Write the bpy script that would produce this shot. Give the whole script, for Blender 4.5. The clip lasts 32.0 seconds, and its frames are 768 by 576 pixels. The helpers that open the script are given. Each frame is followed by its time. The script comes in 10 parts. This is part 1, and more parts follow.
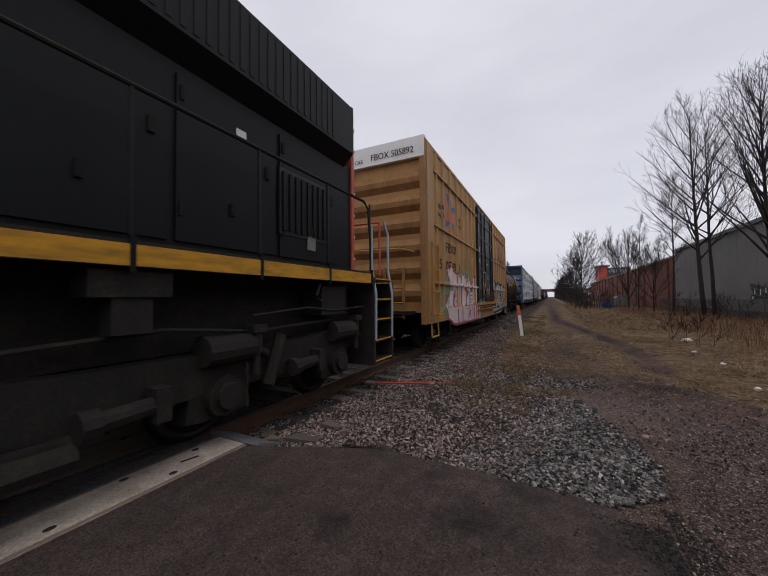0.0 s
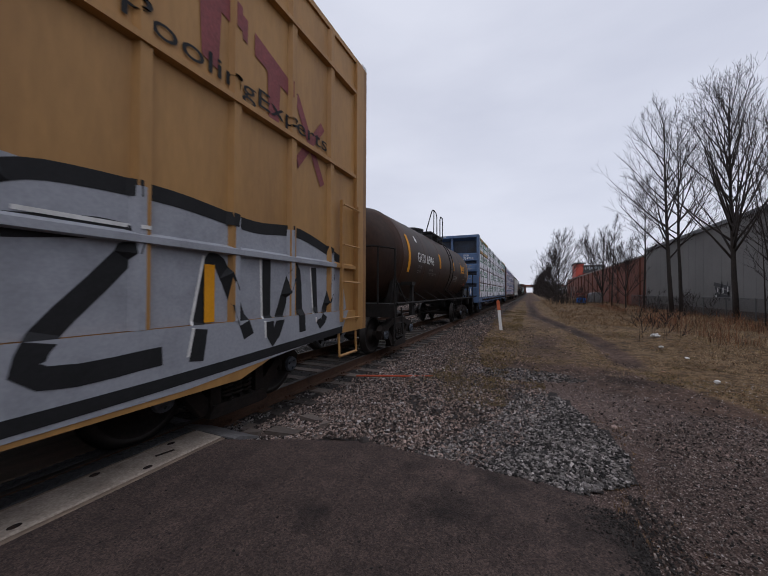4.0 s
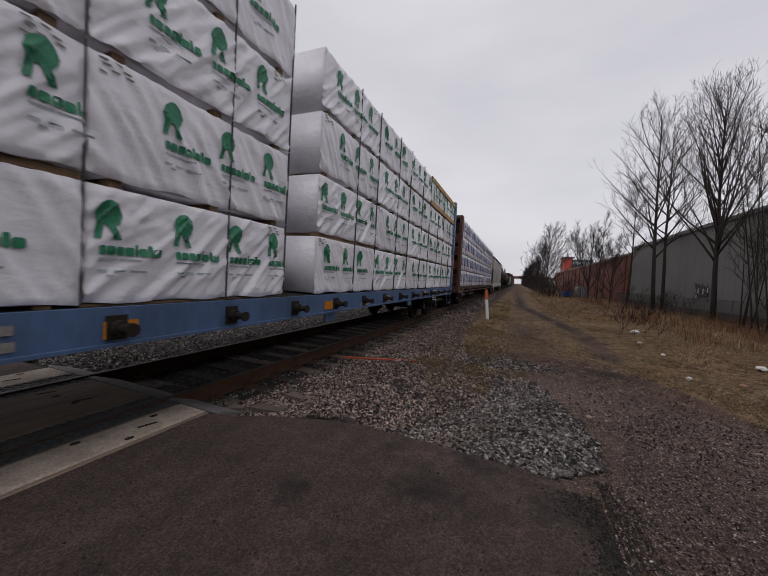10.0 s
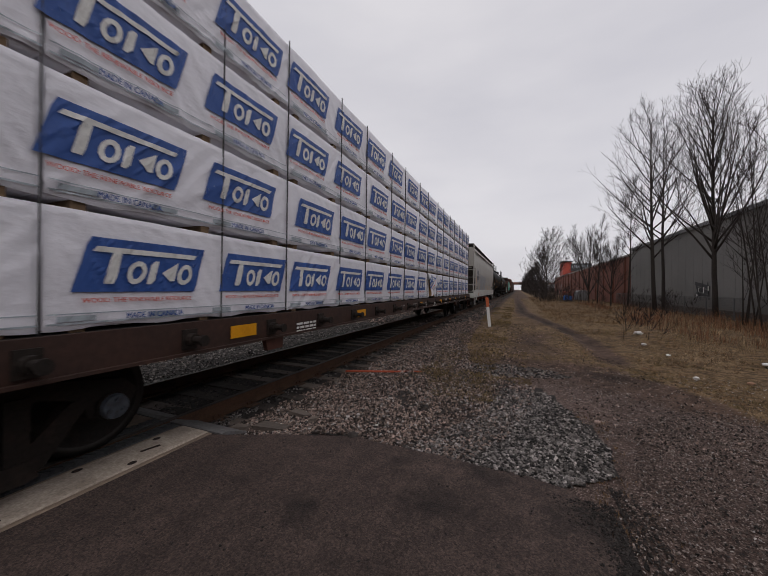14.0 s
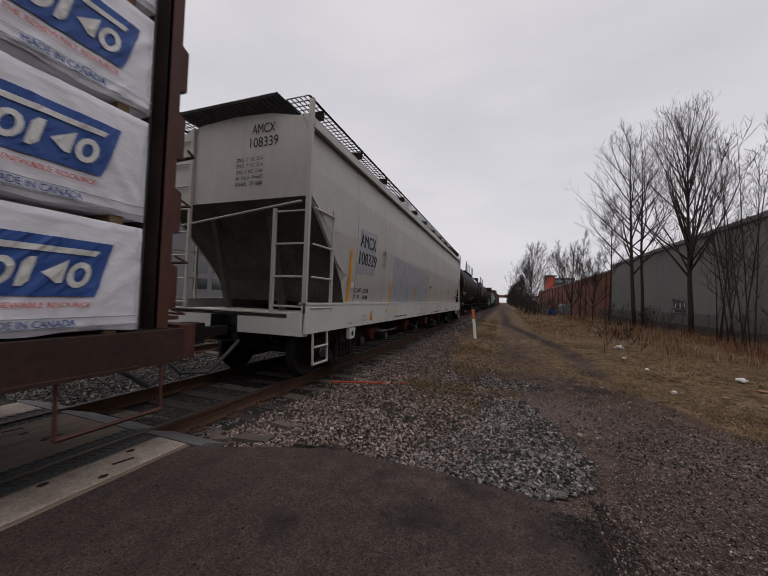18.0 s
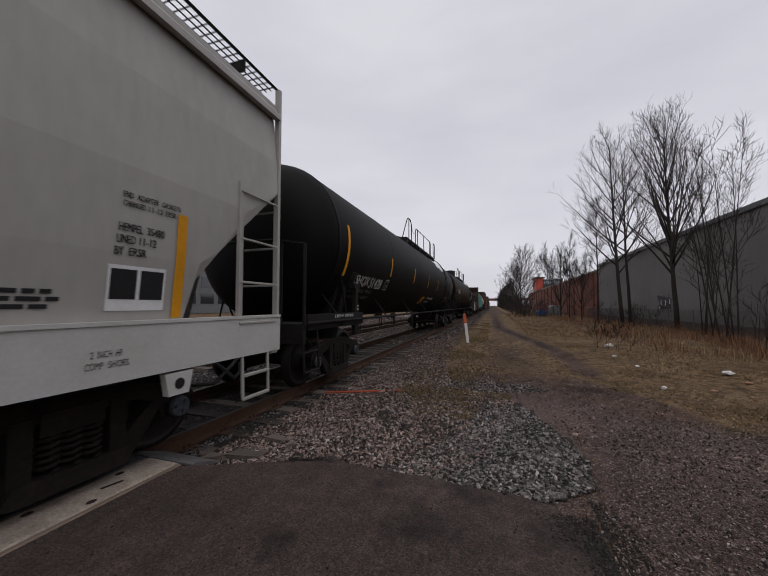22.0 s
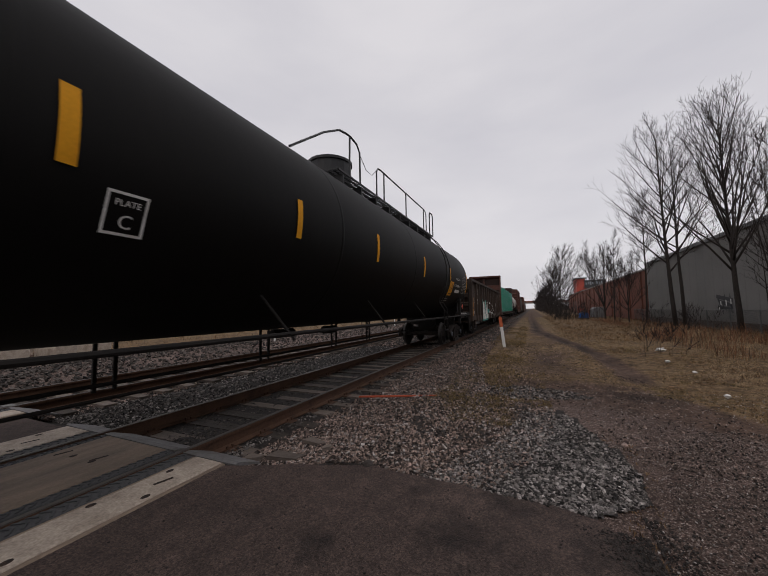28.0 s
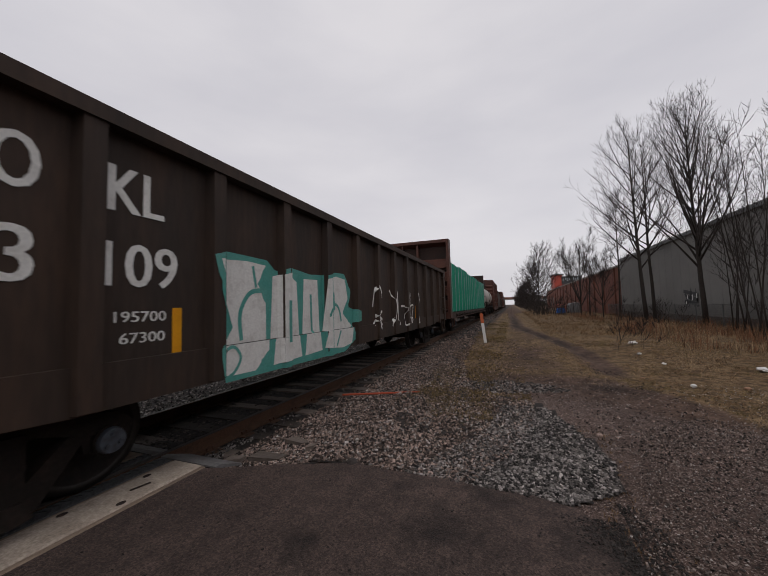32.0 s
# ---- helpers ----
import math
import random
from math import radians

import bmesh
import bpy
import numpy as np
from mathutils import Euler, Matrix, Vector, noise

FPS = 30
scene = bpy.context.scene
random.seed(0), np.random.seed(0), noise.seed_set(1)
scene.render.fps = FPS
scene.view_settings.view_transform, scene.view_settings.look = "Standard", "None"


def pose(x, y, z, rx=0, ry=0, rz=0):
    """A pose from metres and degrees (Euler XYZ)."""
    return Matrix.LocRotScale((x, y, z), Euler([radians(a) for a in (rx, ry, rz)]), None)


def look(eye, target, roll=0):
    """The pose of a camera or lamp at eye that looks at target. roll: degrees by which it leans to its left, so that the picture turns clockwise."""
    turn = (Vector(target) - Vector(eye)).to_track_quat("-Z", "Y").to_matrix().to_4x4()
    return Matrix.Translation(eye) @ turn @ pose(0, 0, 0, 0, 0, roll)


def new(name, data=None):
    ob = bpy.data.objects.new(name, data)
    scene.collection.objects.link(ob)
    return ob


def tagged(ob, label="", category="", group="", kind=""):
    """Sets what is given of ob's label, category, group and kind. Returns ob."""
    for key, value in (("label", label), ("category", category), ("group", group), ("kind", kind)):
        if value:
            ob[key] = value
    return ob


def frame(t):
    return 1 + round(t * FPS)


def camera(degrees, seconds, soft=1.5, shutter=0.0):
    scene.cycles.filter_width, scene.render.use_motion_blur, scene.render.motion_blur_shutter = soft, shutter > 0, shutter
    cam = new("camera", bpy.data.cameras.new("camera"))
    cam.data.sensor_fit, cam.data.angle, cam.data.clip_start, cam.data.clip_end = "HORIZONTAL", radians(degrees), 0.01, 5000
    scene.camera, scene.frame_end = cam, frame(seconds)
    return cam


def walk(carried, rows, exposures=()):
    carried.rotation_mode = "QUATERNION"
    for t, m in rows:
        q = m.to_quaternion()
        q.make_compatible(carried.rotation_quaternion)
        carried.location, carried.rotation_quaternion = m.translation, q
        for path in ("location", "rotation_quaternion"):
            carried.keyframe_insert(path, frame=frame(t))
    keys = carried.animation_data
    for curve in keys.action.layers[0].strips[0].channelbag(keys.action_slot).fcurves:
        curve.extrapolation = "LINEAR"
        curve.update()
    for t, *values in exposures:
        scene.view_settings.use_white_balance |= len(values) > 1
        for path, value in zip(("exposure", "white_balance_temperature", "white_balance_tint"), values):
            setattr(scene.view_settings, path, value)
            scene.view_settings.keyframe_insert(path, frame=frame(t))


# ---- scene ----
cam = camera(98.1, 32.0, soft=0.6, shutter=0.12)
EYE = (0.0, 0.0, 1.474)
# seconds, heading right of the track, tilt up, lean to the left, in degrees
TURNS = [
    (0.0, -26.65, 1.75, -0.59), (0.5, -26.47, 1.29, -0.45), (1.0, -26.59, 0.91, -0.42), (1.5, -26.58, 0.64, -0.41), (2.0, -26.59, 0.51, -0.22),
    (2.5, -25.42, -0.13, -0.17), (3.0, -24.42, 0.32, -0.09), (3.5, -23.97, 0.52, 0.07), (5.5, -23.06, 0.90, 0.33), (6.0, -23.07, 1.05, 0.00),
    (6.5, -22.77, 1.24, -0.14), (7.0, -22.96, 1.29, 0.00), (7.5, -23.00, 1.22, 0.32), (8.0, -23.18, 0.95, 0.08), (8.5, -23.32, 0.21, 0.36),
    (9.0, -23.66, -1.04, 1.33), (9.5, -23.73, -2.64, 2.23), (10.0, -21.86, -2.10, 3.24), (10.5, -22.20, -1.63, 2.75), (11.0, -22.12, -1.35, 1.98),
    (11.5, -22.25, -1.31, 1.74), (12.0, -21.81, -1.13, 1.39), (12.5, -21.40, -0.80, 1.52), (13.0, -21.21, -0.57, 1.44), (13.5, -22.12, -0.09, 0.56),
    (15.5, -20.66, -0.62, 2.99), (16.0, -20.24, -0.88, 3.23), (16.5, -19.87, -0.69, 3.37), (17.0, -19.95, -0.56, 2.83), (17.5, -19.60, -0.48, 3.22),
    (18.0, -19.83, 1.72, 2.01), (18.5, -19.65, 0.26, 2.66), (19.0, -19.50, 0.66, 2.52), (19.5, -19.47, 0.78, 2.53), (20.0, -19.57, 0.88, 1.95),
    (20.5, -19.62, 1.28, 1.59), (21.0, -17.90, 1.09, 1.63), (21.5, -17.70, 2.79, 0.31), (22.0, -18.32, 3.04, -0.17), (22.5, -18.58, 3.15, -0.27),
    (23.0, -18.84, 3.29, -0.09), (23.5, -19.03, 3.82, -0.64), (24.0, -19.27, 4.09, -0.87), (24.5, -19.42, 4.42, -1.07), (25.0, -20.04, 5.09, -1.69),
    (25.5, -19.87, 4.82, -2.22), (27.5, -25.52, 3.99, -1.45), (28.0, -23.85, 3.84, -0.88), (28.5, -23.01, 3.57, -0.88), (29.0, -22.26, 3.45, -0.74),
    (29.5, -21.75, 3.31, -0.93), (30.0, -21.42, 3.03, -0.99), (30.5, -21.40, 2.60, -1.22), (31.0, -21.45, 2.80, -1.44), (31.5, -21.26, 3.44, -1.93),
    (32.0, -20.88, 3.35, -1.49),
]

walk(cam, [(t, pose(*EYE, 90 + p, 0, -y) @ pose(0, 0, 0, 0, 0, r)) for t, y, p, r in TURNS],
     exposures=[(t, 0.12 if t < 4 else 0.03, k, 13.5) for t, k in ((0.0, 6250), (1.0, 6150), (2.0, 6000), (3.0, 5770), (3.5, 5800), (6.0, 6540), (8.0, 6540), (9.5, 6430), (13.0, 6470), (16.5, 6540), (19.0, 6500), (22.0, 6320),
                                                 (24.0, 6480), (29.0, 6540), (32.0, 6540))])

# ---- light: a thick overcast ----
world = bpy.data.worlds.new("overcast")
scene.world = world
world.use_nodes = True
wt = world.node_tree
wt.nodes.clear()
w_out = wt.nodes.new("ShaderNodeOutputWorld")
w_bg = wt.nodes.new("ShaderNodeBackground")
w_sky = wt.nodes.new("ShaderNodeTexSky")
w_sky.sky_type, w_sky.sun_disc = "NISHITA", False
w_sky.sun_elevation, w_sky.sun_rotation, w_sky.dust_density = radians(38), radians(200), 4.0
w_geo = wt.nodes.new("ShaderNodeTexCoord")
w_map = wt.nodes.new("ShaderNodeMapping")
w_map.inputs["Scale"].default_value = (1.0, 1.0, 3.2)
w_noise = wt.nodes.new("ShaderNodeTexNoise")
w_noise.inputs["Scale"].default_value, w_noise.inputs["Detail"].default_value = 1.6, 5.0
w_ramp = wt.nodes.new("ShaderNodeValToRGB")
w_ramp.color_ramp.elements[0].position, w_ramp.color_ramp.elements[0].color = 0.30, (0.59, 0.592, 0.628, 1)
w_ramp.color_ramp.elements[1].position, w_ramp.color_ramp.elements[1].color = 0.70, (0.73, 0.725, 0.74, 1)
w_scale = wt.nodes.new("ShaderNodeVectorMath")
w_scale.operation = "SCALE"
w_scale.inputs["Scale"].default_value = 0.1
w_mix = wt.nodes.new("ShaderNodeMix")
w_mix.data_type = "RGBA"
w_mix.inputs["Factor"].default_value = 0.08
wt.links.new(w_geo.outputs["Generated"], w_map.inputs["Vector"])
wt.links.new(w_map.outputs["Vector"], w_noise.inputs["Vector"])
wt.links.new(w_noise.outputs["Fac"], w_ramp.inputs["Fac"])
wt.links.new(w_sky.outputs["Color"], w_scale.inputs[0])
wt.links.new(w_ramp.outputs["Color"], w_mix.inputs["A"])
wt.links.new(w_scale.outputs["Vector"], w_mix.inputs["B"])
wt.links.new(w_mix.outputs["Result"], w_bg.inputs["Color"])
wt.links.new(w_bg.outputs["Background"], w_out.inputs["Surface"])
w_bg.inputs["Strength"].default_value = 1.0
sun_data = bpy.data.lights.new("sun", "SUN")
sun_data.energy, sun_data.angle, sun_data.color = 0.5, radians(25), (1.0, 0.97, 0.93)
sun = new("sun", sun_data)
sun.matrix_world = look((0, 0, 40), (-14, 16, 0))


# ---- materials ----
def shade(name, color, rough=0.7, metal=0.0, vary=0.25, scale=3.0, second=None, amount=0.4, bump=0.15, bump_scale=40.0,
          stretch=(1, 1, 1), coord="Object", per_piece=0.0, spec=0.4, by_object=False, skew=1.0):
    """A painted or raw surface: base colour, a second colour in stains, fine grain and relief."""
    m = bpy.data.materials.new(name)
    m.use_nodes = True
    nt = m.node_tree
    b = nt.nodes["Principled BSDF"]
    b.inputs["Roughness"].default_value, b.inputs["Metallic"].default_value = rough, metal
    b.inputs["Specular IOR Level"].default_value = spec
    tc = nt.nodes.new("ShaderNodeTexCoord")
    mp = nt.nodes.new("ShaderNodeMapping")
    mp.inputs["Scale"].default_value = stretch
    nt.links.new(tc.outputs[coord], mp.inputs["Vector"])
    n1 = nt.nodes.new("ShaderNodeTexNoise")
    n1.inputs["Scale"].default_value, n1.inputs["Detail"].default_value, n1.inputs["Roughness"].default_value = scale, 8.0, 0.65
    nt.links.new(mp.outputs["Vector"], n1.inputs["Vector"])
    r1 = nt.nodes.new("ShaderNodeValToRGB")
    r1.color_ramp.elements[0].position, r1.color_ramp.elements[1].position = 0.62 - 0.35 * amount, 0.78
    r1.color_ramp.elements[0].color, r1.color_ramp.elements[1].color = (0, 0, 0, 1), (1, 1, 1, 1)
    nt.links.new(n1.outputs["Fac"], r1.inputs["Fac"])
    n2 = nt.nodes.new("ShaderNodeTexNoise")
    n2.inputs["Scale"].default_value, n2.inputs["Detail"].default_value = bump_scale, 6.0
    nt.links.new(mp.outputs["Vector"], n2.inputs["Vector"])
    mr = nt.nodes.new("ShaderNodeMapRange")
    mr.inputs["From Min"].default_value, mr.inputs["From Max"].default_value = 0.25, 0.75
    mr.inputs["To Min"].default_value, mr.inputs["To Max"].default_value = 1 - vary, 1 + vary
    nt.links.new(n2.outputs["Fac"], mr.inputs["Value"])
    mix = nt.nodes.new("ShaderNodeMix")
    mix.data_type = "RGBA"
    mix.inputs["A"].default_value = (*color, 1)
    mix.inputs["B"].default_value = (*(second or [c * 0.7 for c in color]), 1)
    nt.links.new(r1.outputs["Color"], mix.inputs["Factor"])
    mul = nt.nodes.new("ShaderNodeVectorMath")
    mul.operation = "SCALE"
    nt.links.new(mix.outputs["Result"], mul.inputs[0])
    if per_piece:
        ge = nt.nodes.new("ShaderNodeObjectInfo" if by_object else "ShaderNodeNewGeometry")
        mr2 = nt.nodes.new("ShaderNodeMapRange")
        mr2.interpolation_type = "SMOOTHSTEP" if by_object else "LINEAR"
        mr2.inputs["To Min"].default_value, mr2.inputs["To Max"].default_value = 1 - per_piece, 1 + per_piece * 1.25
        pw = nt.nodes.new("ShaderNodeMath")
        pw.operation = "POWER"
        pw.inputs[1].default_value = skew
        nt.links.new(ge.outputs["Random" if by_object else "Random Per Island"], pw.inputs[0])
        nt.links.new(pw.outputs[0], mr2.inputs["Value"])
        mm = nt.nodes.new("ShaderNodeMath")
        mm.operation = "MULTIPLY"
        nt.links.new(mr.outputs["Result"], mm.inputs[0])
        nt.links.new(mr2.outputs["Result"], mm.inputs[1])
        nt.links.new(mm.outputs[0], mul.inputs["Scale"])
    else:
        nt.links.new(mr.outputs["Result"], mul.inputs["Scale"])
    nt.links.new(mul.outputs["Vector"], b.inputs["Base Color"])
    if bump:
        bp = nt.nodes.new("ShaderNodeBump")
        bp.inputs["Strength"].default_value, bp.inputs["Distance"].default_value = bump, 0.02
        nt.links.new(n2.outputs["Fac"], bp.inputs["Height"])
        nt.links.new(bp.outputs["Normal"], b.inputs["Normal"])
    return m


def ground_cover(name):
    """Soil whose cover runs from matted dead grass to bare trodden dirt and to packed gravel, by the share stored in the sheet."""
    m = bpy.data.materials.new(name)
    m.use_nodes = True
    nt = m.node_tree
    b = nt.nodes["Principled BSDF"]
    b.inputs["Roughness"].default_value, b.inputs["Specular IOR Level"].default_value = 0.95, 0.2
    co = nt.nodes.new("ShaderNodeTexCoord").outputs["Object"]

    def noise_of(scale, detail=8.0, rough=0.65, stretch=None):
        n = nt.nodes.new("ShaderNodeTexNoise")
        n.inputs["Scale"].default_value, n.inputs["Detail"].default_value, n.inputs["Roughness"].default_value = scale, detail, rough
        nt.links.new(co, n.inputs["Vector"])
        return n.outputs["Fac"]

    def ramp(fac, stops):
        r = nt.nodes.new("ShaderNodeValToRGB")
        while len(r.color_ramp.elements) < len(stops):
            r.color_ramp.elements.new(0.5)
        for e, (p, c) in zip(r.color_ramp.elements, stops):
            e.position, e.color = p, (*c, 1)
        nt.links.new(fac, r.inputs["Fac"])
        return r.outputs["Color"]

    def blend(fac, a, c):
        x = nt.nodes.new("ShaderNodeMix")
        x.data_type = "RGBA"
        nt.links.new(fac, x.inputs["Factor"])
        nt.links.new(a, x.inputs["A"])
        nt.links.new(c, x.inputs["B"])
        return x.outputs["Result"]

    def share(attribute, grain, spread=0.9):
        at = nt.nodes.new("ShaderNodeAttribute")
        at.attribute_name = attribute
        ma = nt.nodes.new("ShaderNodeMath")
        ma.operation = "MULTIPLY_ADD"
        nt.links.new(grain, ma.inputs[0])
        ma.inputs[1].default_value = spread
        nt.links.new(at.outputs["Fac"], ma.inputs[2])
        mr = nt.nodes.new("ShaderNodeMapRange")
        mr.interpolation_type = "SMOOTHSTEP"
        mr.inputs["From Min"].default_value, mr.inputs["From Max"].default_value = 0.30 + spread * 0.5, 0.72 + spread * 0.5
        nt.links.new(ma.outputs[0], mr.inputs["Value"])
        return mr.outputs["Result"]

    mid, fine, broad = noise_of(4.5), noise_of(26.0, 10.0, 0.75), noise_of(0.55)
    grass = ramp(mid, [(0.34, (0.040, 0.026, 0.015)), (0.46, (0.104, 0.067, 0.036)), (0.56, (0.185, 0.122, 0.066)), (0.66, (0.086, 0.058, 0.027))])
    dirt = ramp(mid, [(0.30, (0.042, 0.026, 0.0195)), (0.50, (0.074, 0.047, 0.035)), (0.70, (0.125, 0.081, 0.060))])
    cells = nt.nodes.new("ShaderNodeTexVoronoi")
    cells.inputs["Scale"].default_value = 115.0
    nt.links.new(co, cells.inputs["Vector"])
    grit = ramp(cells.outputs["Color"], [(0.0, (0.031, 0.0200, 0.0165)), (0.50, (0.084, 0.056, 0.046)), (0.80, (0.168, 0.124, 0.106)), (0.97, (0.44, 0.38, 0.34))])
    col = blend(share("bare", mid, 1.1), grass, dirt)
    col = blend(share("grit", mid, 0.7), col, grit)
    dark_share = nt.nodes.new("ShaderNodeAttribute")
    dark_share.attribute_name = "dark_share"
    dark_soil = nt.nodes.new("ShaderNodeRGB")
    dark_soil.outputs[0].default_value = (0.024, 0.016, 0.012, 1)
    col = blend(dark_share.outputs["Fac"], col, dark_soil.outputs[0])
    k1 = nt.nodes.new("ShaderNodeMapRange")
    k1.inputs["From Min"].default_value, k1.inputs["From Max"].default_value = 0.30, 0.70
    k1.inputs["To Min"].default_value, k1.inputs["To Max"].default_value = 0.20, 1.95
    nt.links.new(fine, k1.inputs["Value"])
    k2 = nt.nodes.new("ShaderNodeMapRange")
    k2.inputs["From Min"].default_value, k2.inputs["From Max"].default_value = 0.3, 0.7
    k2.inputs["To Min"].default_value, k2.inputs["To Max"].default_value = 0.62, 1.32
    nt.links.new(broad, k2.inputs["Value"])
    mm = nt.nodes.new("ShaderNodeMath")
    mm.operation = "MULTIPLY"
    nt.links.new(k1.outputs["Result"], mm.inputs[0])
    nt.links.new(k2.outputs["Result"], mm.inputs[1])
    sc = nt.nodes.new("ShaderNodeVectorMath")
    sc.operation = "SCALE"
    nt.links.new(col, sc.inputs[0])
    nt.links.new(mm.outputs[0], sc.inputs["Scale"])
    nt.links.new(sc.outputs["Vector"], b.inputs["Base Color"])
    bp = nt.nodes.new("ShaderNodeBump")
    bp.inputs["Strength"].default_value, bp.inputs["Distance"].default_value = 0.9, 0.03
    nt.links.new(fine, bp.inputs["Height"])
    nt.links.new(bp.outputs["Normal"], b.inputs["Normal"])
    return m


def worn_asphalt(name):
    """Old asphalt: coarse grain, oily blots, paler dusty tracks along the road."""
    m = shade(name, (0.069, 0.0470, 0.0390), 0.92, vary=0.50, scale=1.7, second=(0.037, 0.0245, 0.0205), amount=0.75, bump=0.8, bump_scale=95)
    nt = m.node_tree
    b = nt.nodes["Principled BSDF"]
    src = b.inputs["Base Color"].links[0].from_socket
    tc = nt.nodes.new("ShaderNodeTexCoord")
    mp = nt.nodes.new("ShaderNodeMapping")
    mp.inputs["Rotation"].default_value, mp.inputs["Scale"].default_value = (0, 0, radians(12)), (2.6, 0.45, 1)
    nt.links.new(tc.outputs["Object"], mp.inputs["Vector"])
    n = nt.nodes.new("ShaderNodeTexNoise")
    n.inputs["Scale"].default_value, n.inputs["Detail"].default_value = 1.6, 7.0
    nt.links.new(mp.outputs["Vector"], n.inputs["Vector"])
    n2 = nt.nodes.new("ShaderNodeTexNoise")
    n2.inputs["Scale"].default_value, n2.inputs["Detail"].default_value, n2.inputs["Roughness"].default_value = 6.5, 9.0, 0.75
    nt.links.new(tc.outputs["Object"], n2.inputs["Vector"])
    out = src
    for fac, lo, hi, a, c in ((n.outputs["Fac"], 0.30, 0.70, 0.82, 1.22), (n2.outputs["Fac"], 0.30, 0.62, 0.72, 1.14)):
        mr = nt.nodes.new("ShaderNodeMapRange")
        mr.inputs["From Min"].default_value, mr.inputs["From Max"].default_value = lo, hi
        mr.inputs["To Min"].default_value, mr.inputs["To Max"].default_value = a, c
        nt.links.new(fac, mr.inputs["Value"])
        sc = nt.nodes.new("ShaderNodeVectorMath")
        sc.operation = "SCALE"
        nt.links.new(out, sc.inputs[0])
        nt.links.new(mr.outputs["Result"], sc.inputs["Scale"])
        out = sc.outputs["Vector"]
    # coarse aggregate
    vo = nt.nodes.new("ShaderNodeTexVoronoi")
    vo.inputs["Scale"].default_value = 85.0
    nt.links.new(tc.outputs["Object"], vo.inputs["Vector"])
    ag = nt.nodes.new("ShaderNodeMapRange")
    ag.inputs["From Min"].default_value, ag.inputs["From Max"].default_value = 0.1, 0.95
    ag.inputs["To Min"].default_value, ag.inputs["To Max"].default_value = 0.55, 1.60
    nt.links.new(vo.outputs["Color"], ag.inputs["Value"])
    sc = nt.nodes.new("ShaderNodeVectorMath")
    sc.operation = "SCALE"
    nt.links.new(out, sc.inputs[0])
    nt.links.new(ag.outputs["Result"], sc.inputs["Scale"])
    out = sc.outputs["Vector"]
    # oily blots
    for x, y, size in ((-0.52, 2.26, 0.26), (-0.24, 2.80, 0.17), (0.44, 2.45, 0.24), (-1.35, 1.85, 0.15), (-0.95, 2.70, 0.12)):
        ds = nt.nodes.new("ShaderNodeVectorMath")
        ds.operation = "DISTANCE"
        nt.links.new(tc.outputs["Object"], ds.inputs[0])
        ds.inputs[1].default_value = (x, y, -0.012)
        ad = nt.nodes.new("ShaderNodeMath")
        ad.operation = "MULTIPLY_ADD"
        nt.links.new(n2.outputs["Fac"], ad.inputs[0])
        ad.inputs[1].default_value = size * 3.2
        nt.links.new(ds.outputs["Value"], ad.inputs[2])
        mr = nt.nodes.new("ShaderNodeMapRange")
        mr.inputs["From Min"].default_value, mr.inputs["From Max"].default_value = size * 1.7, size * 2.9
        mr.inputs["To Min"].default_value, mr.inputs["To Max"].default_value = 0.50, 1.0
        nt.links.new(ad.outputs[0], mr.inputs["Value"])
        sc = nt.nodes.new("ShaderNodeVectorMath")
        sc.operation = "SCALE"
        nt.links.new(out, sc.inputs[0])
        nt.links.new(mr.outputs["Result"], sc.inputs["Scale"])
        out = sc.outputs["Vector"]
    nt.links.new(out, b.inputs["Base Color"])
    return m


M = {}
M["asphalt"] = worn_asphalt("asphalt")
M["asphalt_crumb"] = shade("asphalt_crumb", (0.030, 0.025, 0.0225), 0.95, vary=0.4, bump=0.3, per_piece=0.6)
M["concrete"] = shade("concrete", (0.43, 0.36, 0.295), 0.85, vary=0.28, scale=4.5, second=(0.20, 0.155, 0.12), amount=0.55, bump=0.25, bump_scale=50)
M["worn_concrete"] = shade("worn_concrete", (0.27, 0.20, 0.145), 0.85, vary=0.25, scale=2.0, second=(0.11, 0.085, 0.07), amount=0.9, bump=0.3, bump_scale=50, stretch=(3, 0.6, 1))
M["hole_rust"] = shade("hole_rust", (0.012, 0.008, 0.006), 0.95, vary=0.4, scale=30, second=(0.09, 0.045, 0.025), amount=0.5, bump=0)
M["plate"] = shade("plate", (0.17, 0.165, 0.165), 0.7, 0.2, vary=0.3, scale=5, second=(0.09, 0.075, 0.065), amount=0.7, bump=0.1)
M["rubber"] = shade("rubber", (0.068, 0.067, 0.069), 0.75, vary=0.3, bump=0.3, bump_scale=60)
M["rail"] = shade("rail", (0.092, 0.047, 0.028), 0.85, 0.1, vary=0.35, scale=5, second=(0.045, 0.025, 0.017), bump=0.3, bump_scale=60)
M["rail_top"] = shade("rail_top", (0.085, 0.072, 0.064), 0.55, 0.6, vary=0.25, scale=6, second=(0.05, 0.038, 0.030), amount=0.7, bump=0.05, stretch=(6, 0.4, 1))
M["tie"] = shade("tie", (0.118, 0.094, 0.079), 0.92, vary=0.35, scale=4, second=(0.065, 0.053, 0.045), amount=0.9, bump=0.5, bump_scale=30, stretch=(0.4, 5, 2), per_piece=0.5, by_object=True)
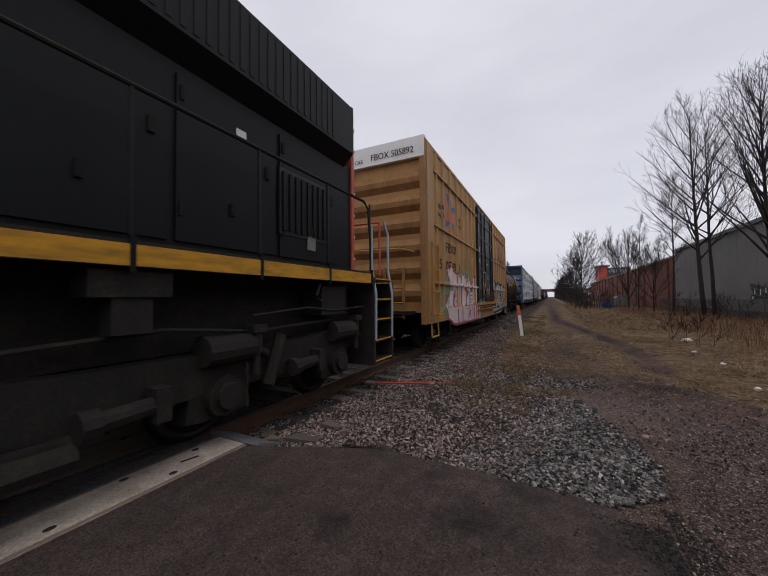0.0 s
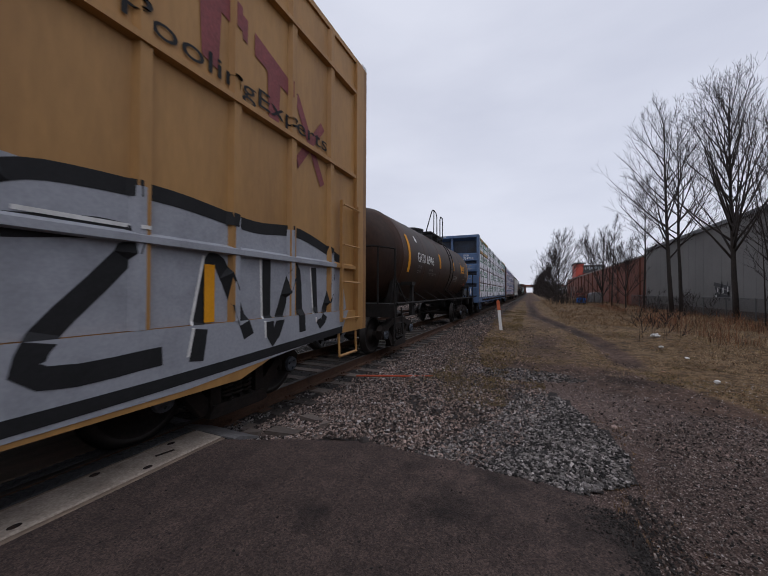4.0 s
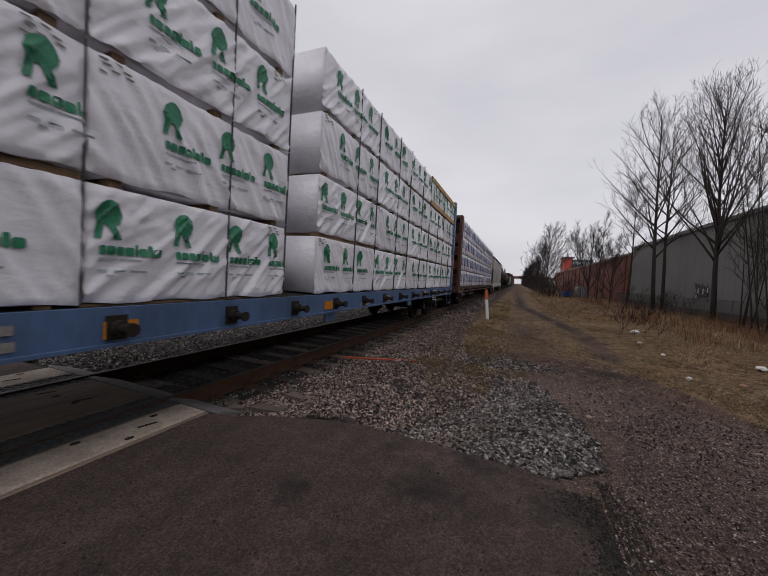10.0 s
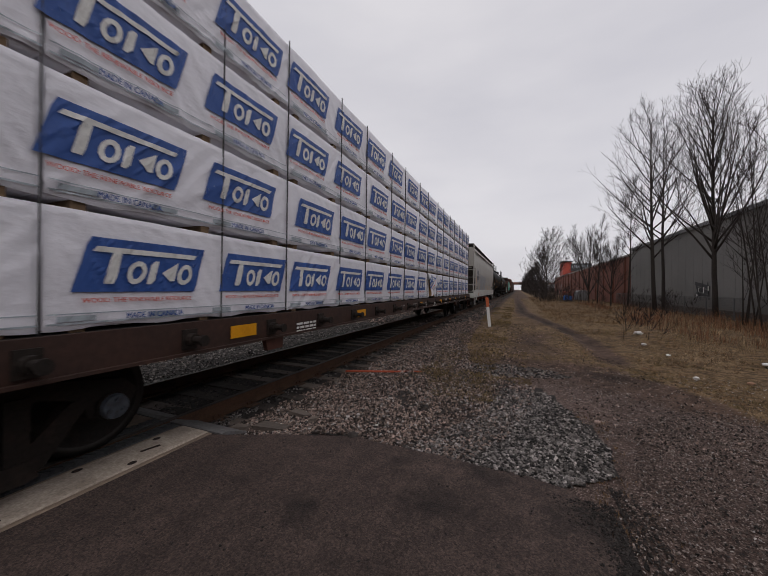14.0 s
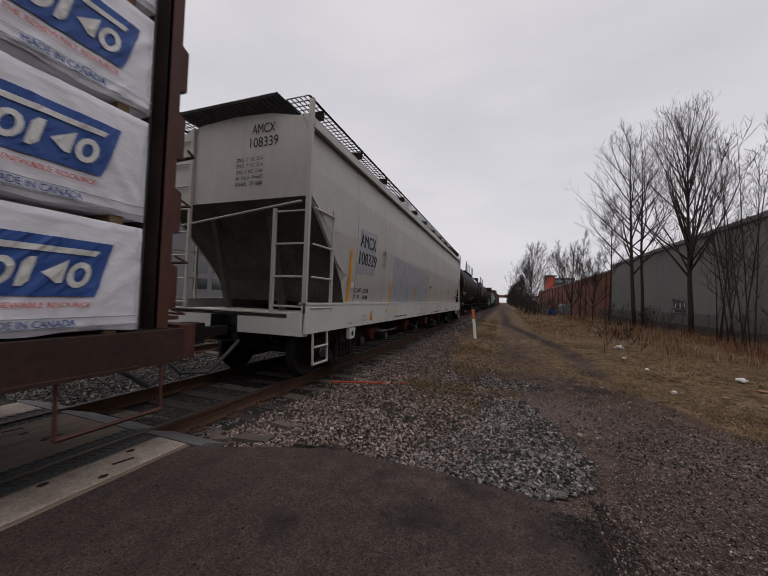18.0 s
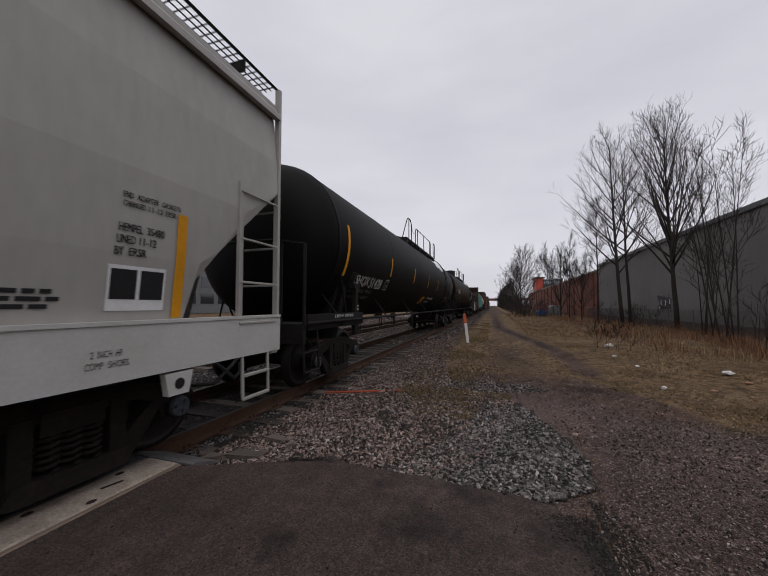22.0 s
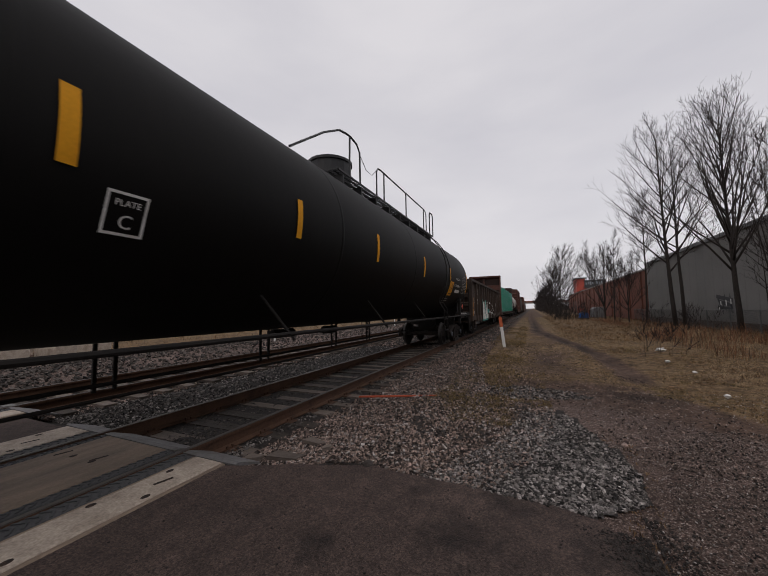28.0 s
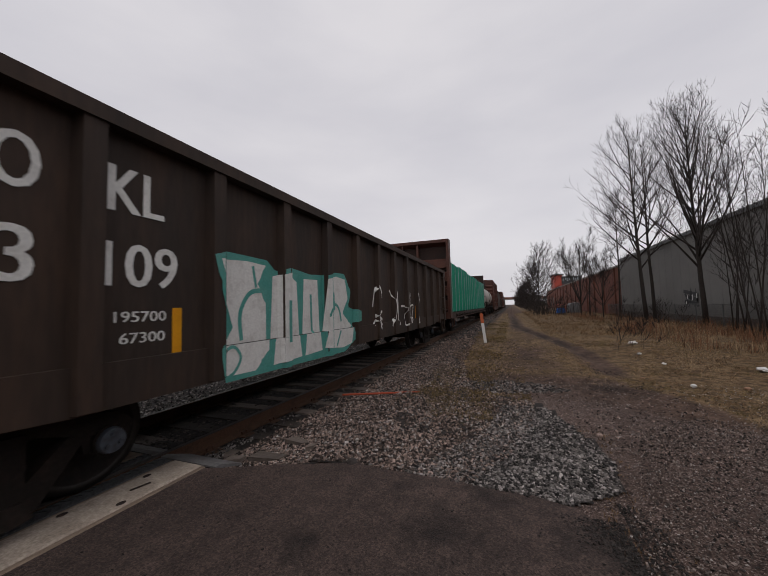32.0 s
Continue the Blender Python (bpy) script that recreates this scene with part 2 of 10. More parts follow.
M["stone_pale"] = shade("stone_pale", (0.36, 0.33, 0.31), 0.9, vary=0.3, scale=1.3, second=(0.22, 0.195, 0.18), amount=0.8, bump=0.3, bump_scale=60, per_piece=0.6)
M["stone_dark"] = shade("stone_dark", (0.085, 0.071, 0.062), 0.85, vary=0.45, scale=1.3, second=(0.024, 0.020, 0.017), amount=1.0, bump=0.3, bump_scale=60, per_piece=0.9)
M["scrawl"] = shade("scrawl", (0.36, 0.375, 0.39), 0.6, vary=0.25, scale=9, second=(0.10, 0.105, 0.11), amount=1.0, bump=0)
# nearly black: the shade in gaps between loose stones, put into the bed's colour
M["ballast_shade"] = shade("ballast_shade", (0.026, 0.021, 0.018), 0.95, vary=0.7, scale=1.2, second=(0.016, 0.013, 0.011), amount=0.6, bump=1.0, bump_scale=26)
M["stone"] = shade("stone", (0.255, 0.192, 0.162), 0.9, vary=0.45, scale=1.3, second=(0.105, 0.070, 0.055), amount=1.0, bump=0.3, bump_scale=60, skew=2.0, per_piece=0.92)
M["stone_grey"] = shade("stone_grey", (0.205, 0.187, 0.176), 0.9, vary=0.45, scale=1.3, second=(0.072, 0.061, 0.054), amount=1.0, bump=0.3, bump_scale=60, skew=2.0, per_piece=0.92)
M["stone_fine"] = shade("stone_fine", (0.222, 0.182, 0.160), 0.9, vary=0.45, scale=1.3, second=(0.082, 0.062, 0.053), amount=1.0, bump=0.3, bump_scale=60, skew=2.0, per_piece=0.92)
M["tan_stone"] = shade("tan_stone", (0.33, 0.19, 0.12), 0.9, vary=0.3, scale=6, bump=0.3)
M["ground"] = ground_cover("ground")
M["straw"] = shade("straw", (0.30, 0.215, 0.125), 0.9, vary=0.3, scale=0.6, second=(0.17, 0.115, 0.065), amount=0.8, bump=0, per_piece=0.7)
M["grass"] = shade("grass", (0.195, 0.120, 0.060), 0.9, vary=0.3, scale=0.4, second=(0.080, 0.047, 0.024), amount=0.8, bump=0, per_piece=0.7)
M["grass_red"] = shade("grass_red", (0.190, 0.090, 0.046), 0.9, vary=0.3, scale=0.5, second=(0.125, 0.061, 0.032), amount=0.8, bump=0, per_piece=0.7)
M["grass_green"] = shade("grass_green", (0.160, 0.112, 0.044), 0.9, vary=0.3, scale=0.5, second=(0.075, 0.052, 0.022), amount=0.8, bump=0, per_piece=0.65)
M["bark"] = shade("bark", (0.034, 0.027, 0.023), 0.95, vary=0.35, scale=3, second=(0.021, 0.017, 0.015), bump=0.6, bump_scale=30, stretch=(1, 1, 0.3))
M["twig"] = shade("twig", (0.026, 0.019, 0.017), 0.95, vary=0.2, bump=0)
M["siding"] = shade("siding", (0.174, 0.167, 0.158), 0.6, 0.1, vary=0.09, scale=0.5, second=(0.142, 0.136, 0.128), amount=0.6, bump=0.03, bump_scale=8)
M["siding_dark"] = shade("siding_dark", (0.15, 0.152, 0.155), 0.6, 0.1, vary=0.05, scale=0.4, bump=0.03, bump_scale=8)
M["brick"] = shade("brick", (0.175, 0.068, 0.046), 0.9, vary=0.2, scale=1.5, second=(0.122, 0.052, 0.038), amount=0.5, bump=0.3, bump_scale=30, per_piece=0.15)
M["brown_plinth"] = shade("brown_plinth", (0.075, 0.055, 0.045), 0.9, vary=0.2, scale=1.0, bump=0.2)
M["red_paint"] = shade("red_paint", (0.42, 0.07, 0.045), 0.6, vary=0.15)
M["roof_dark"] = shade("roof_dark", (0.06, 0.06, 0.062), 0.8)
M["glass"] = shade("glass", (0.03, 0.035, 0.04), 0.08, vary=0.05, bump=0, spec=0.8)
M["fence"] = shade("fence", (0.16, 0.16, 0.16), 0.55, 0.7, vary=0.1, bump=0)
M["orange"] = shade("orange", (0.55, 0.13, 0.05), 0.5, vary=0.15)
M["spray_red"] = shade("spray_red", (0.42, 0.075, 0.03), 0.8, vary=0.2)
M["white"] = shade("white", (0.75, 0.75, 0.74), 0.6, vary=0.06, scale=2, second=(0.62, 0.61, 0.58), bump=0.03)
M["litter"] = shade("litter", (0.75, 0.74, 0.72), 0.6, vary=0.1, bump=0.2)
M["blue_plastic"] = shade("blue_plastic", (0.02, 0.12, 0.42), 0.45, vary=0.1, bump=0)
M["spruce"] = shade("spruce", (0.025, 0.04, 0.032), 0.9, vary=0.3, bump=0, per_piece=0.4)
# rolling stock
M["tan"] = shade("tan", (0.40, 0.215, 0.068), 0.55, vary=0.09, scale=1.2, second=(0.29, 0.15, 0.05), amount=0.6, bump=0.05, bump_scale=15, stretch=(1, 1.5, 0.35))
# boxcar ends: darker and more mottled than the side tan
M["tan_end"] = shade("tan_end", (0.34, 0.175, 0.056), 0.6, vary=0.15, scale=1.6, second=(0.150, 0.078, 0.032), amount=0.85, bump=0.06, bump_scale=15, stretch=(1.5, 1.5, 0.5))
M["black_paint"] = shade("black_paint", (0.0095, 0.0095, 0.0105), 0.5, vary=0.2, scale=1.5, second=(0.017, 0.016, 0.0155), bump=0.05, bump_scale=20)
M["tank_black"] = shade("tank_black", (0.0040, 0.0035, 0.0032), 0.60, vary=0.15, scale=0.8, second=(0.0068, 0.0056, 0.0048), amount=0.6, bump=0.03, bump_scale=9, stretch=(1, 1, 0.5), spec=0.12)
M["tank_rusty"] = shade("tank_rusty", (0.0125, 0.0100, 0.0085), 0.55, vary=0.25, scale=0.55, second=(0.072, 0.030, 0.0145), amount=0.85, bump=0.06, bump_scale=14, stretch=(0.6, 2.0, 0.35), spec=0.24)
M["under"] = shade("under", (0.0095, 0.0078, 0.0068), 0.88, 0.1, vary=0.35, scale=4, second=(0.020, 0.014, 0.0105), bump=0.3, bump_scale=30)
M["axle_cap"] = shade("axle_cap", (0.125, 0.145, 0.175), 0.5, 0.4, vary=0.3, scale=20, second=(0.04, 0.03, 0.025), amount=0.6, bump=0.1)
M["bogie"] = shade("bogie", (0.0155, 0.0108, 0.0083), 0.88, 0.1, vary=0.35, scale=5, second=(0.032, 0.019, 0.0135), bump=0.35, bump_scale=30)
M["wheel"] = shade("wheel", (0.016, 0.0125, 0.0105), 0.8, 0.2, vary=0.3, scale=6, second=(0.030, 0.019, 0.014), bump=0.2, bump_scale=30)
M["steel"] = shade("steel", (0.040, 0.035, 0.032), 0.5, 0.6, vary=0.15, bump=0.05)
M["blue_car"] = shade("blue_car", (0.075, 0.13, 0.245), 0.5, vary=0.12, scale=1.3, second=(0.05, 0.075, 0.13), amount=0.5, bump=0.06, bump_scale=15, stretch=(1, 1, 0.4))
M["brown_car"] = shade("brown_car", (0.088, 0.030, 0.019), 0.62, vary=0.18, scale=1.3, second=(0.040, 0.0165, 0.0115), amount=0.6, bump=0.08, bump_scale=15, stretch=(1, 1, 0.4))
M["gondola"] = shade("gondola", (0.026, 0.0172, 0.0128), 0.75, vary=0.28, scale=1.6, second=(0.056, 0.029, 0.017), amount=0.75, bump=0.12, bump_scale=12, stretch=(1, 1.6, 0.3))
M["hopper"] = shade("hopper", (0.395, 0.375, 0.345), 0.5, vary=0.06, scale=0.9, second=(0.335, 0.315, 0.285), amount=0.55, bump=0.03, bump_scale=9, stretch=(1, 1.2, 0.45))
# brown end wall: grime plus the recess's shade in one dark colour
M["brown_grime_shade"] = shade("brown_grime_shade", (0.034, 0.0150, 0.0105), 0.8, vary=0.3, scale=2.2, second=(0.018, 0.0110, 0.0090), amount=0.9, bump=0.1, bump_scale=18)
# the car's brown darkened for dirt and for the shadow on its sill
M["brown_sill"] = shade("brown_sill", (0.050, 0.022, 0.0145), 0.75, vary=0.25, scale=2.5, second=(0.024, 0.0125, 0.0095), amount=0.8, bump=0.1, bump_scale=18)
# blue end wall: weathering, darkened further for shade between the ribs
M["blue_grime_shade"] = shade("blue_grime_shade", (0.028, 0.040, 0.066), 0.75, vary=0.3, scale=2.2, second=(0.022, 0.021, 0.022), amount=0.9, bump=0.1, bump_scale=18)
# dark brown for hopper ends: shade under the slope sheets, painted in
M["hopper_shade"] = shade("hopper_shade", (0.050, 0.041, 0.034), 0.85, vary=0.3, scale=2.0, second=(0.095, 0.082, 0.070), amount=0.5, bump=0.1, bump_scale=20)
M["rust"] = shade("rust", (0.17, 0.062, 0.032), 0.85, vary=0.35, scale=4, second=(0.075, 0.033, 0.020), amount=0.8, bump=0.3, bump_scale=40)
M["hopper_patch"] = shade("hopper_patch", (0.295, 0.30, 0.325), 0.5, vary=0.05, bump=0)
M["hopper_white"] = shade("hopper_white", (0.56, 0.56, 0.53), 0.5, vary=0.06, scale=1, second=(0.45, 0.43, 0.39), amount=0.6, bump=0.03)
M["yellow"] = shade("yellow", (0.70, 0.31, 0.012), 0.6, vary=0.08, scale=3, second=(0.55, 0.22, 0.01), bump=0, spec=0.15)
M["yellow_worn"] = shade("yellow_worn", (0.42, 0.22, 0.02), 0.6, vary=0.25, scale=9, second=(0.10, 0.06, 0.02), amount=0.8, bump=0)
M["yellow_sill"] = shade("yellow_sill", (0.60, 0.29, 0.012), 0.55, vary=0.15, scale=5, second=(0.17, 0.09, 0.02), amount=0.55, bump=0, stretch=(1, 0.6, 3))
M["loco_dark"] = shade("loco_dark", (0.0058, 0.0066, 0.0070), 0.5, vary=0.15, scale=1.2, second=(0.0075, 0.0078, 0.0072), bump=0.05, bump_scale=12, spec=0.2)
M["loco_under"] = shade("loco_under", (0.0150, 0.0126, 0.0100), 0.85, vary=0.35, scale=5, second=(0.034, 0.0250, 0.0175), bump=0.2)
M["loco_red"] = shade("loco_red", (0.50, 0.085, 0.05), 0.5, vary=0.12)
M["print_white"] = shade("print_white", (0.70, 0.69, 0.66), 0.6, vary=0.12, scale=6, second=(0.5, 0.48, 0.45), bump=0)
M["print_dim"] = shade("print_dim", (0.28, 0.26, 0.24), 0.7, vary=0.2, scale=8, second=(0.12, 0.11, 0.1), amount=0.8, bump=0)
M["print_faint"] = shade("print_faint", (0.09, 0.085, 0.08), 0.7, vary=0.2, scale=8, bump=0)
M["print_worn"] = shade("print_worn", (0.46, 0.47, 0.47), 0.7, vary=0.25, scale=9, second=(0.13, 0.17, 0.22), amount=0.9, bump=0)
M["smudge"] = shade("smudge", (0.125, 0.13, 0.135), 0.65, vary=0.3, scale=6, second=(0.035, 0.037, 0.039), amount=0.95, bump=0)
M["smear"] = shade("smear", (0.030, 0.031, 0.033), 0.65, vary=0.3, scale=6, second=(0.014, 0.014, 0.015), amount=0.9, bump=0)
M["lock_red"] = shade("lock_red", (0.23, 0.045, 0.030), 0.7, vary=0.3, scale=6, second=(0.085, 0.030, 0.020), amount=0.8, bump=0.2)
M["sill_aqua"] = shade("sill_aqua", (0.055, 0.165, 0.23), 0.6, vary=0.2, scale=4, second=(0.06, 0.11, 0.20), amount=0.9, bump=0)
M["print_black"] = shade("print_black", (0.020, 0.020, 0.021), 0.65, vary=0.15, bump=0, spec=0.2)
M["print_blue"] = shade("print_blue", (0.03, 0.085, 0.30), 0.5, vary=0.1, scale=4, bump=0)
M["print_red"] = shade("print_red", (0.62, 0.10, 0.06), 0.5, vary=0.1, bump=0)
M["print_green"] = shade("print_green", (0.025, 0.19, 0.10), 0.5, vary=0.2, scale=6, bump=0)
M["print_pale"] = shade("print_pale", (0.35, 0.39, 0.42), 0.5, vary=0.1, bump=0)
M["wrap"] = shade("wrap", (0.80, 0.785, 0.83), 0.32, vary=0.04, scale=1.6, second=(0.70, 0.685, 0.73), amount=0.55, bump=0.45, bump_scale=9, stretch=(1, 0.8, 1.5))
M["lumber"] = shade("lumber", (0.48, 0.30, 0.13), 0.75, vary=0.2, scale=3, second=(0.36, 0.21, 0.09), bump=0.1, stretch=(3, 0.3, 3))
M["old_lumber"] = shade("old_lumber", (0.21, 0.135, 0.075), 0.8, vary=0.25, scale=3, second=(0.12, 0.075, 0.045), amount=0.6, bump=0.1, stretch=(3, 0.3, 3))
M["tarp"] = shade("tarp", (0.002, 0.30, 0.185), 0.7, vary=0.2, scale=2, second=(0.004, 0.15, 0.095), amount=0.8, bump=0.6, bump_scale=5, stretch=(1, 2.5, 0.5), spec=0.15)
M["strap"] = shade("strap", (0.055, 0.055, 0.055), 0.5, vary=0.1, bump=0)
M["snow"] = shade("snow", (0.85, 0.86, 0.88), 0.6, vary=0.05, bump=0.4, bump_scale=20)
M["paint_pink"] = shade("paint_pink", (0.60, 0.43, 0.43), 0.6, vary=0.12, scale=2.2, second=(0.66, 0.63, 0.60), amount=1.0, bump=0, stretch=(1, 1, 1.4))
M["paint_crimson"] = shade("paint_crimson", (0.36, 0.05, 0.09), 0.6, vary=0.15, bump=0)
M["paint_teal"] = shade("paint_teal", (0.13, 0.23, 0.17), 0.6, vary=0.25, scale=3, second=(0.25, 0.25, 0.13), amount=0.9, bump=0)
M["paint_aqua"] = shade("paint_aqua", (0.05, 0.27, 0.23), 0.6, vary=0.2, scale=3, second=(0.12, 0.34, 0.30), amount=0.8, bump=0)
M["amber"] = shade("amber", (0.50, 0.19, 0.02), 0.6, spec=0.15)
M["note"] = shade("note", (0.50, 0.44, 0.25), 0.8, vary=0.15, bump=0)
M["gate_red"] = shade("gate_red", (0.17, 0.035, 0.022), 0.8, vary=0.3, scale=4, second=(0.05, 0.025, 0.018), amount=0.8)
M["paint_silver"] = shade("paint_silver", (0.33, 0.34, 0.37), 0.5, vary=0.1, scale=3, bump=0)
M["concrete_far"] = shade("concrete_far", (0.27, 0.25, 0.23), 0.9, vary=0.1, scale=0.3, bump=0.05)


# ---- building blocks ----
def box(bm, x0, x1, y0, y1, z0, z1):
    v = [bm.verts.new(p) for p in ((x0, y0, z0), (x1, y0, z0), (x1, y1, z0), (x0, y1, z0), (x0, y0, z1), (x1, y0, z1), (x1, y1, z1), (x0, y1, z1))]
    for f in ((3, 2, 1, 0), (4, 5, 6, 7), (0, 1, 5, 4), (1, 2, 6, 5), (2, 3, 7, 6), (3, 0, 4, 7)):
        bm.faces.new([v[i] for i in f])


def prism(bm, outline, a, b, axis="y"):
    """An outline extruded from a to b along an axis: the outline is (x, z) for y, (y, z) for x, (x, y) for z."""
    put = {"y": lambda p, s: (p[0], s, p[1]), "x": lambda p, s: (s, p[0], p[1]), "z": lambda p, s: (p[0], p[1], s)}[axis]
    lo = [bm.verts.new(put(p, a)) for p in outline]
    hi = [bm.verts.new(put(p, b)) for p in outline]
    n = len(outline)
    bm.faces.new(lo)
    bm.faces.new(hi[::-1])
    for i in range(n):
        bm.faces.new((lo[i], hi[i], hi[(i + 1) % n], lo[(i + 1) % n]))


def tube(bm, points, r, n=6, r_end=None):
    """A round bar along a line of points."""
    pts = [Vector(p) for p in points]
    rings = []
    for i, p in enumerate(pts):
        d = (pts[min(i + 1, len(pts) - 1)] - pts[max(i - 1, 0)]).normalized()
        a = d.orthogonal().normalized() if abs(d.z) > 0.9 else d.cross(Vector((0, 0, 1))).normalized()
        b = d.cross(a)
        k = r if r_end is None else r + (r_end - r) * i / (len(pts) - 1)
        rings.append([bm.verts.new(p + (a * math.cos(q) + b * math.sin(q)) * k) for q in (2 * math.pi * j / n for j in range(n))])
    for u, w in zip(rings, rings[1:]):
        for j in range(n):
            bm.faces.new((u[j], u[(j + 1) % n], w[(j + 1) % n], w[j]))
    bm.faces.new(rings[0][::-1])
    bm.faces.new(rings[-1])


def disc(bm, c, r, x0, x1, n=24, r2=None):
    """A round slab across x."""
    r2 = r if r2 is None else r2
    a = [bm.verts.new((x0, c[0] + r * math.cos(q), c[1] + r * math.sin(q))) for q in (2 * math.pi * i / n for i in range(n))]
    b = [bm.verts.new((x1, c[0] + r2 * math.cos(q), c[1] + r2 * math.sin(q))) for q in (2 * math.pi * i / n for i in range(n))]
    bm.faces.new(a[::-1])
    bm.faces.new(b)
    for i in range(n):
        bm.faces.new((a[i], a[(i + 1) % n], b[(i + 1) % n], b[i]))


def mesh_of(name, bm, mats, smooth=False):
    me = bpy.data.meshes.new(name)
    bmesh.ops.recalc_face_normals(bm, faces=bm.faces[:])
    bm.to_mesh(me)
    bm.free()
    for m in mats if isinstance(mats, (list, tuple)) else [mats]:
        me.materials.append(m)
    if smooth:
        me.polygons.foreach_set("use_smooth", [True] * len(me.polygons))
    return me


def part(name, bm, mat, parent, label="", smooth=False):
    me = bm if isinstance(bm, bpy.types.Mesh) else mesh_of(name, bm, mat, smooth)
    ob = new(name, me)
    ob.parent = parent
    if label:
        tagged(ob, label)
    return ob


def thing(name, label, category, group="", kind="", at=None):
    ob = new(name)
    ob.empty_display_size = 0.2
    if at is not None:
        ob.matrix_world = at
    return tagged(ob, label, category, group, kind)


def solid(name, bm, mat, label, category="", group="", kind="", smooth=False):
    return tagged(new(name, mesh_of(name, bm, mat, smooth)), label, category, group, kind)


LETTERS = {}


def letters(text, width, height, thick=False):
    """Flat lettering as points and faces, its lower left corner at 0, 0."""
    key = (text, thick)
    if key not in LETTERS:
        cu = bpy.data.curves.new("letters", "FONT")
        cu.body, cu.resolution_u = text, 3
        ob = new("letters", cu)
        me = bpy.data.meshes.new_from_object(ob)
        pts = np.array([v.co[:2] for v in me.vertices]) if len(me.vertices) else np.zeros((1, 2))
        lo, hi = pts.min(0), pts.max(0)
        LETTERS[key] = ((pts - lo) / np.maximum(hi - lo, 1e-6), [tuple(p.vertices) for p in me.polygons], float((hi - lo)[0] / max((hi - lo)[1], 1e-6)))
        bpy.data.objects.remove(ob)
        bpy.data.curves.remove(cu)
        bpy.data.meshes.remove(me)
    pts, faces, ratio = LETTERS[key]
    width = width or height * ratio
    return pts * (width, height), faces


def lettering(bm, text, y, z, height, place, width=None, thick=False):
    if thick:
        lettering(bm, text, y + 0.045 * height, z, height, lambda a, b: (lambda p: (p[0] + 0.0012, p[1], p[2]) if abs(place(0, 1)[0] - place(1, 1)[0]) < 0.5 else (p[0], p[1] - 0.0012, p[2]))(place(a, b)), width)
    pts, faces = letters(text, width, height)
    vs = [bm.verts.new(place(y + p[0], z + p[1])) for p in pts]
    for f in faces:
        if len(set(f)) == len(f):
            try:
                bm.faces.new([vs[i] for i in f])
            except ValueError:
                pass


def patch(bm, outline, place, step=0.0, level=0.0):
    """A flat print of an outline (y, z) laid on a surface; with a step it is cut into columns so that it can follow ribs and curves."""
    if not step:
        bm.faces.new([bm.verts.new(place(*p)) for p in outline])
        return
    ys = [p[0] for p in outline]
    lo, hi = min(ys), max(ys)
    n = max(1, int((hi - lo) / step))
    def cuts(y):
        out = []
        for (y0, z0), (y1, z1) in zip(outline, outline[1:] + outline[:1]):
            if (y0 <= y) != (y1 <= y):
                out.append(z0 + (z1 - z0) * (y - y0) / (y1 - y0))
        return sorted(out)
    for i in range(n):
        a, b = lo + (hi - lo) * i / n, lo + (hi - lo) * (i + 1) / n
        e = (b - a) * 0.002
        ca, cb = cuts(a + e), cuts(b - e)
        m = cuts((a + b) / 2)
        if len(ca) != len(m):
            ca = m
        if len(cb) != len(m):
            cb = m
        for j in range(0, len(m) - 1, 2):
            rows = max(1, int((m[j + 1] - m[j]) / max(0.03, step)))
            for k in range(rows):
                q0, q1 = k / rows, (k + 1) / rows
                zs = [ca[j] + (ca[j + 1] - ca[j]) * q0, cb[j] + (cb[j + 1] - cb[j]) * q0, cb[j] + (cb[j + 1] - cb[j]) * q1, ca[j] + (ca[j + 1] - ca[j]) * q1]
                cells = [zs]
                if level and min(zs) < level < max(zs):
                    cells = [[min(z, level - 0.001) for z in zs], [max(z, level + 0.001) for z in zs]]
                for zc in cells:
                    if zc[2] - zc[1] > 1e-5 or zc[3] - zc[0] > 1e-5:
                        bm.faces.new([bm.verts.new(place(y, z)) for y, z in zip((a, b, b, a), zc)])
    bmesh.ops.remove_doubles(bm, verts=bm.verts[:], dist=0.0018)


def stroke(points, w):
    """The outline of a brush stroke of width w along points (y, z)."""
    left, right = [], []
    for i, p in enumerate(points):
        a, b = points[max(i - 1, 0)], points[min(i + 1, len(points) - 1)]
        d = Vector((b[0] - a[0], b[1] - a[1])).normalized()
        left.append((p[0] - d.y * w / 2, p[1] + d.x * w / 2))
        right.append((p[0] + d.y * w / 2, p[1] - d.x * w / 2))
    return left + right[::-1]


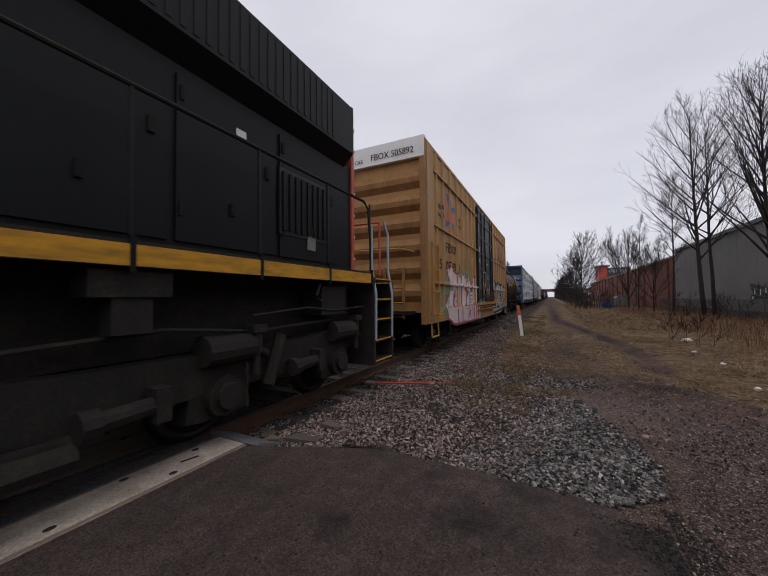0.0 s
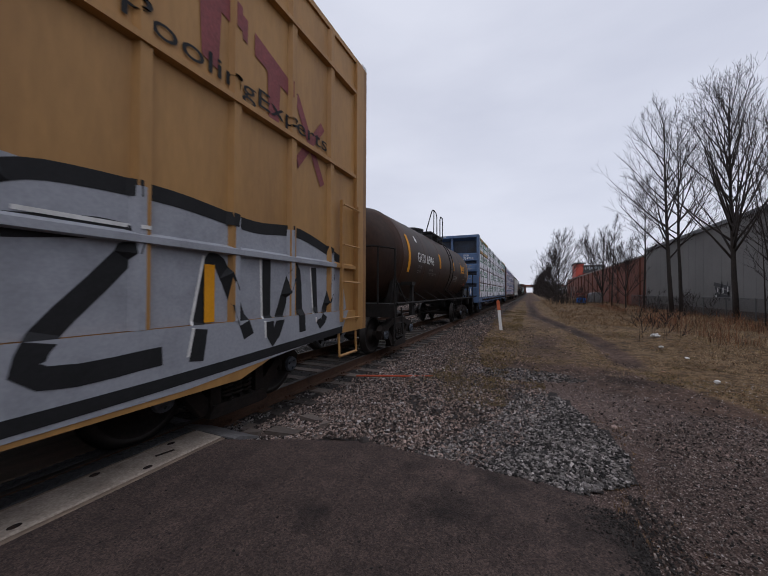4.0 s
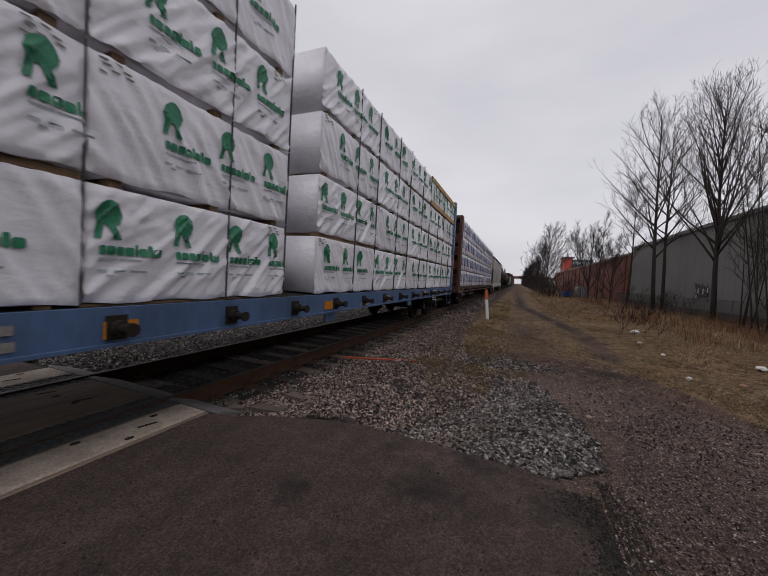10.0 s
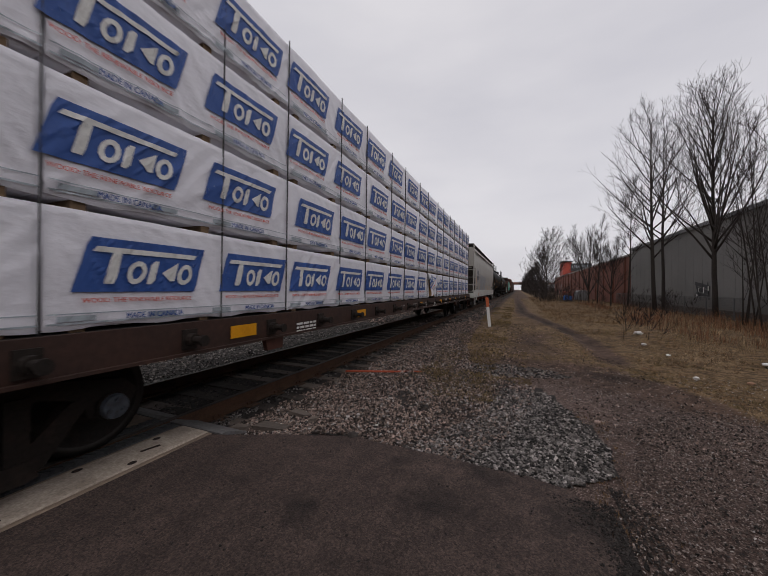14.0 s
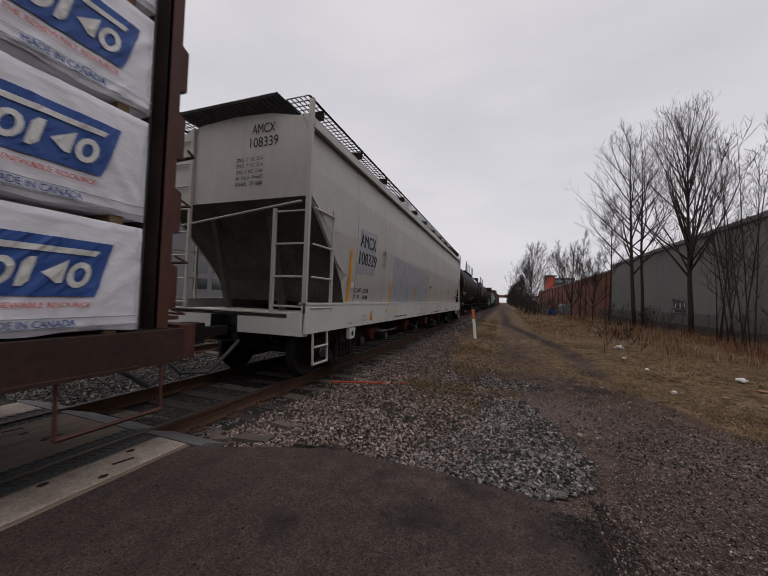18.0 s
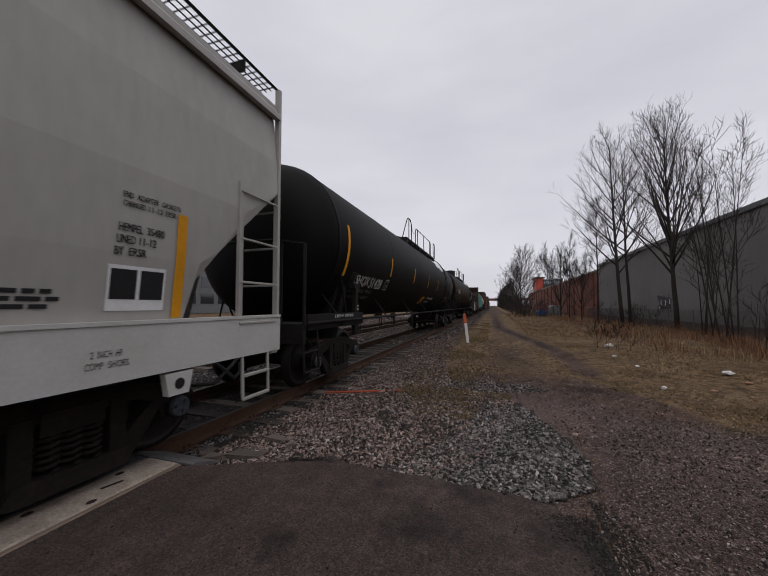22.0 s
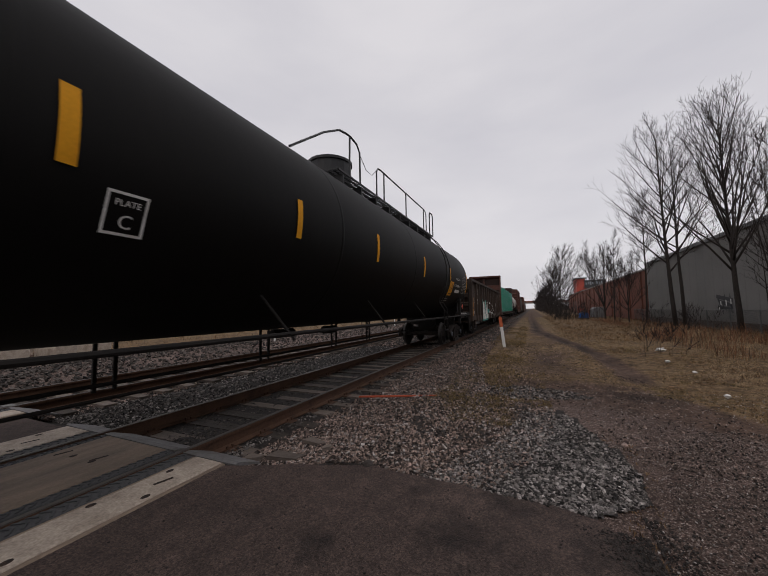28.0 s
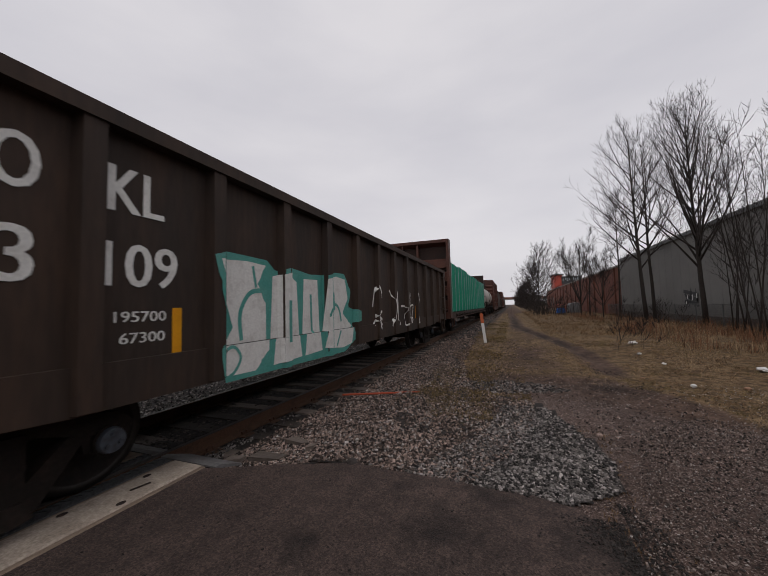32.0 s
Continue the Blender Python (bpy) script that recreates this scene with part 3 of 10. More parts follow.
def brush(bm, points, w, place):
    """A brush stroke as short pieces that follow the surface; its corners are rounded off."""
    if len(points) > 2:
        q = [points[0]] + list(points) + [points[-1]]
        points = []
        for a, b, c, d in zip(q, q[1:], q[2:], q[3:]):
            for i in range(5):
                t = i / 5
                points.append(tuple(0.5 * (2 * b[k] + (c[k] - a[k]) * t + (2 * a[k] - 5 * b[k] + 4 * c[k] - d[k]) * t * t + (3 * b[k] - a[k] - 3 * c[k] + d[k]) * t ** 3) for k in (0, 1)))
        points.append(q[-1])
    fine = []
    for (a, b), (c, d) in zip(points, points[1:]):
        n = max(1, int(math.hypot(c - a, d - b) / 0.06))
        fine += [(a + (c - a) * i / n, b + (d - b) * i / n) for i in range(n)]
    fine.append(points[-1])
    o = stroke(fine, w)
    n = len(fine)
    V = [bm.verts.new(place(*p)) for p in o]
    for i in range(n - 1):
        bm.faces.new([V[j] for j in (i, i + 1, 2 * n - 2 - i, 2 * n - 1 - i)])


# ---- ground and tracks ----
TRACK_X, TRACK2_X = -4.26, -8.35
BM0 = bmesh.new


def smoothstep(a, b, x):
    k = min(max((x - a) / (b - a), 0.0), 1.0)
    return k * k * (3 - 2 * k)


def rut_x(y):
    """The dark wheel rut, which swings in from the side and then runs on along the lane."""
    return 1.95 - 1.75 * smoothstep(11.0, 26.0, y) - 0.5 * smoothstep(26.0, 60.0, y)


def bare_at(x, y):
    """Share of bare dirt: the ruts, the turning place before the crossing and the track bed."""
    k = smoothstep(6.8, 9.0, y)
    near = 1 - smoothstep(-0.35, 0.45, x - (1.75 + 0.9 * smoothstep(8.5, 5.0, y) + (8.0 * smoothstep(5.2, 4.3, y)))) if y < 9.5 else 0.0
    far = 1.0 * math.exp(-((x - rut_x(y)) / 0.34) ** 2) + (0.46 + 0.22 * smoothstep(15, 8, y) + 0.35 * noise.noise(Vector((x * 1.1, y * 0.45, 17)))) * math.exp(-((x - 0.40) / 0.95) ** 2)
    bed = smoothstep(-1.15, -1.75, x) * smoothstep(-16.0, -13.5, x)
    if y > 60:
        far = max(far, 0.6 * smoothstep(2.2, 1.4, abs(x - 0.2)))
    return min(1.0, max(near * (1 - k), far * k, bed, 0.25 * smoothstep(12, 6, y)))


def dark_at(x, y):
    """Share of darker soil along the rut."""
    n = 0.6 + 0.9 * noise.noise(Vector((x * 1.5, y * 0.6, 21)))
    rut = smoothstep(12.0, 15.5, y) * smoothstep(60.0, 30.0, y) * math.exp(-((x - rut_x(y)) / 0.25) ** 2)
    side_rut = 0.42 * smoothstep(8.0, 11.0, y) * smoothstep(20.0, 14.0, y) * math.exp(-((x - 0.25) / 0.30) ** 2)
    spot = 0.8 * math.exp(-(((x - 1.55) / 0.35) ** 2 + ((y - 6.9) / 0.25) ** 2))
    return min(0.9, max(0.0, (rut * 1.3 + side_rut + spot) * n))


def grit_at(x, y):
    """Share of packed gravel: beside the asphalt and thinning out up the lane."""
    if x < -9.8:
        return smoothstep(-16.5, -14.0, x + 0.8 * noise.noise(Vector((x * 0.5, y * 0.2, 3))))
    e = 1.15 + 1.6 * smoothstep(5.6, 4.2, y) + 9 * smoothstep(4.6, 3.6, y)
    return smoothstep(8.2, 4.6, y + 0.8 * noise.noise(Vector((x * 0.9, y * 0.9, 31)))) * (1 - smoothstep(0.0, 1.6, x - e))


def ground_z(x, y):
    """Height of the ground: a shallow trough for the tracks, wheel ruts in the lane and gentle unevenness elsewhere."""
    if y < 2.45:
        trough = -0.20 + 0.165 * smoothstep(0.35, 0.60, x)
    else:
        trough = -0.21 + 0.16 * smoothstep(-2.75, -1.7, x) + 0.13 * smoothstep(-10.2, -12.5, x) + 0.03 * smoothstep(-5.6, -6.2, x) * smoothstep(-7.2, -6.6, x)
    z = trough if x < -1.7 or y < 2.45 else -0.05 + 0.015 * smoothstep(3.2, 2.6, y)
    rut = 0.0
    if y > 4:
        k = smoothstep(7.5, 11.0, y)
        rut -= 0.075 * k * math.exp(-((x - rut_x(y)) / 0.20) ** 2)
        rut -= 0.030 * k * math.exp(-((x - 0.05) / 0.40) ** 2)
        rut += 0.025 * k * math.exp(-((x - 0.5 * rut_x(y) - 0.05) / 0.25) ** 2)
    lump = 0.02 * noise.noise(Vector((x * 0.9, y * 0.9, 0))) + 0.010 * noise.noise(Vector((x * 3.1, y * 3.1, 4)))
    if x > 1.8:
        lump += 0.10 * smoothstep(1.8, 4.0, x) * (noise.noise(Vector((x * 0.35, y * 0.35, 9))) + 0.35)
    return z + (rut + lump if y > 2.45 else 0.0)


def axis_steps(parts):
    out = []
    for a, b, s in parts:
        n = max(1, int(round((b - a) / s)))
        out += [a + (b - a) * i / n for i in range(n)]
    return out + [parts[-1][1]]


def grid_mesh(name, xs, ys, height, mat, keep=None, smooth=True):
    verts = [(x, y, height(x, y)) for y in ys for x in xs]
    n = len(xs)
    faces = []
    for j in range(len(ys) - 1):
        for i in range(n - 1):
            if keep is None or keep((xs[i] + xs[i + 1]) / 2, (ys[j] + ys[j + 1]) / 2):
                faces.append((j * n + i, j * n + i + 1, (j + 1) * n + i + 1, (j + 1) * n + i))
    me = bpy.data.meshes.new(name)
    me.from_pydata(verts, [], faces)
    me.materials.append(mat)
    if mat is M["ground"]:
        me.attributes.new("bare", "FLOAT", "POINT").data.foreach_set("value", [bare_at(v[0], v[1]) for v in verts])
        me.attributes.new("dark_share", "FLOAT", "POINT").data.foreach_set("value", [dark_at(v[0], v[1]) for v in verts])
        me.attributes.new("grit", "FLOAT", "POINT").data.foreach_set("value", [grit_at(v[0], v[1]) for v in verts])
    if smooth:
        me.polygons.foreach_set("use_smooth", [True] * len(me.polygons))
    return me


XS = axis_steps([(-900, -100, 80), (-100, -20, 8), (-20, -11, 1.0), (-11, -3, 0.5), (-3, 3.2, 0.10), (3.2, 12, 0.35), (12, 40, 3), (40, 900, 90)])
YS = axis_steps([(-600, -20, 60), (-20, 2, 2), (2, 12, 0.12), (12, 30, 0.35), (30, 80, 1.5), (80, 200, 8), (200, 1400, 100)])
tagged(new("ground", grid_mesh("ground", XS, YS, ground_z, M["ground"])), "wide flat ground of dead tan winter grass and soil", "ground", kind="structure")


def in_poly(x, y, poly):
    inside = False
    for (x0, y0), (x1, y1) in zip(poly, poly[1:] + poly[:1]):
        if (y0 > y) != (y1 > y) and x < (x1 - x0) * (y - y0) / (y1 - y0) + x0:
            inside = not inside
    return inside


def wobble(poly, seed, amount=0.07, step=0.12):
    """A hand-drawn outline made ragged."""
    out = []
    for (x0, y0), (x1, y1) in zip(poly, poly[1:] + poly[:1]):
        n = max(1, int(math.hypot(x1 - x0, y1 - y0) / step)) if math.hypot(x1 - x0, y1 - y0) < 20 else 1
        for i in range(n):
            x, y = x0 + (x1 - x0) * i / n, y0 + (y1 - y0) * i / n
            out.append((x + amount * noise.noise(Vector((x * 3, y * 3, seed))), y + amount * noise.noise(Vector((x * 3, y * 3, seed + 9)))))
    return out


def draped(name, poly, lift, mat, label, category, step=0.10):
    xs = [p[0] for p in poly]
    ys = [p[1] for p in poly]
    gx = axis_steps([(min(xs), max(xs), step)])
    gy = axis_steps([(min(ys), min(max(ys), 14), step)] + ([(14, min(max(ys), 40), 0.4)] if max(ys) > 14 else []) + ([(40, max(ys), 6)] if max(ys) > 40 else []))
    me = grid_mesh(name, gx, gy, lambda x, y: ground_z(x, y) + lift, mat, lambda x, y: in_poly(x, y, poly))
    return tagged(new(name, me), label, category, kind="structure")


LANE = wobble([(0.62, 2.2), (0.95, 3.7), (0.72, 4.6), (0.45, 5.7), (-0.5, 6.6), (-0.55, 9), (-0.45, 13), (-0.35, 40), (-0.35, 300), (1.4, 300), (1.45, 40), (1.5, 16), (1.7, 10), (2.2, 7.4), (4.2, 6.2), (7.0, 4.0), (7.0, -8), (0.7, -8)], 3, 0.12)
draped("dirt_lane", LANE, 0.003, M["ground"], "trodden brown dirt lane with wheel ruts", "lane")
APRON = wobble([(0.60, -8), (0.60, 2.3), (0.98, 3.6), (1.2, 4.6), (2.0, 5.4), (3.6, 5.6), (6.8, 3.6), (6.8, -8)], 5, 0.2)
draped("gravel_apron", APRON, 0.0055, M["ground"], "packed fine dark gravel beside the asphalt", "gravel", 0.12)
BALLAST = wobble([(-10.4, 2.4), (-2.6, 2.6), (-1.5, 3.0), (0.35, 2.85), (0.75, 3.2), (0.82, 3.7), (0.66, 4.5), (0.40, 5.5), (-0.9, 6.2), (-1.5, 9.0), (-1.75, 16), (-1.8, 60), (-1.8, 500), (-10.4, 500)], 7, 0.10)
draped("ballast", BALLAST, 0.016, M["ballast_shade"], "crushed stone ballast bed under the tracks, darkened for the shade between stones", "ballast", 0.14)

ASPHALT = wobble([(-2.82, 2.42), (-2.3, 2.66), (-1.52, 2.97), (-0.93, 2.95), (-0.29, 2.92), (0.08, 2.9), (0.37, 2.82), (0.49, 2.66), (0.56, 2.44), (0.62, 1.2), (0.66, 0.4), (0.66, -30), (-2.825, -30), (-2.825, 2.0)], 11, 0.03, 0.08)
bm = BM0()
prism(bm, ASPHALT, -0.30, -0.012, "z")
bmesh.ops.triangulate(bm, faces=[f for f in bm.faces if len(f.verts) > 4])
solid("pavement", bm, M["asphalt"], "worn dark asphalt of the level crossing", "road", kind="structure")
bm = BM0()
prism(bm, [(-6.88, -30), (-5.74, -30), (-5.74, 2.42), (-6.88, 2.42)], -0.30, -0.010, "z")
solid("pavement", bm, M["asphalt"], "strip of dark asphalt between the two tracks", "road", kind="structure")
bm = BM0()
prism(bm, [(-60, -30), (-9.8, -30), (-9.8, 2.6), (-60, 3.4)], -0.30, -0.010, "z")
solid("pavement", bm, M["asphalt"], "asphalt road beyond the tracks", "road", kind="structure")

for s, x0 in ((0, TRACK_X), (1, TRACK2_X)):
    for u in (-1, 1):
        bm = BM0()
        x = x0 + u * 0.7525
        dz = 0.05 * s
        prism(bm, [(x - 0.075, dz - 0.18), (x - 0.075, dz - 0.165), (x - 0.012, dz - 0.145), (x - 0.012, dz - 0.045), (x - 0.036, dz - 0.035), (x - 0.036, dz - 0.004), (x + 0.036, dz - 0.004), (x + 0.036, dz - 0.035), (x + 0.012, dz - 0.045), (x + 0.012, dz - 0.145), (x + 0.075, dz - 0.165), (x + 0.075, dz - 0.18)], -60, 700)
        box(bm, x - 0.024, x + 0.024, -60, 700, dz - 0.004, dz)
        ob = solid("rail", bm, [M["rail"], M["rail_top"]], "rust-brown steel rail with bright worn top", "rail", "rails of the tracks", "structure")
        for p in ob.data.polygons:
            if p.center.z > dz - 0.005:
                p.material_index = 1
        # anchors and spikes along the rail foot
        if s == 0:
            bm = BM0()
            for k in range(60):
                y = 3.05 + k * 0.55
                for w in (-1, 1):
                    box(bm, x + w * 0.075 - 0.012, x + w * 0.075 + 0.012, y - 0.05, y - 0.028, -0.18, -0.135)
                    box(bm, x + w * 0.075 - 0.012, x + w * 0.075 + 0.012, y + 0.03, y + 0.052, -0.18, -0.135)
                box(bm, x - 0.17, x + 0.17, y - 0.09, y + 0.09, -0.192, -0.176)
            tagged(part("rail_fastenings", bm, M["rail"], ob), kind="stuff")

# concrete and rubber panels of the crossing
crossing = thing("crossing_panels", "concrete and black rubber panels set between the rails", "crossing", kind="structure")


def panel_row(x0, x1, mat, name, z=0.0, y_end=2.46, length=2.44, holes=False):
    for k in range(5):
        b = y_end - k * length
        bm = BM0()
        box(bm, x0, x1, b - length + 0.012, b, z - 0.25, z - 0.003 * (k % 2))
        bmesh.ops.bevel(bm, geom=[e for e in bm.edges if e.verts[0].co.z > z - 0.1 and e.verts[1].co.z > z - 0.1], offset=0.008, segments=1, affect="EDGES")
        p = part(name, bm, mat, crossing)
        if holes and k < 3:
            wide = x1 - x0 > 0.8
            spots = ((0.30, 0.20), (0.62, 0.20), (0.30, 0.62), (0.75, 0.62)) if wide else ((0.86, 0.28), (0.16, 0.13), (0.12, 0.38), (0.80, 0.60), (0.15, 0.74))
            for u, v in spots:
                bm = BM0()
                cx, cy = x0 + (x1 - x0) * u, b - length * v
                prism(bm, [(cx + 0.026 * math.cos(q), cy + 0.036 * math.sin(q)) for q in (2 * math.pi * i / 10 for i in range(10))], z - 0.01, z + 0.002, "z")
                part("bolt_hole", bm, M["hole_rust"], p)
            for u, v in (((0.12, 0.20), (0.6, 0.17)) if wide else ((0.55, 0.19),)):
                bm = BM0()
                cx, cy = x0 + (x1 - x0) * u, b - length * v
                prism(bm, [(cx - 0.035, cy - 0.07), (cx - 0.005, cy - 0.08), (cx + 0.03, cy + 0.07), (cx, cy + 0.08)], z - 0.01, z + 0.002, "z")
                part("lifting_slot", bm, M["hole_rust"], p)


for x0, dz in ((TRACK_X, 0.0), (TRACK2_X, 0.05)):
    panel_row(x0 + 1.02, x0 + 1.38, M["concrete"], "field_panel", -0.004 + dz, holes=True)
    panel_row(x0 + 0.978, x0 + 1.016, M["worn_concrete"], "edge_beam", -0.012 + dz)
    panel_row(x0 + 1.384, x0 + 1.43, M["worn_concrete"], "edge_beam", -0.010 + dz)
    panel_row(x0 - 1.49, x0 - 0.98, M["concrete"], "field_panel", -0.004 + dz, holes=True)
    panel_row(x0 - 0.54, x0 + 0.54, M["worn_concrete"], "gauge_panel", -0.004 + dz, holes=True)
    for a, b in ((0.80, 0.975), (-0.975, -0.80), (0.545, 0.665), (-0.665, -0.545)):
        panel_row(x0 + a, x0 + b, M["rubber"], "rubber_seal", -0.010 + dz)
    # raised zigzag tread on the rubber
    bm = BM0()
    for a, b in ((0.80, 0.975), (-0.975, -0.80), (0.545, 0.665), (-0.665, -0.545)):
        y = -4.0
        while y < 2.4:
            m = (a + b) / 2
            for (p, q) in (((a + 0.015, y), (m, y + 0.05)), ((m, y + 0.05), (b - 0.015, y))):
                prism(bm, [(x0 + p[0], p[1]), (x0 + q[0], q[1]), (x0 + q[0], q[1] + 0.022), (x0 + p[0], p[1] + 0.022)], dz - 0.012, dz - 0.002, "z")
            y += 0.075
    tagged(part("rubber_tread", bm, M["roof_dark"], crossing), kind="stuff")
    # sloping steel plates at the panel ends
    for a, b in ((0.80, 1.55), (-0.66, 0.66), (-1.55, -0.80)):
        bm = BM0()
        prism(bm, [(2.47, dz - 0.02), (2.47, dz - 0.004), (2.54, dz - 0.006), (2.80, dz - 0.11), (2.80, dz - 0.13)], x0 + a, x0 + b, "x")
        part("end_plate", bm, M["plate"], crossing, "grey steel deflector plate at the end of the panels")

# ties, each one a weathered timber
rnd = random.Random(21)
TIE_MESHES = []
for k in range(5):
    bm = BM0()
    prism(bm, [(-0.11 + rnd.uniform(-0.01, 0.01), -0.36), (0.11, -0.36), (0.11 + rnd.uniform(-0.012, 0.0), -0.182 + rnd.uniform(-0.004, 0.004)), (0.02, -0.186), (-0.11, -0.182)], -1.3 + rnd.uniform(-0.05, 0.05), 1.3 + rnd.uniform(-0.06, 0.08), "x")
    TIE_MESHES.append(mesh_of("tie", bm, M["tie"]))
ballast_ob = bpy.data.objects["ballast"]
for x0, n, dz in ((TRACK_X, 110, 0.0), (TRACK2_X, 70, 0.05)):
    for k in range(n):
        t = part("tie", TIE_MESHES[rnd.randrange(5)], None, ballast_ob)
        t.matrix_basis = pose(x0 + rnd.uniform(-0.05, 0.05), 3.05 + k * 0.55 + rnd.uniform(-0.03, 0.03), dz + rnd.uniform(-0.004, 0.008), 0, 0, rnd.uniform(-1.5, 1.5))
bm = BM0()
for x0, n0, dz in ((TRACK_X, 110, 0.0), (TRACK2_X, 70, 0.05)):
    for k in range(n0, 420):
        box(bm, x0 - 1.3, x0 + 1.3, 3.05 + k * 0.55 - 0.11, 3.05 + k * 0.55 + 0.11, -0.36, dz - 0.182)
tagged(part("far_ties", bm, M["tie"], ballast_ob), kind="stuff")

# ---- loose stones ----
CHIP_V = np.array([(-1, -1, -1), (1, -1, -1), (1, 1, -1), (-1, 1, -1), (-1, -1, 1), (1, -1, 1), (1, 1, 1), (-1, 1, 1)]) * 0.62
CHIP_F = np.array([(0, 2, 1), (0, 3, 2), (4, 5, 6), (4, 6, 7), (0, 1, 5), (0, 5, 4), (1, 2, 6), (1, 6, 5), (2, 3, 7), (2, 7, 6), (3, 0, 4), (3, 4, 7)])


def stones(name, places, sizes, mat, label, seed):
    rs = np.random.RandomState(seed)
    n = len(places)
    P = np.array(places)
    S = np.array(sizes)
    flat = np.stack([rs.uniform(0.9, 1.6, n), rs.uniform(0.6, 1.05, n), rs.uniform(0.45, 0.85, n)], 1)
    V = (CHIP_V[None] + rs.uniform(-0.36, 0.36, (n, 8, 3))) * flat[:, None, :]
    a, b, c = rs.uniform(0, 6.28, n), rs.normal(0, 0.55, n), rs.normal(0, 0.5, n)
    for q, i, j in ((c, 2, 0), (b, 1, 2), (a, 0, 1)):
        u, w = V[..., i] * np.cos(q)[:, None] - V[..., j] * np.sin(q)[:, None], V[..., i] * np.sin(q)[:, None] + V[..., j] * np.cos(q)[:, None]
        V[..., i], V[..., j] = u, w
    V = V * S[:, None, None] + P[:, None, :]
    F = (CHIP_F[None] + (np.arange(n) * 8)[:, None, None]).reshape(-1, 3)
    me = bpy.data.meshes.new(name)
    me.from_pydata(V.reshape(-1, 3).tolist(), [], F.tolist())
    me.materials.append(mat)
    return tagged(new(name, me), label, "stones", kind="stuff")


def scatter(n, x0, x1, y0, y1, size, seed, inside=None, power=1.0, sink=0.25, clear=True):
    rs = np.random.RandomState(seed)
    out, sz = [], []
    for _ in range(n):
        x = x0 + (x1 - x0) * rs.rand()
        y = y0 + (y1 - y0) * rs.rand() ** power
        if inside and not inside(x, y):
            continue
        s = size[0] + (size[1] - size[0]) * rs.rand() ** 1.8
        if clear and any(abs(abs(x - tx) - 0.7525) < 0.09 + s * 0.5 for tx in (TRACK_X, TRACK2_X)):
            continue
        low = 0.0
        for tx in (TRACK_X, TRACK2_X):
            if clear and abs(x - tx) < 1.28:
                if abs((y - 3.05 + 0.275) % 0.55 - 0.275) < 0.10 and rs.rand() < (0.45 if abs(x - tx) < 0.68 else 0.05):
                    low = None
                    break
                low = 0.012 if abs(x - tx) < 0.68 else 0.0
        if low is None:
            continue
        out.append((x, y, ground_z(x, y) + 0.016 - low + s * (0.5 - sink)))
        sz.append(s)
    return out, sz


GRAVEL_L = [(-3.1, 2.75), (-1.5, 3.0), (-0.4, 2.95), (-0.1, 3.6), (0.2, 4.6), (0.25, 5.6), (-0.75, 6.3), (-1.25, 9), (-1.55, 16), (-3.0, 16)]
GRAVEL_R = [(-1.0, 2.96), (0.35, 2.86), (0.75, 3.2), (0.82, 3.7), (0.66, 4.5), (0.38, 5.4), (-0.2, 5.4), (-0.35, 4.2)]
rs_gap = np.random.RandomState(77)


def gap_at(x, y):
    """Where weeds have taken over the gravel beside the track."""
    return (noise.noise(Vector((x * 1.5, y * 1.1, 40))) + 0.35 * noise.noise(Vector((x * 5, y * 5, 41)))) * smoothstep(-2.1, -1.5, x) * smoothstep(3.7, 4.4, y)


p1, s1 = scatter(70000, -3.2, 0.3, 2.7, 16, (0.007, 0.022), 1, lambda x, y: in_poly(x, y, GRAVEL_L) and (gap_at(x, y) < 0.12 or rs_gap.rand() < 0.3), 1.9)
stones("gravel", p1, s1, M["stone"], "pale brownish crushed stones beside the track", 1)
p1, s1 = scatter(23000, -1.1, 0.85, 2.85, 5.5, (0.007, 0.023), 2, lambda x, y: in_poly(x, y, GRAVEL_R), 1.2)
stones("gravel", p1, s1, M["stone_grey"], "heap of grey crushed stones at the asphalt edge", 2)
p1, s1 = scatter(3600, -3.0, 0.85, 2.8, 9, (0.009, 0.021), 18, lambda x, y: (in_poly(x, y, GRAVEL_L) and gap_at(x, y) < 0.12) or in_poly(x, y, GRAVEL_R), 1.6, sink=0.0)
stones("gravel", p1, s1, M["stone_pale"], "pale freshly broken stones strewn over the gravel", 18)
p1, s1 = scatter(2600, -1.0, 0.9, 5.9, 7.4, (0.010, 0.024), 12, lambda x, y: abs((x + 0.1) / 0.85 + 0.2 * noise.noise(Vector((x * 4, y * 4, 1)))) ** 2 + ((y - 6.6) / 0.5) ** 2 < 1 + 0.7 * noise.noise(Vector((x * 5, y * 5, 3))))
stones("gravel", p1, s1, M["stone_grey"], "small patch of blue-grey stones on the lane", 12)
p1, s1 = scatter(26000, -7.2, -3.2, 2.75, 26, (0.010, 0.028), 3, None, 1.9)
inner = [abs(p[0] - TRACK_X) < 0.9 for p in p1]
stones("gravel", [p for p, k in zip(p1, inner) if k], [s for s, k in zip(s1, inner) if k], M["stone_dark"], "darker ballast stones between the rails", 3)
stones("gravel", [p for p, k in zip(p1, inner) if not k], [s for s, k in zip(s1, inner) if not k], M["stone_grey"], "dark grey ballast stones between the two tracks", 15)
p1, s1 = scatter(7000, -10.3, -7.0, 2.75, 30, (0.02, 0.045), 4, None, 1.8)
stones("gravel", p1, s1, M["stone"], "ballast stones of the second track", 4)
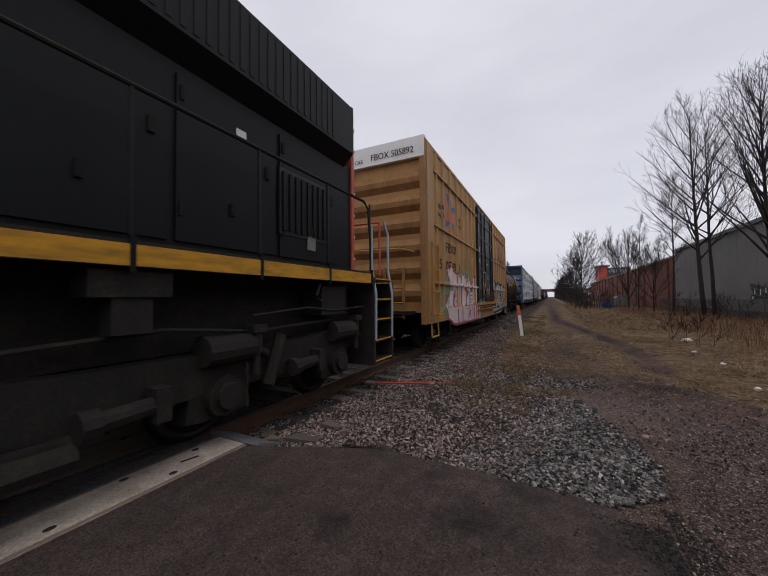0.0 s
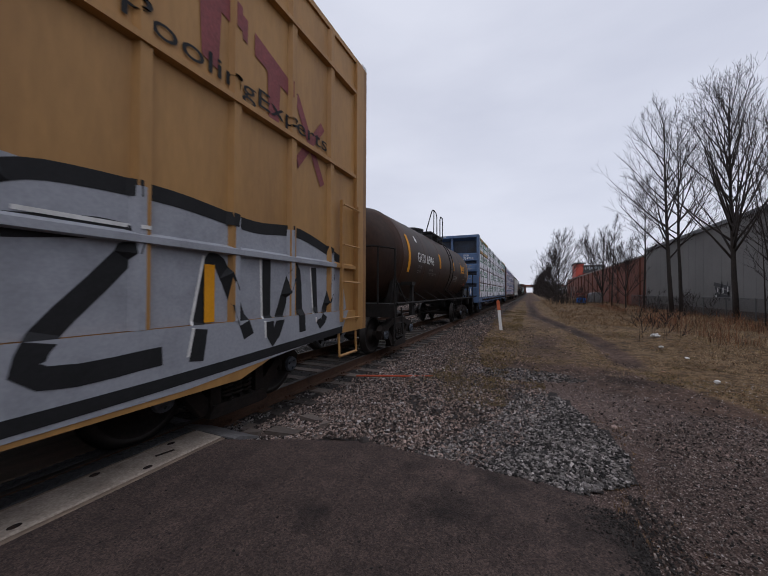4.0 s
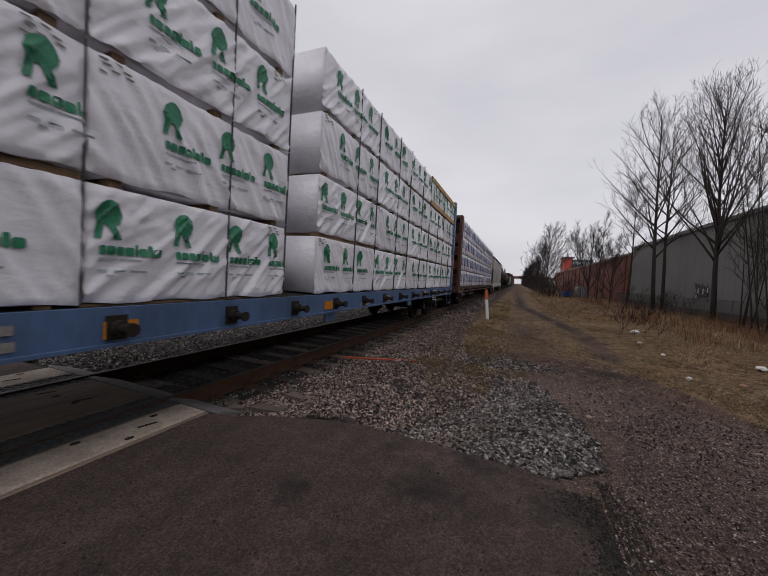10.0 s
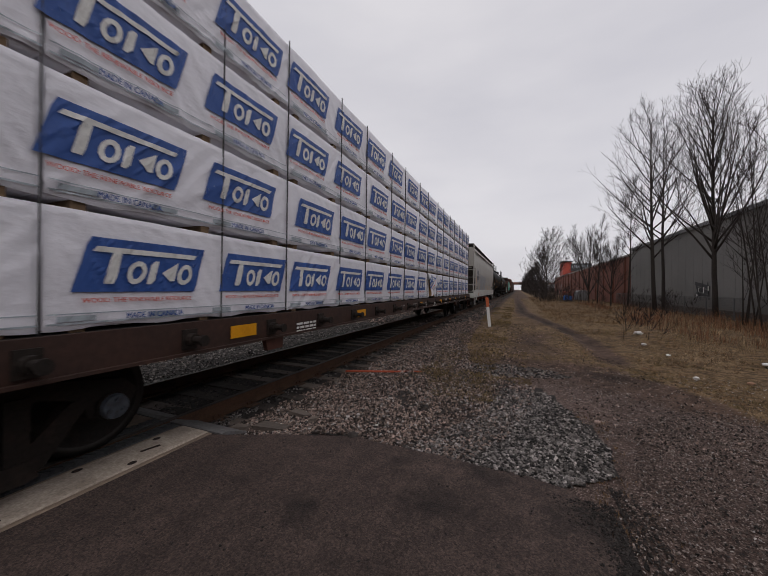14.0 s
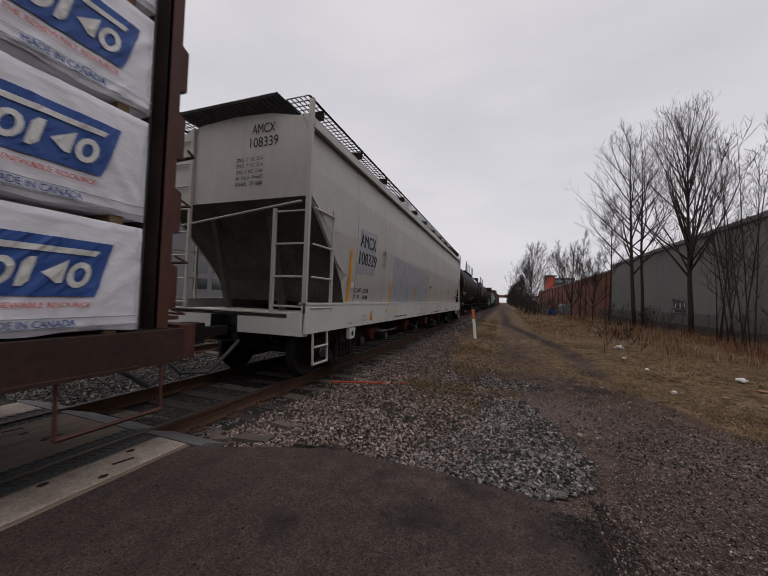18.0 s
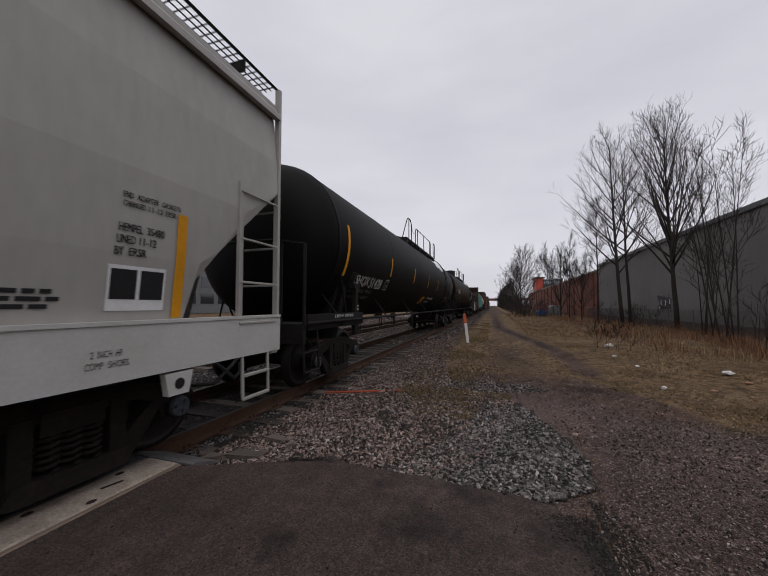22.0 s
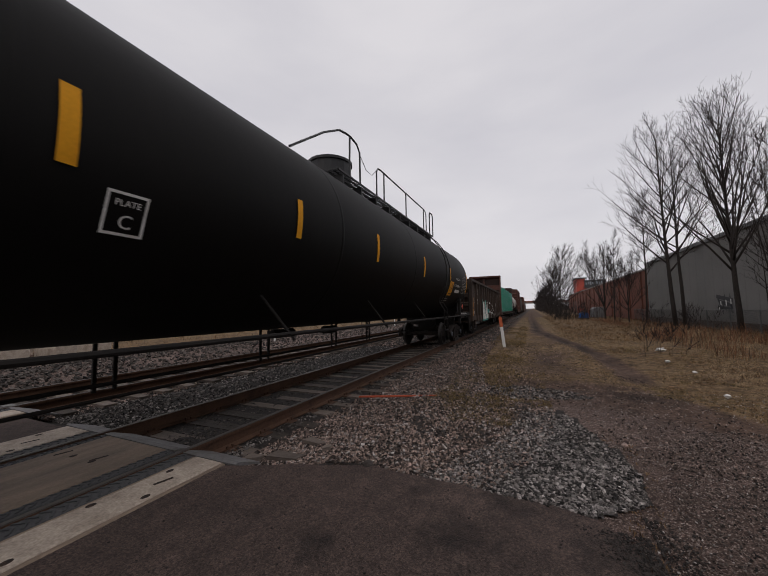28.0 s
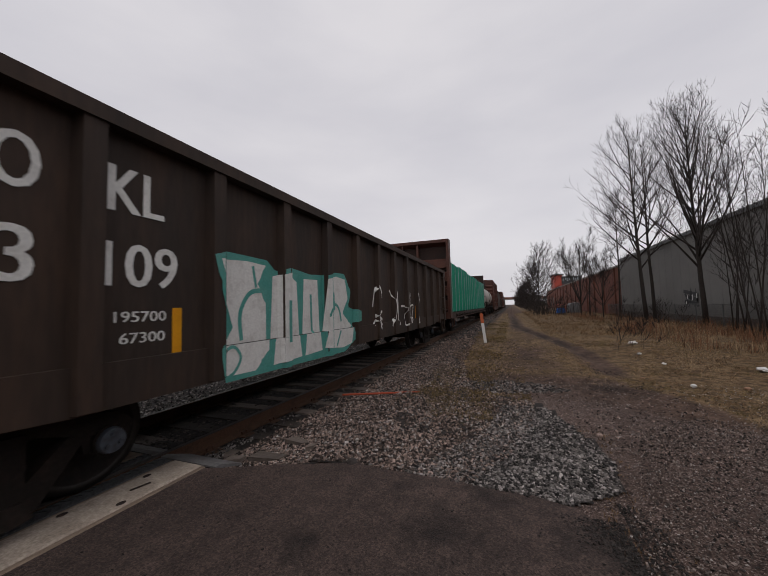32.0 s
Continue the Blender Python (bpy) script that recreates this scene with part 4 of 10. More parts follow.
p1, s1 = scatter(6500, -14.8, -10.2, 2.75, 44, (0.03, 0.06), 44, None, 1.6)
stones("gravel", p1, s1, M["stone_dark"], "dark ballast stones beyond the second track", 44)
p1, s1 = scatter(9000, -10.3, -1.8, 14, 60, (0.025, 0.05), 5, None, 1.6)
stones("gravel", p1, s1, M["stone"], "ballast stones farther along the tracks", 5)
p1, s1 = scatter(30000, 0.6, 4.6, 0.6, 6.6, (0.003, 0.011), 6, lambda x, y: in_poly(x, y, APRON), 1.0, clear=False)
stones("gravel", p1, s1, M["stone_fine"], "fine loose brown-grey pebbles on the packed gravel", 6)
p1, s1 = scatter(5200, 0.6, 4.8, 0.6, 7.4, (0.0025, 0.0085), 26, None, 1.0, clear=False)
stones("gravel", p1, s1, M["stone_pale"], "scattered pale pebbles on the packed gravel", 26)
p1, s1 = scatter(5000, -0.6, 2.4, 4.0, 16, (0.005, 0.016), 7, lambda x, y: in_poly(x, y, LANE), 1.6, clear=False)
stones("gravel", p1, s1, M["stone"], "scattered pebbles along the dirt lane", 7)
rs = np.random.RandomState(9)
crumbs = [(0.63 - 0.13 * abs(a) * (1 + 0.5 * math.sin(y * 5)), y, -0.011) for a, y in zip(rs.normal(0, 1, 4200), rs.uniform(0.6, 2.72, 4200))]
crumbs += [(x, y, -0.010) for x, y in zip(rs.uniform(-2.6, 0.5, 260), rs.uniform(0.9, 2.85, 260)) if in_poly(x, y, [(-2.7, 0.5), (-2.7, 2.3), (-1.5, 2.85), (0, 2.8), (0.5, 2.4), (0.5, 0.5)])]
crumbs += [(0.66 + 0.18 * a * a, y, ground_z(0.7, y) + 0.016) for a, y in zip(rs.rand(1500), rs.uniform(0.4, 3.0, 1500))]
stones("crumbs", crumbs, list(rs.uniform(0.003, 0.010, len(crumbs))), M["asphalt_crumb"], "crumbled bits of asphalt at the ragged edge", 9)

p1, s1 = scatter(1800, -1.7, 0.1, 5.6, 16, (0.008, 0.02), 14, None, 1.7)
stones("gravel", p1, s1, M["stone"], "stray stones on the thin verge", 14)

# single stones and slabs that stand out
for x, y, s, mt, lab in ((-1.52, 2.98, 0.06, "asphalt_crumb", "black lump of old asphalt at the gravel edge"), (0.86, 4.45, 0.035, "stone", "pale single stone on the lane"), (-0.35, 3.05, 0.022, "litter", "white stone among the gravel"),
                         (0.2, 3.0, 0.020, "litter", "white stone among the gravel"), (-0.75, 3.02, 0.035, "stone", "pale stone at the gravel edge")):
    bm = BM0()
    bmesh.ops.create_icosphere(bm, subdivisions=2, radius=s)
    for v in bm.verts:
        v.co *= 1 + 0.3 * noise.noise(v.co * 20 + Vector((x, y, 0)))
        v.co.z *= 0.7
    ob = solid("stone", bm, M[mt], lab, "stone")
    ob.location = (x, y, ground_z(x, y) + s * 0.45)
for x, y, a, w, d in ((-2.62, 3.10, 12, 0.40, 0.16), (-2.55, 3.55, -8, 0.30, 0.13), (-2.95, 2.95, 30, 0.22, 0.12), (-2.2, 3.3, 50, 0.14, 0.09)):
    bm = BM0()
    prism(bm, [(-w / 2, -d / 2), (w / 2 - 0.04, -d / 2 + 0.02), (w / 2, d / 2 - 0.03), (-w / 2 + 0.06, d / 2)], -0.02, 0.025, "z")
    ob = solid("broken_slab", bm, M["tie"], "flat grey splintered slab lying on the ballast", "slab", "broken slabs")
    ob.matrix_world = pose(x, y, ground_z(x, y) + 0.045, 2, 3, a)

# ---- dry grass and weeds ----
def tufts(name, places, mat, label, seed, blades=6, lean=(0.15, 0.8), fine=1.0):
    """Tufts of bent blades: (x, y, height) each; a large lean lays them down."""
    rs = np.random.RandomState(seed)
    V, F = [], []
    for x, y, h in places:
        z = ground_z(x, y) - 0.01
        for _ in range(blades):
            a, k, hh = rs.uniform(0, 6.28), rs.uniform(*lean), h * rs.uniform(0.5, 1.1)
            bx, by = x + rs.uniform(-0.5, 0.5) * max(h, 0.06), y + rs.uniform(-0.5, 0.5) * max(h, 0.06)
            dx, dy = math.cos(a), math.sin(a)
            w = (0.004 + 0.005 * h) * fine
            b = len(V)
            V += [(bx - dy * w, by + dx * w, z), (bx + dy * w, by - dx * w, z), (bx + dx * k * hh * 0.4 + dy * w * 0.7, by + dy * k * hh * 0.4 - dx * w * 0.7, z + hh * 0.62),
                  (bx + dx * k * hh * 0.4 - dy * w * 0.7, by + dy * k * hh * 0.4 + dx * w * 0.7, z + hh * 0.62), (bx + dx * k * hh, by + dy * k * hh, z + hh * max(0.18, 1 - 0.42 * k))]
            F += [(b, b + 1, b + 2, b + 3), (b + 3, b + 2, b + 4)]
    me = bpy.data.meshes.new(name)
    me.from_pydata(V, [], F)
    me.materials.append(mat)
    return tagged(new(name, me), label, "grass", kind="stuff")


rs = np.random.RandomState(31)


def meadow(n, x0, x1, y0, y1, hmin, hmax, power=1.5, test=None):
    out = []
    for _ in range(n):
        x, y = rs.uniform(x0, x1), y0 + (y1 - y0) * rs.rand() ** power
        if test and not test(x, y):
            continue
        out.append((x, y, rs.uniform(hmin, hmax) * (0.6 + 0.8 * (noise.noise(Vector((x * 0.6, y * 0.6, 2))) + 0.5))))
    return out


grassy = lambda lim: (lambda x, y: bare_at(x, y) * (1.0 + 0.9 * noise.noise(Vector((x * 1.7, y * 1.7, 8)))) < lim and not in_poly(x, y, GRAVEL_R))
patchy = lambda lim, seed, cut: (lambda x, y: grassy(lim)(x, y) and noise.noise(Vector((x * 0.9, y * 0.9, seed))) + 0.5 * noise.noise(Vector((x * 2.7, y * 2.7, seed))) > cut)
tufts("dry_grass", meadow(20000, 1.2, 10.5, 4.9, 30, 0.02, 0.07, 1.6, grassy(0.34)), M["grass"], "short matted brown dead grass", 1, 5, (0.8, 2.2))
tufts("dry_grass", meadow(19000, 1.2, 10.5, 4.9, 30, 0.02, 0.07, 1.6, patchy(0.36, 51, -0.05)), M["grass_green"], "short matted olive grass in patches", 21, 5, (0.8, 2.2))
tufts("dry_grass", meadow(14000, 1.2, 10.5, 4.9, 30, 0.02, 0.08, 1.6, patchy(0.36, 57, 0.0)), M["straw"], "pale straw lying over the dead grass", 22, 4, (1.0, 2.6))
tufts("dry_grass", meadow(9500, -0.9, 2.2, 7.0, 60, 0.02, 0.05, 1.9, grassy(0.55)), M["grass_green"], "short olive grass along the lane", 11, 5, (0.8, 2.0))
tufts("dry_grass", meadow(7000, -0.9, 2.4, 6.0, 50, 0.02, 0.05, 1.9, patchy(0.7, 61, 0.0)), M["straw"], "thin straw trodden into the lane", 23, 4, (1.0, 2.6))
tufts("dry_grass", meadow(5200, 1.6, 10.9, 18, 70, 0.10, 0.28, 1.3), M["grass"], "longer brown dead grass farther off", 2, 6, (0.3, 1.2))
tufts("dry_weeds", meadow(900, 5.2, 10.4, 11, 24, 0.15, 0.5, 1.0, lambda x, y: noise.noise(Vector((x * 0.5, y * 0.4, 1))) > -0.1), M["straw"], "tall pale dead grass along the fence", 24, 8, (0.2, 1.2), 0.8)
tufts("dry_weeds", meadow(1300, 4.9, 10.4, 12, 21, 0.25, 0.75, 1.0, lambda x, y: noise.noise(Vector((x * 0.45, y * 0.4, 6))) > 0.08), M["grass_red"], "tall reddish-brown dead weeds", 3, 7, (0.1, 0.6), 0.7)
tufts("dry_weeds", meadow(800, 6.0, 10.8, 22, 46, 0.2, 0.6, 1.0, lambda x, y: noise.noise(Vector((x * 0.4, y * 0.3, 1))) > 0.0), M["grass_red"], "tall reddish-brown dead weeds along the wall", 4, 8, (0.1, 0.8), 0.8)
tufts("verge_grass", meadow(7000, -1.8, -0.3, 4.6, 30, 0.02, 0.08, 1.7, lambda x, y: noise.noise(Vector((x * 1.3, y * 0.7, 5))) > -0.12 and (y > 5.6 or x > -1.3)), M["grass_green"], "thin yellow-green grass on the verge", 5)
weedy = [(x, y, h) for x, y, h in meadow(9000, -1.9, 0.2, 3.9, 9, 0.02, 0.05, 1.2) if gap_at(x, y) > 0.06]
tufts("dead_weeds", weedy, M["grass_green"], "flat olive and tan weeds in gaps of the gravel", 16, 6)
tufts("moss", [(-0.75 + 0.5 * a, 5.2 + 0.75 * b, 0.042) for a, b in rs.normal(0, 0.6, (2400, 2)) if noise.noise(Vector((a * 2.2, b * 2.2, 4))) > -0.12] + [(-0.62 + 0.35 * a, 4.45 + 0.35 * b, 0.035) for a, b in rs.normal(0, 0.6, (520, 2))] + [(-1.35 + 0.2 * a, 3.9 + 0.2 * b, 0.03) for a, b in rs.normal(0, 0.6, (60, 2))], M["grass_green"], "low yellow-green moss among the stones", 6, 5)
tufts("dead_weeds", [(-1.5 + 0.7 * a, 4.6 + 1.2 * b, 0.03) for a, b in rs.normal(0, 0.6, (1300, 2)) if -1.5 + 0.7 * a > -2.3], M["grass_red"], "low rusty dead weeds among the stones", 12, 5)
tufts("dry_grass", meadow(5000, -40, -15, 4, 90, 0.15, 0.4, 1.3), M["grass"], "tan dead grass beyond the second track", 7, 5)
tufts("dry_weeds", meadow(260, -9.6, -7.0, 4.5, 18, 0.08, 0.22, 1.2), M["grass_red"], "dead weeds between the rails of the second track", 8)
tufts("edge_weeds", meadow(160, 0.55, 0.95, 1.6, 4.6, 0.02, 0.05, 1.0) + meadow(240, -1.9, -0.3, 3.4, 5.6, 0.02, 0.06, 1.0), M["grass"], "sparse dead weeds among the stones", 9)

# ---- bare trees ----
def bare_tree(name, label, x, y, height, spread, seed, stems=1, first=0.25, limbs=20, vase=0, lean=0.0, dense=1.0, girth=1.0, depth=3, rise=1.0, group="bare trees by the wall"):
    """A leafless tree: a tapered trunk, straight limbs that rise outwards and sprays of fine twigs; a vase tree splits low into tall leaders."""
    rnd = random.Random(seed)
    root = thing(name, label, "tree", group, at=pose(x, y, ground_z(x, y) - 0.05))
    twig_v, twig_f = [], []
    full = max(1.0, y / 26.0)

    def twig(p, q, w):
        w *= full
        d = (q - p).normalized()
        a = d.orthogonal().normalized() * w
        c = d.cross(a)
        k = len(twig_v)
        twig_v.extend([tuple(p + a), tuple(p - a * 0.5 + c * 0.87), tuple(p - a * 0.5 - c * 0.87), tuple(q + a * 0.35), tuple(q - a * 0.18 + c * 0.3), tuple(q - a * 0.18 - c * 0.3)])
        twig_f.extend([(k, k + 1, k + 4, k + 3), (k + 1, k + 2, k + 5, k + 4), (k + 2, k, k + 3, k + 5)])

    def turned(d, tilt, turn):
        a = d.orthogonal().normalized()
        return (d * math.cos(tilt) + (a * math.cos(turn) + d.cross(a) * math.sin(turn)) * math.sin(tilt)).normalized()

    def shoot(bm, p, d, length, r, level):
        """Level 0 is a leader, 1 a limb, 2 a branch, 3 and 4 twigs."""
        n = (8, 6, 3, 2, 1)[level]
        bend = Vector((rnd.uniform(-1, 1), rnd.uniform(-1, 1), rnd.uniform(-0.3, 0.6))) * (0.018, 0.035, 0.05, 0.06, 0.06)[level]
        pts, dirs = [p], [d]
        for i in range(n):
            d = (d + bend + Vector((rnd.uniform(-1, 1), rnd.uniform(-1, 1), rnd.uniform(-1, 1))) * (0.035, 0.05, 0.06, 0.06, 0.06)[level] + Vector((0, 0, (0.035, 0.06, 0.06, 0.05, 0.05)[level]))).normalized()
            p = p + d * (length / n)
            pts.append(p)
            dirs.append(d)
        if level <= 1:
            tube(bm, pts, r, 6 if level == 0 else 5, max(r * 0.22, 0.007))
        else:
            w = max(r, (0, 0, 0.0095, 0.0075, 0.006)[level])
            for i in range(n):
                twig(pts[i], pts[i + 1], w * (1 - 0.6 * i / n))
        if level >= depth + 1:
            return
        kids = int((9, 7, 4, 2)[level] * dense + rnd.random())
        spin = rnd.uniform(0, 6.28)
        for k in range(kids):
            f = (0.30, 0.22, 0.20, 0.25)[level] + (0.69, 0.76, 0.75, 0.70)[level] * (k + rnd.random()) / kids
            i = min(int(f * n), n - 1)
            q = pts[i].lerp(pts[i + 1], f * n - i)
            dd = turned(dirs[i], rnd.uniform(0.40, 0.72), spin + k * 2.5 + rnd.uniform(-0.5, 0.5))
            dd = (dd + Vector((0, 0, 0.18))).normalized()
            size = length * (0.40, 0.50, 0.62, 0.7)[level] * (1.15 - 0.62 * f) * rnd.uniform(0.7, 1.25)
            shoot(bm, q, dd, max(size, 0.35), max(r * 0.42 * (1.1 - 0.6 * f), 0.007), level + 1)

    for s in range(stems):
        a = rnd.uniform(0, 6.28)
        k = 0.10 if stems > 1 else 0.0
        d = Vector((math.cos(a) * k + lean, math.sin(a) * k, 1)).normalized()
        p = Vector((0.12 * s * math.cos(a), 0.12 * s * math.sin(a), 0))
        R = height * 0.0105 * girth * (1.0 if stems == 1 else 0.62)
        H = height * (first + 0.06 if vase else rnd.uniform(0.86, 0.96))
        n = 9
        pts = [p]
        for i in range(n):
            d = (d + Vector((rnd.uniform(-1, 1), rnd.uniform(-1, 1), 0.3)) * 0.022).normalized()
            p = p + d * (H / n)
            pts.append(p)
        bm = BM0()
        tube(bm, pts, R, 8, R * (0.75 if vase else 0.14))
        part("trunk", bm, M["bark"], root, smooth=True)
        if vase:
            for k in range(vase):
                bm = BM0()
                tilt = (0.08 + 0.60 * ((k * 0.618) % 1.0)) * spread
                q = pts[-1].lerp(pts[-3], 0.5 * rnd.random() if k else 0.0)
                shoot(bm, q, turned(d, tilt, k * 2.4 + rnd.uniform(-0.4, 0.4)), height * (1 - first) * rnd.uniform(0.78, 0.98) * (1 - 0.25 * tilt), R * rnd.uniform(0.42, 0.6), 0)
                part("limb", bm, M["bark"], root, smooth=True)
        m = max(2, int(limbs / stems))
        for k in range(m):
            f = first * (0.8 if vase else 1.0) + ((first if vase else 0.97) - first * (0.8 if vase else 1.0)) * (k + rnd.random()) / m
            g = 0.0 if vase else (f - first) / (1 - first)
            u = f / (first + 0.06) if vase else f
            i = min(int(u * n), n - 1)
            q = pts[i].lerp(pts[i + 1], min(u * n - i, 1.0))
            length = height * spread * (0.46 - 0.30 * g) * rnd.uniform(0.75, 1.15)
            dd = turned(d, rnd.uniform(0.75, 1.0) * rise * (1.0 - 0.45 * g), k * 2.4 + rnd.uniform(-0.5, 0.5))
            bm = BM0()
            shoot(bm, q, dd, length, R * 0.42 * (1.05 - 0.70 * g), 1)
            part("limb", bm, M["bark"], root, smooth=True)
    me = bpy.data.meshes.new("twig_mass")
    me.from_pydata(twig_v, [], twig_f)
    me.materials.append(M["twig"])
    tagged(part("twig_mass", me, None, root), kind="stuff")
    return root


bare_tree("bare_tree", "tall slender leafless tree with fine rising twigs", 9.3, 30.1, 14.6, 0.92, 2, first=0.28, lean=-0.045, limbs=26, dense=0.85)
bare_tree("bare_tree", "tall leafless tree with a straight slender trunk", 9.92, 30.4, 13.8, 0.70, 5, first=0.36, lean=-0.03, limbs=22, girth=0.9, dense=0.85)
bare_tree("bare_tree", "broad leafless tree that splits into many upright limbs", 9.85, 23.3, 12.6, 1.0, 9, first=0.27, limbs=46, girth=1.1, dense=0.82, rise=0.74)
bare_tree("bare_tree", "slim leafless sapling before the grey wall", 9.3, 18.6, 10.0, 0.42, 13, stems=3, first=0.22, limbs=30, girth=0.55, dense=0.7, rise=0.8)
bare_tree("bare_tree", "slim leafless sapling among weeds", 8.7, 16.4, 9.2, 0.40, 17, stems=4, first=0.18, limbs=34, girth=0.5, dense=0.65, rise=0.85)
bare_tree("bare_tree", "leafless shrub with many stems at the wall", 9.6, 20.4, 5.2, 0.6, 19, stems=4, first=0.15, limbs=16, depth=2, dense=0.8)
bare_tree("bare_tree", "thin leafless pole tree near the brick wall", 9.0, 35.4, 11.4, 0.34, 23, first=0.35, limbs=16, girth=0.72)
bare_tree("bare_tree", "leafless tree with upright limbs by the brick building", 7.6, 45.0, 8.6, 0.85, 29, first=0.14, vase=7, limbs=4, depth=2)
bare_tree("bare_tree", "thin leafless tree by the brick building", 8.3, 44.0, 10.5, 0.4, 33, first=0.3, limbs=14, depth=2, girth=0.7)
bare_tree("bare_tree", "small leafless tree by the brick building", 8.4, 38.5, 6.4, 0.9, 31, first=0.2, vase=5, limbs=4, depth=2)
bare_tree("bare_tree", "bushy round-headed leafless tree beside the lane", 3.95, 57.0, 10.4, 1.25, 37, first=0.10, limbs=48, depth=3, girth=0.9, dense=0.72)
bare_tree("bare_tree", "bushy round-headed leafless tree beside the lane", 4.0, 67.0, 9.0, 1.2, 41, first=0.08, limbs=42, depth=2, girth=0.9)
for k, (x, y, h) in enumerate(((3.4, 78, 8.0), (4.3, 92, 9.0), (3.4, 108, 8.5), (4.0, 128, 9.5), (3.2, 150, 9.5), (4.0, 180, 10.5))):
    bare_tree("bare_tree", "leafless tree in the row along the lane", x, y, h * 0.88, 1.15, 50 + k, first=0.06, limbs=30, depth=2, dense=0.95, group="row of bare trees along the lane")
rnd = random.Random(77)
for k, (x, y, h) in enumerate(((3.5, 12.7, 1.0), (7.9, 14.0, 2.4), (6.2, 50, 2.2), (7.0, 36, 2.0), (8.0, 30, 1.8), (9.0, 27, 1.6), (7.6, 22, 1.4))):
    bare_tree("bare_shrub", "small leafless shrub in dead grass", x, y, h, 0.7, 90 + k, stems=7, first=0.15, depth=1, girth=0.8, limbs=21, dense=0.7, group="bare shrubs")
# tangled brush along the foot of the tree row
brush_bm = BM0()
for k in range(900):
    y = 46 + 150 * rnd.random() ** 1.6
    x = rnd.uniform(2.6, 7.5)
    h = rnd.uniform(0.8, 3.2)
    tube(brush_bm, [(x, y, -0.1), (x + rnd.uniform(-0.4, 0.4), y + rnd.uniform(-0.4, 0.4), h * 0.6), (x + rnd.uniform(-0.9, 0.9), y + rnd.uniform(-0.9, 0.9), h)], 0.02, 3, 0.006)
tagged(new("brushwood", mesh_of("brushwood", brush_bm, M["twig"])), "tangled leafless brushwood along the lane", "brush", kind="stuff")
far_bm = BM0()
for k in range(2600):
    y = rnd.uniform(190, 420)
    x = rnd.choice((rnd.uniform(3, 30), rnd.uniform(3, 14), rnd.uniform(-40, -12)))
    h = rnd.uniform(4, 10)
    tube(far_bm, [(x, y, -0.1), (x + rnd.uniform(-1, 1), y, h * 0.6), (x + rnd.uniform(-2.5, 2.5), y, h)], 0.07, 3, 0.02)
tagged(new("far_wood", mesh_of("far_wood", far_bm, M["twig"])), "distant leafless woodland along the railway", "woodland", kind="stuff")

# ---- buildings beside the lane ----


hall = thing("warehouse", "long grey metal-clad warehouse with a plain eave", "building")
bm = BM0()
box(bm, 11.0, 45.0, -30, 42.4, -0.3, 5.72)
part("wall", bm, M["siding"], hall)
for k in range(61):
    bm = BM0()
    y = -29 + k * 1.18
    box(bm, 10.995, 11.0, y - 0.015, y + 0.015, 0.9, 5.68)
    part("cladding_seam", bm, M["siding"], hall)
bm = BM0()
prism(bm, [(10.86, 5.70), (10.86, 5.94), (11.3, 6.0), (28, 7.5), (45.2, 6.0), (45.2, 5.70)], -30.2, 42.5)
part("roof", bm, M["siding_dark"], hall)
bm = BM0()
box(bm, 10.95, 11.0, -30, 42.4, -0.3, 0.45)
part("plinth", bm, M["brown_plinth"], hall)
bm = BM0()
gp0 = lambda y, z: (10.965, y, z)
for pts in ([(26.7, 1.0), (26.9, 2.1), (27.2, 1.1), (27.5, 2.15), (27.8, 1.0), (28.3, 1.9)], [(26.6, 1.75), (28.5, 2.05)], [(26.8, 1.2), (28.4, 1.35)], [(26.7, 1.45), (28.2, 1.7)]):
    brush0 = stroke(pts, 0.24)
    n = len(pts)
    for i in range(n - 1):
        bm.faces.new([bm.verts.new(gp0(*brush0[j])) for j in (i, i + 1, 2 * n - 2 - i, 2 * n - 1 - i)])
part("spray_paint", bm, M["roof_dark"], hall, "black spray-painted scrawl on the grey wall")
bm = BM0()
for y, z, w, h in ((26.8, 1.55, 0.10, 0.30), (27.35, 1.45, 0.09, 0.35), (27.98, 1.5, 0.10, 0.25), (28.2, 1.15, 0.10, 0.2)):
    box(bm, 10.955, 10.962, y - w / 2, y + w / 2, z, z + h)
part("spray_paint", bm, M["print_white"], hall, "white letters inside the scrawl")

mill = thing("brick_building", "long low red brick industrial building with dark windows", "building")
bm = BM0()
box(bm, 11.0, 30.0, 42.6, 122.0, -0.3, 5.25)
part("wall", bm, M["brick"], mill)
bm = BM0()
box(bm, 10.9, 30.1, 42.55, 122.1, 5.25, 5.45)
part("parapet", bm, M["concrete_far"], mill)
for y in (104.0, 109.5, 115.0):
    bm = BM0()
    box(bm, 10.93, 11.02, y, y + 1.5, -0.2, 2.9)
    door = part("door", bm, M["glass"], mill, "tall dark doorway in the brick wall")
    bm = BM0()
    box(bm, 10.88, 11.0, y - 0.5, y - 0.05, -0.2, 3.1)
    part("jamb", bm, M["concrete_far"], door)
for k in range(16):
    bm = BM0()
    y = 44.5 + k * 5.0
    box(bm, 10.86, 11.0, y - 0.25, y + 0.25, -0.3, 5.2)
    part("pier", bm, M["brick"], mill)

tower = thing("red_loading_house", "red rooftop house with a dark sign panel far along the lane", "building")
bm = BM0()
box(bm, 11.4, 13.4, 104, 112, 0, 9.2)
